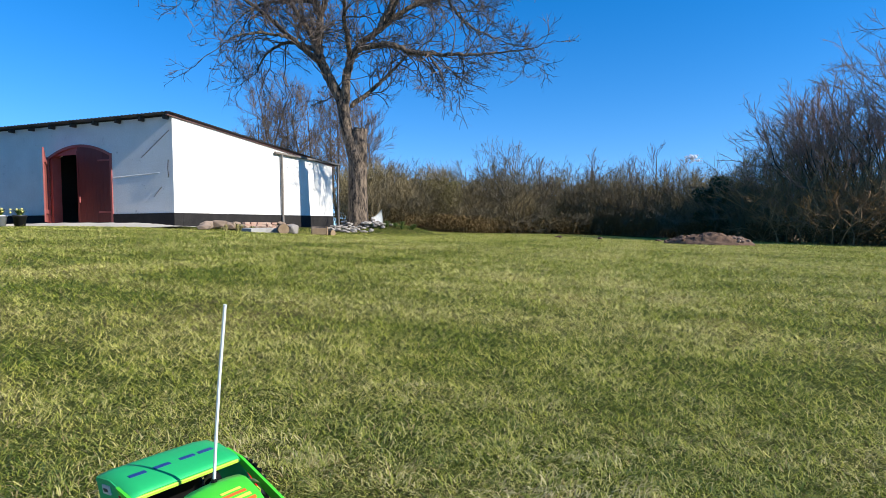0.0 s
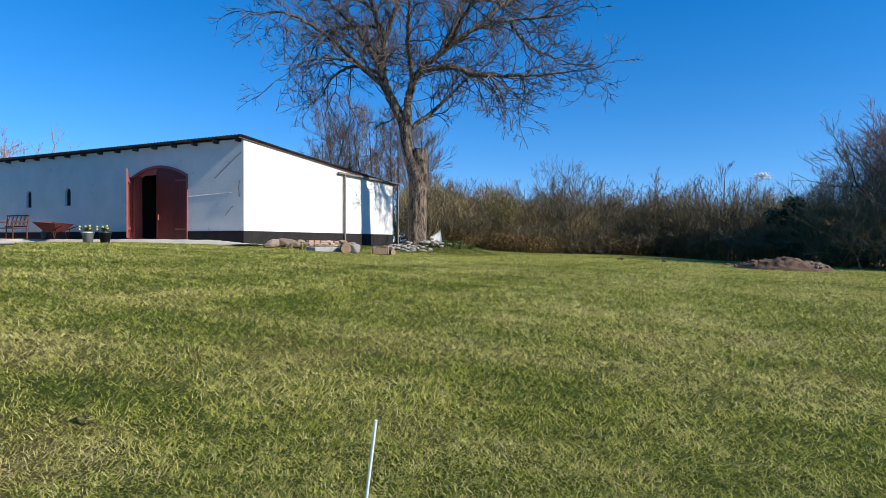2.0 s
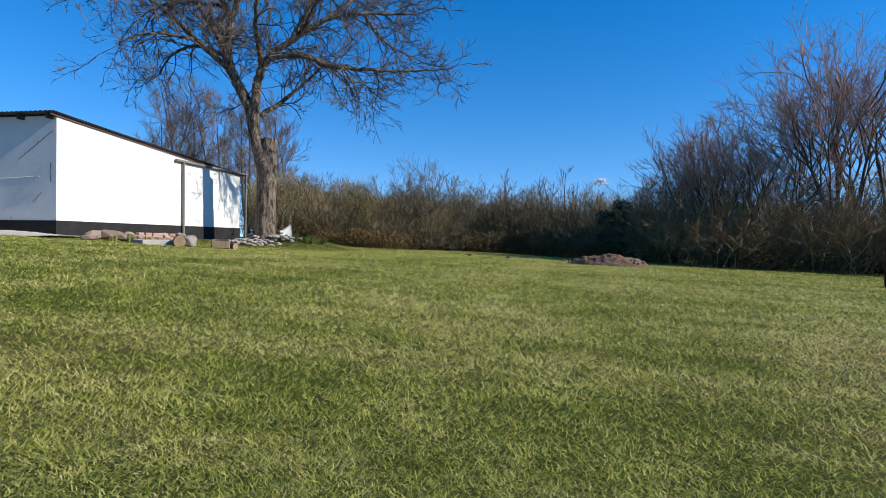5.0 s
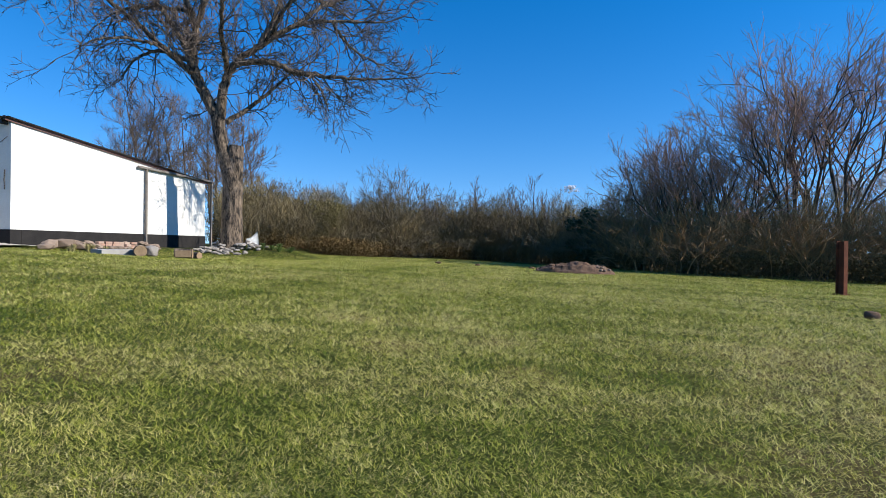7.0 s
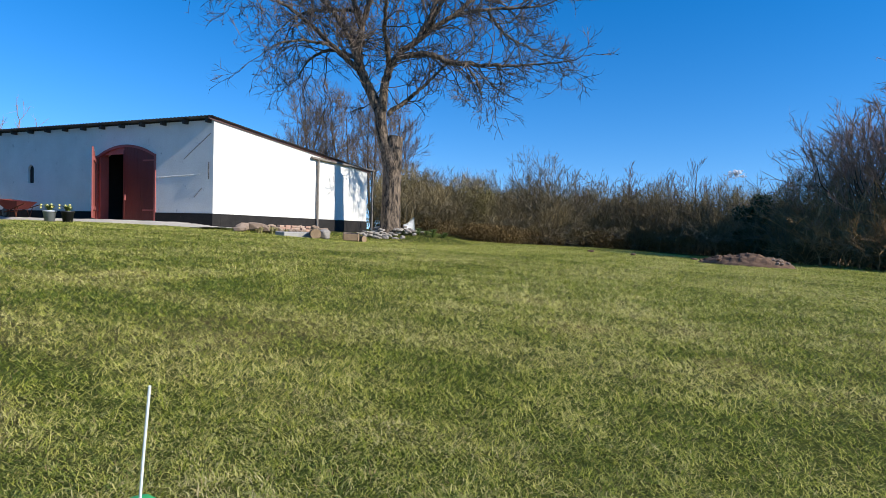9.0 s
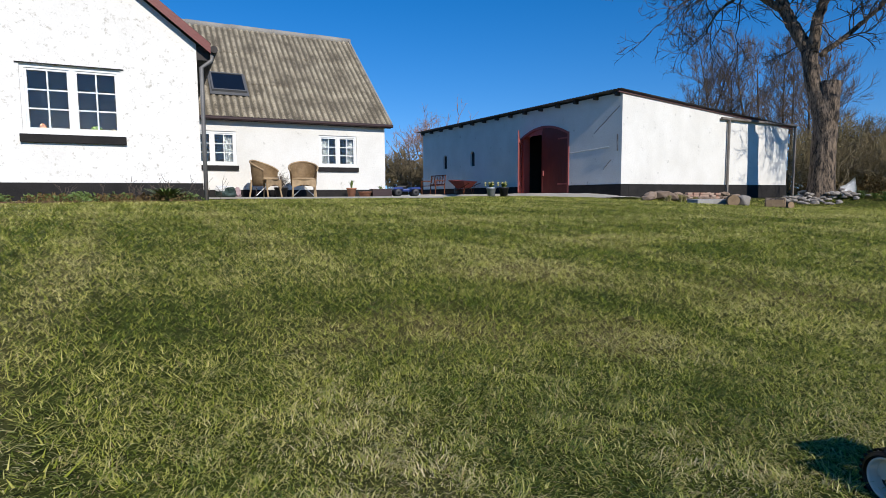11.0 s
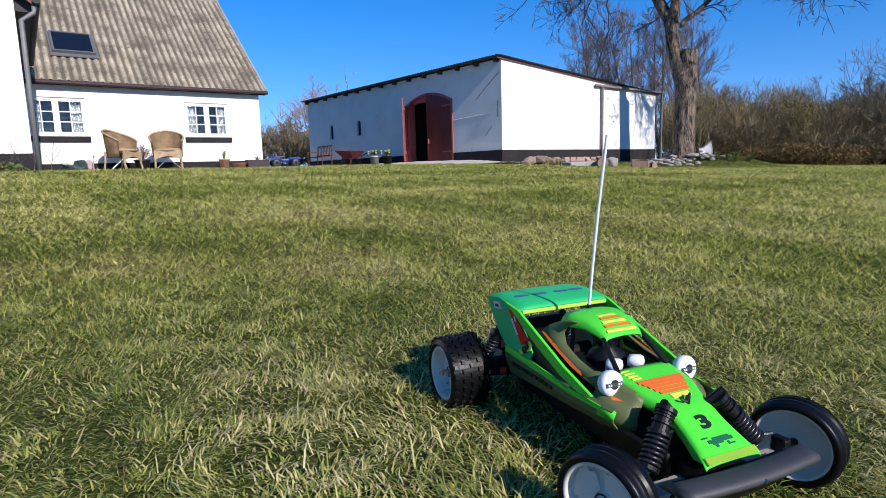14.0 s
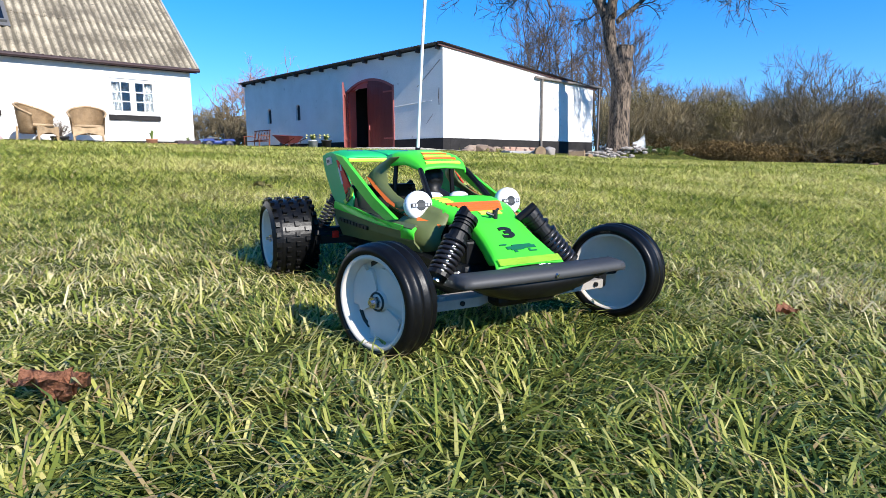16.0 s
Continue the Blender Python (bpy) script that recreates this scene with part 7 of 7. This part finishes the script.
tube(bm, [(-0.024, -0.0075, on_hood(-0.024) + 0.0045), (-0.022, -0.003, on_hood(-0.024) + 0.0025), (-0.024, 0, on_hood(-0.024) + 0.0045), (-0.026, 0.004, on_hood(-0.024) + 0.0065)], 0.0011, 6)
part("body_clip", bm, INK, buggy)
# cockpit with a plain bust
bm = bmesh.new()
box(bm, -0.150, -0.084, -0.034, 0.034, 0.05, 0.0845, bevel=0.004)
part("cockpit", bm, SATIN, buggy)
bm = bmesh.new()
lathe(bm, [(0.0, 0.082), (0.020, 0.084), (0.017, 0.093), (0.008, 0.098), (0.0100, 0.104), (0.0102, 0.111), (0.0070, 0.1165), (0.0, 0.118)], 24, Matrix.Translation((-0.126, 0, 0)))
part("driver_figure", bm, SATIN, buggy, "plain dark bust in the cockpit", True)
for side in (1, -1):
    bm = bmesh.new()
    rock(bm, -0.100, side * 0.0125, 0.0900, 0.008, 0.0085, 0.0065, random.Random(3), cuts=2)
    part("glove", bm, LAMPWHITE, buggy, "", True)
# front bumper: a wide bowed lip that rolls back underneath
bm = bmesh.new()
rows4 = []
for i in range(21):
    f = i / 10 - 1
    x, z = 0.0475 - 0.0050 * f * f, 0.0560 - 0.0010 * f * f
    deep = 0.0165 - 0.0125 * f * f
    rows4.append([bm.verts.new((x + dx_, 0.0647 * f, z + dz)) for dx_, dz in ((-0.016, 0.0008), (-0.0035, 0.0004), (0.0000, -0.0006), (0.0012, -0.0034), (0.0004, -0.0058), (-0.011, -0.0064 - deep * 0.22), (-0.028, -0.0066 - deep * 0.5))])
for a, b in zip(rows4, rows4[1:]):
    for i in range(7):
        bm.faces.new((a[i], a[(i + 1) % 7], b[(i + 1) % 7], b[i]))
bm.faces.new(rows4[0])
bm.faces.new(rows4[-1][::-1])
bmesh.ops.recalc_face_normals(bm, faces=bm.faces)
part("bumper", bm, BUMPER, buggy, "wide dark grey front bumper", True)
# the bumper's underside as its own piece, its shade put into black
bm = bmesh.new()
rows4 = []
for i in range(15):
    f = (i / 7 - 1) * 0.86
    x, z = 0.0475 - 0.0050 * f * f, 0.0560 - 0.0010 * f * f
    deep = 0.0175 * (1 - (f / 0.88) ** 2) + 0.001
    rows4.append([bm.verts.new((x + dx_, 0.0647 * f, z + dz)) for dx_, dz in ((-0.0020, -0.0058), (-0.0045, -0.0062 - deep * 0.35), (-0.0110, -0.0064 - deep * 0.75), (-0.0260, -0.0066 - deep), (-0.0260, -0.0058))])
for a, b in zip(rows4, rows4[1:]):
    for i in range(5):
        bm.faces.new((a[i], a[(i + 1) % 5], b[(i + 1) % 5], b[i]))
bm.faces.new(rows4[0])
bm.faces.new(rows4[-1][::-1])
bmesh.ops.recalc_face_normals(bm, faces=bm.faces)
part("bumper_scoop", bm, SATIN, buggy, "scooped underside of the bumper, blackened for its shade", True)
bm = bmesh.new()
box(bm, 0.010, 0.034, -0.012, 0.012, 0.032, 0.044, bevel=0.003)
part("bumper_mount", bm, SATIN, buggy)
bm = bmesh.new()
cyl(bm, (0.0470, 0.0, 0.0530), (0.0500, 0.0, 0.0528), 0.0014, 0.0012, 10)
part("bumper_screw", bm, STEEL, buggy)
# aerial
bm = bmesh.new()
tube(bm, [(-0.155, 0.0, 0.127), (-0.150, 0.0, 0.175), (-0.143, 0.0, 0.230), (-0.132, 0.0, 0.300)], 0.0015, 8)
aerial = part("aerial", bm, CLEARTUBE, buggy, "clear plastic aerial tube")
bm = bmesh.new()
cyl(bm, (-0.155, 0.0, 0.1285), (-0.1545, 0.0, 0.1335), 0.0030, 0.0022, 10)
part("aerial_socket", bm, SATIN, aerial)


def wheel(x, y, side, front):
    r, w = (0.0376, 0.0125) if front else (0.0415, 0.0235)
    wh = new("wheel")
    wh.parent = buggy
    wh.matrix_local = Matrix.Translation((x, y, r)) @ Matrix.Rotation(radians(20 if front else 0), 4, "Z") @ Matrix.Rotation(radians(-90 * side), 4, "X") @ Matrix.Rotation(radians(40), 4, "Z")
    bm = bmesh.new()
    ri = r * (0.80 if front else 0.72)
    if front:
        prof = [(ri, -w * 0.85), (r * 0.84, -w), (r * 0.93, -w * 0.95), (r * 0.980, -w * 0.72), (r * 0.945, -w * 0.58), (r * 0.990, -w * 0.40), (r * 0.995, -w * 0.2), (r * 0.945, -w * 0.1), (r * 0.945, w * 0.1), (r * 0.995, w * 0.2), (r * 0.990, w * 0.40), (r * 0.945, w * 0.58), (r * 0.980, w * 0.72), (r * 0.93, w * 0.95), (r * 0.84, w), (ri, w * 0.85)]
    else:
        prof = [(ri, -w * 0.86), (r * 0.80, -w), (r * 0.92, -w * 0.88), (r * 0.95, -w * 0.6), (r * 0.955, 0), (r * 0.95, w * 0.6), (r * 0.92, w * 0.88), (r * 0.80, w), (ri, w * 0.86)]
    lathe(bm, prof, 64)
    part("tyre", bm, TYRE, wh, "ribbed black tyre" if front else "knobbly black tyre", front)
    if not front:
        bm = bmesh.new()
        for k_ in range(26):
            for j in range(5):
                a = 2 * math.pi * (k_ + 0.5 * (j % 2)) / 26
                m = Matrix.Rotation(a, 4, "Z") @ Matrix.Translation((r * 0.955, 0, w * (-0.8 + 0.4 * j)))
                box(bm, -0.001, 0.0024, -0.0022, 0.0022, -0.0020, 0.0020, m=m)
        tagged(part("tread", bm, TYRE, wh), kind="stuff")
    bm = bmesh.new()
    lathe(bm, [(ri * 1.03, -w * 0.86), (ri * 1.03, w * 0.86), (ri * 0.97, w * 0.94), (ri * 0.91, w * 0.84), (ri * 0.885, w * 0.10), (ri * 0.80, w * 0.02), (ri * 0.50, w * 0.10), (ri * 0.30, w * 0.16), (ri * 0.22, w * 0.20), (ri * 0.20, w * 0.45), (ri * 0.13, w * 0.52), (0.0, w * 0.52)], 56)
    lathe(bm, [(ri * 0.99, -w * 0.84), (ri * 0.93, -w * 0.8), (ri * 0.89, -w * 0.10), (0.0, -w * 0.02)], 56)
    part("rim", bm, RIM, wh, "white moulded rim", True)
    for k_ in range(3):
        # three broad lobes of the dish; black plates between stand for shaded cut-outs
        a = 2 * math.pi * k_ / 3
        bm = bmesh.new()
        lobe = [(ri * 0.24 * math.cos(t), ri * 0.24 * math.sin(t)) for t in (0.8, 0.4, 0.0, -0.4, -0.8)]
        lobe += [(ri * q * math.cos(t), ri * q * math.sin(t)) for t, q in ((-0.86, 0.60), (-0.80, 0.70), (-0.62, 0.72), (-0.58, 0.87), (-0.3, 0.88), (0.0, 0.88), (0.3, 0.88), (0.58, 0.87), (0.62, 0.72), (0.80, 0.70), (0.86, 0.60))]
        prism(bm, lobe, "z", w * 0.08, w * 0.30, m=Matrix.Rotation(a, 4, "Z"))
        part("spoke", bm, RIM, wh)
        bm = bmesh.new()
        hole = [(ri * q * math.cos(t), ri * q * math.sin(t)) for t, q in ((-0.30, 0.76), (-0.26, 0.86), (0.0, 0.875), (0.26, 0.86), (0.30, 0.76), (0.0, 0.80))]
        prism(bm, hole, "z", w * 0.02, w * 0.095, m=Matrix.Rotation(a + math.pi / 3, 4, "Z"))
        part("slot_shade", bm, INK, wh)
    bm = bmesh.new()
    bmesh.ops.create_cone(bm, cap_ends=True, segments=6, radius1=ri * 0.13, radius2=ri * 0.13, depth=w * 0.35, matrix=Matrix.Translation((0, 0, w * 0.66)))
    cyl(bm, (0, 0, w * 0.6), (0, 0, w * 0.98), ri * 0.06, ri * 0.06, 10)
    part("wheel_nut", bm, STEEL, wh)
    bm = bmesh.new()
    tube(bm, [(ri * 0.19 * math.cos(t), ri * 0.19 * math.sin(t), w * 0.50) for t in (2 * math.pi * i / 20 for i in range(21))], ri * 0.025, 6)
    part("hub_ring", bm, INK, wh)


def shock(p0, p1, turns, r):
    s = new("shock_absorber")
    s.parent = buggy
    p0, p1 = Vector(p0), Vector(p1)
    d = p1 - p0
    q = d.to_track_quat("Z", "Y")
    m = Matrix.Translation(p0) @ q.to_matrix().to_4x4()
    steps = ((0.0, -0.04), (0.93, -0.04), (0.95, 0.03), (0.76, 0.03), (0.76, 0.06), (0.88, 0.06), (0.88, 0.078), (0.76, 0.078), (0.76, 0.11), (0.88, 0.11), (0.88, 0.128), (0.76, 0.128), (0.76, 0.20), (0.98, 0.20), (0.98, 0.235), (0.78, 0.235), (0.78, 0.36), (1.05, 0.36), (1.05, 0.40), (0.0, 0.40))
    bm = bmesh.new()
    lathe(bm, [(r * k_, d.length * z) for k_, z in steps], 20, m)
    part("damper_body", bm, SATIN, s)
    bm = bmesh.new()
    cyl(bm, p1 - d * 0.12, p1 - d * 0.06, r * 1.0, r * 1.0, 16)
    part("spring_seat", bm, SATIN, s)
    bm = bmesh.new()
    cyl(bm, p0 + d * 0.3, p1, r * 0.3, r * 0.3, 10)
    part("piston_rod", bm, STEEL, s)
    pts = []
    for i in range(turns * 12 + 1):
        a = 2 * math.pi * i / 12
        pts.append(p0 + d * (0.38 + 0.52 * i / (turns * 12)) + q @ Vector((r * 0.86 * math.cos(a), r * 0.86 * math.sin(a), 0)))
    bm = bmesh.new()
    tube(bm, pts, r * 0.17, 6)
    part("spring", bm, SPRINGSTEEL, s, "black coil spring", True)
    bm = bmesh.new()
    cyl(bm, p0 - d * 0.06 + q @ Vector((0, -r * 0.9, 0)), p0 - d * 0.06 + q @ Vector((0, r * 0.9, 0)), r * 0.35, r * 0.35, 10)
    part("mount_bolt", bm, SATIN, s)


for side in (1, -1):
    wheel(0.0, side * TRACK / 2, side, True)
    wheel(-BASE, side * (TRACK / 2 - 0.003), side, False)
    shock((-0.019, side * 0.0275, 0.0830), (-0.006, side * 0.0585, 0.0440), 7, 0.0090)
    shock((-0.262, side * 0.040, 0.090), (-0.272, side * 0.060, 0.048), 6, 0.0076)
    bm = bmesh.new()
    prism(bm, [(-0.008, side * 0.022), (0.003, side * 0.020), (0.010, side * 0.034), (0.009, side * 0.078), (-0.006, side * 0.078)], "z", 0.0275, 0.0340)
    cyl(bm, (0.0040, side * 0.060, 0.0335), (0.0040, side * 0.060, 0.0365), 0.0026, 0.0026, 10)
    part("front_arm", bm, ALLOY, buggy, "dull alloy suspension arm")
    for y in (0.047, 0.070):
        bm = bmesh.new()
        cyl(bm, (0.0078, side * y, 0.0310), (0.0108, side * y, 0.0310), 0.0018, 0.0018, 10)
        part("arm_screw", bm, SATIN, buggy)
    bm = bmesh.new()
    box(bm, -0.007, 0.007, side * 0.080 - 0.004, side * 0.080 + 0.004, 0.027, 0.046, bevel=0.002)
    cyl(bm, (0.0, side * 0.080, 0.0375), (0.0, side * 0.098, 0.0375), 0.003, 0.003, 10)
    part("hub_carrier", bm, SATIN, buggy)
    bm = bmesh.new()
    tube(bm, [(-0.020, side * 0.015, 0.046), (-0.010, side * 0.082, 0.044)], 0.0018, 8)
    part("steering_rod", bm, STEEL, buggy)
    bm = bmesh.new()
    prism(bm, [(-0.285, side * 0.024), (-0.245, side * 0.024), (-0.255, side * 0.078), (-0.277, side * 0.078)], "z", 0.034, 0.042)
    part("rear_arm", bm, SATIN, buggy)
bm = bmesh.new()
box(bm, -0.268, -0.256, -0.046, 0.046, 0.060, 0.094, bevel=0.002)
part("shock_tower", bm, SATIN, buggy)
bm = bmesh.new()
box(bm, -0.024, -0.014, -0.030, 0.030, 0.046, 0.068, bevel=0.002)
part("front_tower", bm, SATIN, buggy)

# ---- grass blades on the lawn, one uncountable mass ----
def grass_material(name, spec, rough, spread, red, blue, light, withered, clear):
    """Blades between dark green and straw, varied blade by blade, by tuft and over the lawn."""
    m = bpy.data.materials.new(name)
    m.use_nodes = True
    n, l = m.node_tree.nodes, m.node_tree.links
    b = n["Principled BSDF"]
    geo = n.new("ShaderNodeNewGeometry")
    co = n.new("ShaderNodeTexCoord")
    pt = n.new("ShaderNodeTexNoise")
    pt.inputs["Scale"].default_value, pt.inputs["Detail"].default_value = 2.0, 6
    l.new(co.outputs["Object"], pt.inputs["Vector"])
    add = n.new("ShaderNodeMath")
    add.operation = "MULTIPLY_ADD"
    l.new(pt.outputs[0], add.inputs[0])
    add.inputs[1].default_value = 1.5
    own = n.new("ShaderNodeMath")
    own.operation = "MULTIPLY"
    l.new(geo.outputs["Random Per Island"], own.inputs[0])
    own.inputs[1].default_value = spread
    l.new(own.outputs[0], add.inputs[2])
    cl = n.new("ShaderNodeTexNoise")
    cl.inputs["Scale"].default_value, cl.inputs["Detail"].default_value = 4.5, 3
    l.new(co.outputs["Object"], cl.inputs["Vector"])
    tuft_mix = n.new("ShaderNodeMath")
    tuft_mix.operation = "MULTIPLY_ADD"
    l.new(cl.outputs[0], tuft_mix.inputs[0])
    tuft_mix.inputs[1].default_value = 1.2
    l.new(add.outputs[0], tuft_mix.inputs[2])
    ramp = n.new("ShaderNodeValToRGB")
    half = n.new("ShaderNodeMath")
    half.operation = "MULTIPLY"
    half.inputs[1].default_value = 0.288
    l.new(tuft_mix.outputs[0], half.inputs[0])
    worn = n.new("ShaderNodeMath")
    worn.operation = "MULTIPLY_ADD"
    l.new(worn_patches(n, l, co), worn.inputs[0])
    worn.inputs[1].default_value = 0.18
    l.new(half.outputs[0], worn.inputs[2])
    band = n.new("ShaderNodeMapRange")
    l.new(lawn_bands(n, l, co), band.inputs["Value"])
    band.inputs["From Min"].default_value, band.inputs["From Max"].default_value = 0.35, 0.65
    band.inputs["To Min"].default_value, band.inputs["To Max"].default_value = 0.09, -0.09
    lush = n.new("ShaderNodeMath")
    lush.operation = "MULTIPLY_ADD"
    l.new(worn_patches(n, l, co, LUSH), lush.inputs[0])
    lush.inputs[1].default_value = -0.24
    l.new(worn.outputs[0], lush.inputs[2])
    total = n.new("ShaderNodeMath")
    l.new(lush.outputs[0], total.inputs[0])
    l.new(band.outputs[0], total.inputs[1])
    dry = n.new("ShaderNodeMath")
    dry.operation = "MULTIPLY_ADD"
    l.new(worn_patches(n, l, co, DRY), dry.inputs[0])
    dry.inputs[1].default_value = 0.20
    l.new(total.outputs[0], dry.inputs[2])
    # narrow paler and darker stripes across
    cross_stripe = n.new("ShaderNodeMapRange")
    l.new(lawn_bands(n, l, co, 4, (0.20, 2.6, 1.0)), cross_stripe.inputs["Value"])
    cross_stripe.inputs["From Min"].default_value, cross_stripe.inputs["From Max"].default_value = 0.36, 0.64
    cross_stripe.inputs["To Min"].default_value, cross_stripe.inputs["To Max"].default_value = -0.10, 0.10
    total = n.new("ShaderNodeMath")
    l.new(dry.outputs[0], total.inputs[0])
    l.new(cross_stripe.outputs[0], total.inputs[1])
    l.new(total.outputs[0], ramp.inputs[0])
    el = ramp.color_ramp.elements
    el[0].position, el[0].color = 0.35, (0.045, 0.08, 0.017, 1)
    el[1].position, el[1].color = 0.90, (0.46, 0.43, 0.225, 1)
    for pos, col in ((0.49, (0.132, 0.172, 0.027, 1)), (0.61, (0.235, 0.262, 0.050, 1)), (0.73, (0.345, 0.345, 0.118, 1))):
        e = el.new(pos)
        e.color = col
    for e in el:
        c = e.color
        e.color = (c[0] * light * red, c[1] * light, c[2] * light * blue, 1)
    # here and there a withered, brown blade
    odd = n.new("ShaderNodeMath")
    odd.operation = "MULTIPLY"
    l.new(geo.outputs["Random Per Island"], odd.inputs[0])
    odd.inputs[1].default_value = 37.0
    part_of = n.new("ShaderNodeMath")
    part_of.operation = "FRACT"
    l.new(odd.outputs[0], part_of.inputs[0])
    dead = n.new("ShaderNodeMath")
    dead.operation = "LESS_THAN"
    l.new(part_of.outputs[0], dead.inputs[0])
    dead.inputs[1].default_value = withered
    wm = n.new("ShaderNodeMix")
    wm.data_type = "RGBA"
    l.new(dead.outputs[0], wm.inputs["Factor"])
    l.new(ramp.outputs[0], wm.inputs["A"])
    wm.inputs["B"].default_value = (0.36, 0.27, 0.13, 1)
    l.new(wm.outputs["Result"], b.inputs["Base Color"])
    b.inputs["Roughness"].default_value = rough
    b.inputs["Specular IOR Level"].default_value = spec
    tr = n.new("ShaderNodeBsdfTranslucent")
    l.new(wm.outputs["Result"], tr.inputs["Color"])
    mx = n.new("ShaderNodeMixShader")
    mx.inputs[0].default_value = clear
    l.new(b.outputs[0], mx.inputs[1])
    l.new(tr.outputs[0], mx.inputs[2])
    l.new(mx.outputs[0], n["Material Output"].inputs["Surface"])
    return m


BLADE = grass_material("grass_blades", 0.10, 0.42, 1.7, 1.07, 0.70, 1.50, 0.05, 0.24)
NEARBLADE = grass_material("near_grass_blades", 0.14, 0.40, 1.5, 1.12, 1.22, 1.55, 0.08, 0.36)


def blades(name, r0, r1, count, tall, wide, seed, bent=True, y0=-40, y1=112):
    """Blades between two distances from the middle of the lawn's near end."""
    rg = np.random.default_rng(seed)
    if bent:
        r = np.sqrt(rg.random(count) * (r1 * r1 - r0 * r0) + r0 * r0)
    else:
        # thinner and coarser towards the far end of the lawn
        r = (r0 ** 0.3 + rg.random(count) * (r1 ** 0.3 - r0 ** 0.3)) ** (1 / 0.3)
    a = np.radians(np.where(r < 12, rg.uniform(y0, y1, count), rg.uniform(y0, 62 if y0 < 0 else y1, count)))
    x, y = 12.45 - r * np.sin(a), -12.72 + r * np.cos(a)
    # tufts: pull blades together
    cell = 0.05 if bent else 0.07
    pull = 0.22 if bent else 0.0
    x += pull * cell * np.sin(x / cell * 2.1 + 3 * np.sin(y / cell * 1.3))
    y += pull * cell * np.sin(y / cell * 1.9 + 3 * np.sin(x / cell * 1.1))
    fade = np.clip((1.6 - r) / 0.8, 0, 1) if bent else np.clip((r - 0.7) / 0.6, 0, 1)
    keep = (rg.random(count) < fade) & ~((x < 0.9) & (y > -1.25)) & ~((x < 2.6) & (y < -11.2)) & ~((x < -1.6) & (y < -4)) & (x < 34)
    x, y, r = x[keep], y[keep], r[keep]
    c = len(x)
    z = land(x, y) - (0.003 if bent else 0.001)
    patch = np.sin(x * 2.3 + np.sin(y * 3.1)) * np.sin(y * 2.7 + np.sin(x * 1.7))
    clump = np.sin(x * 17 + 2 * np.sin(y * 13)) * np.sin(y * 19 + 2 * np.sin(x * 11)) + 0.7 * np.sin(x * 37 + 2 * np.sin(y * 29)) * np.sin(y * 33 + 2 * np.sin(x * 31))
    long_ = tall * rg.lognormal(0, 0.3, c) * (1 + 0.12 * patch + 0.13 * clump)
    w = wide * rg.uniform(0.6, 1.3, c)
    if bent:
        long_ = long_ * np.interp(r, [0.32, 0.5, 0.8, 1.2], [1.0, 0.78, 0.62, 0.50])
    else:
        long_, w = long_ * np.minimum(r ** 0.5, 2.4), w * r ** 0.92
    # each small tuft leans its own way
    gx, gy = np.floor((x + 0.02 * np.sin(y * 41)) / cell / 0.9), np.floor((y + 0.02 * np.sin(x * 37)) / cell / 0.9)
    h = np.modf(np.abs(np.sin(gx * 12.9898 + gy * 78.233)) * 43758.5453)[0]
    way = h * 2 * np.pi + rg.normal(0, 0.95 if bent else 1.6, c)
    rise = 0.04 + (0.62 if bent else 0.60) * rg.random(c) ** 1.2 + (0.25 if bent else 0.1) * np.modf(h * 57.0)[0]
    t = way + np.pi / 2 + rg.normal(0, 0.5, c)
    dx, dy = np.cos(way), np.sin(way)
    base = np.stack([x, y, z + rg.random(c) ** 2 * 0.3 * long_], 1)
    side = np.stack([np.cos(t) * w / 2, np.sin(t) * w / 2, np.zeros(c)], 1)

    def step(length, up):
        return np.stack([dx * np.cos(up) * length, dy * np.cos(up) * length, np.sin(up) * length], 1)
    top1 = base + step(long_ * 0.55, rise + 0.25)
    top2 = top1 + step(long_ * 0.55, rise - 0.5) if bent else base + step(long_, rise + 0.08)
    if bent:
        v = np.stack([base - side, base + side, top1 + side * 0.8, top1 - side * 0.8, top2], 1).reshape(-1, 3)
        i = np.arange(c) * 5
        q, tr = np.stack([i, i + 1, i + 2, i + 3], 1), np.stack([i + 3, i + 2, i + 4], 1)
    else:
        v = np.stack([base - side, base + side, top2], 1).reshape(-1, 3)
        i = np.arange(c) * 3
        q, tr = None, np.stack([i, i + 1, i + 2], 1)
    tagged(fast(name, v, q, tr, NEARBLADE if bent else BLADE), "short mown grass blades, green mixed with straw", "grass", kind="stuff")


blades("grass_near", 0.10, 1.6, 330000, 0.024, 0.0017, 1, y0=-60, y1=135)
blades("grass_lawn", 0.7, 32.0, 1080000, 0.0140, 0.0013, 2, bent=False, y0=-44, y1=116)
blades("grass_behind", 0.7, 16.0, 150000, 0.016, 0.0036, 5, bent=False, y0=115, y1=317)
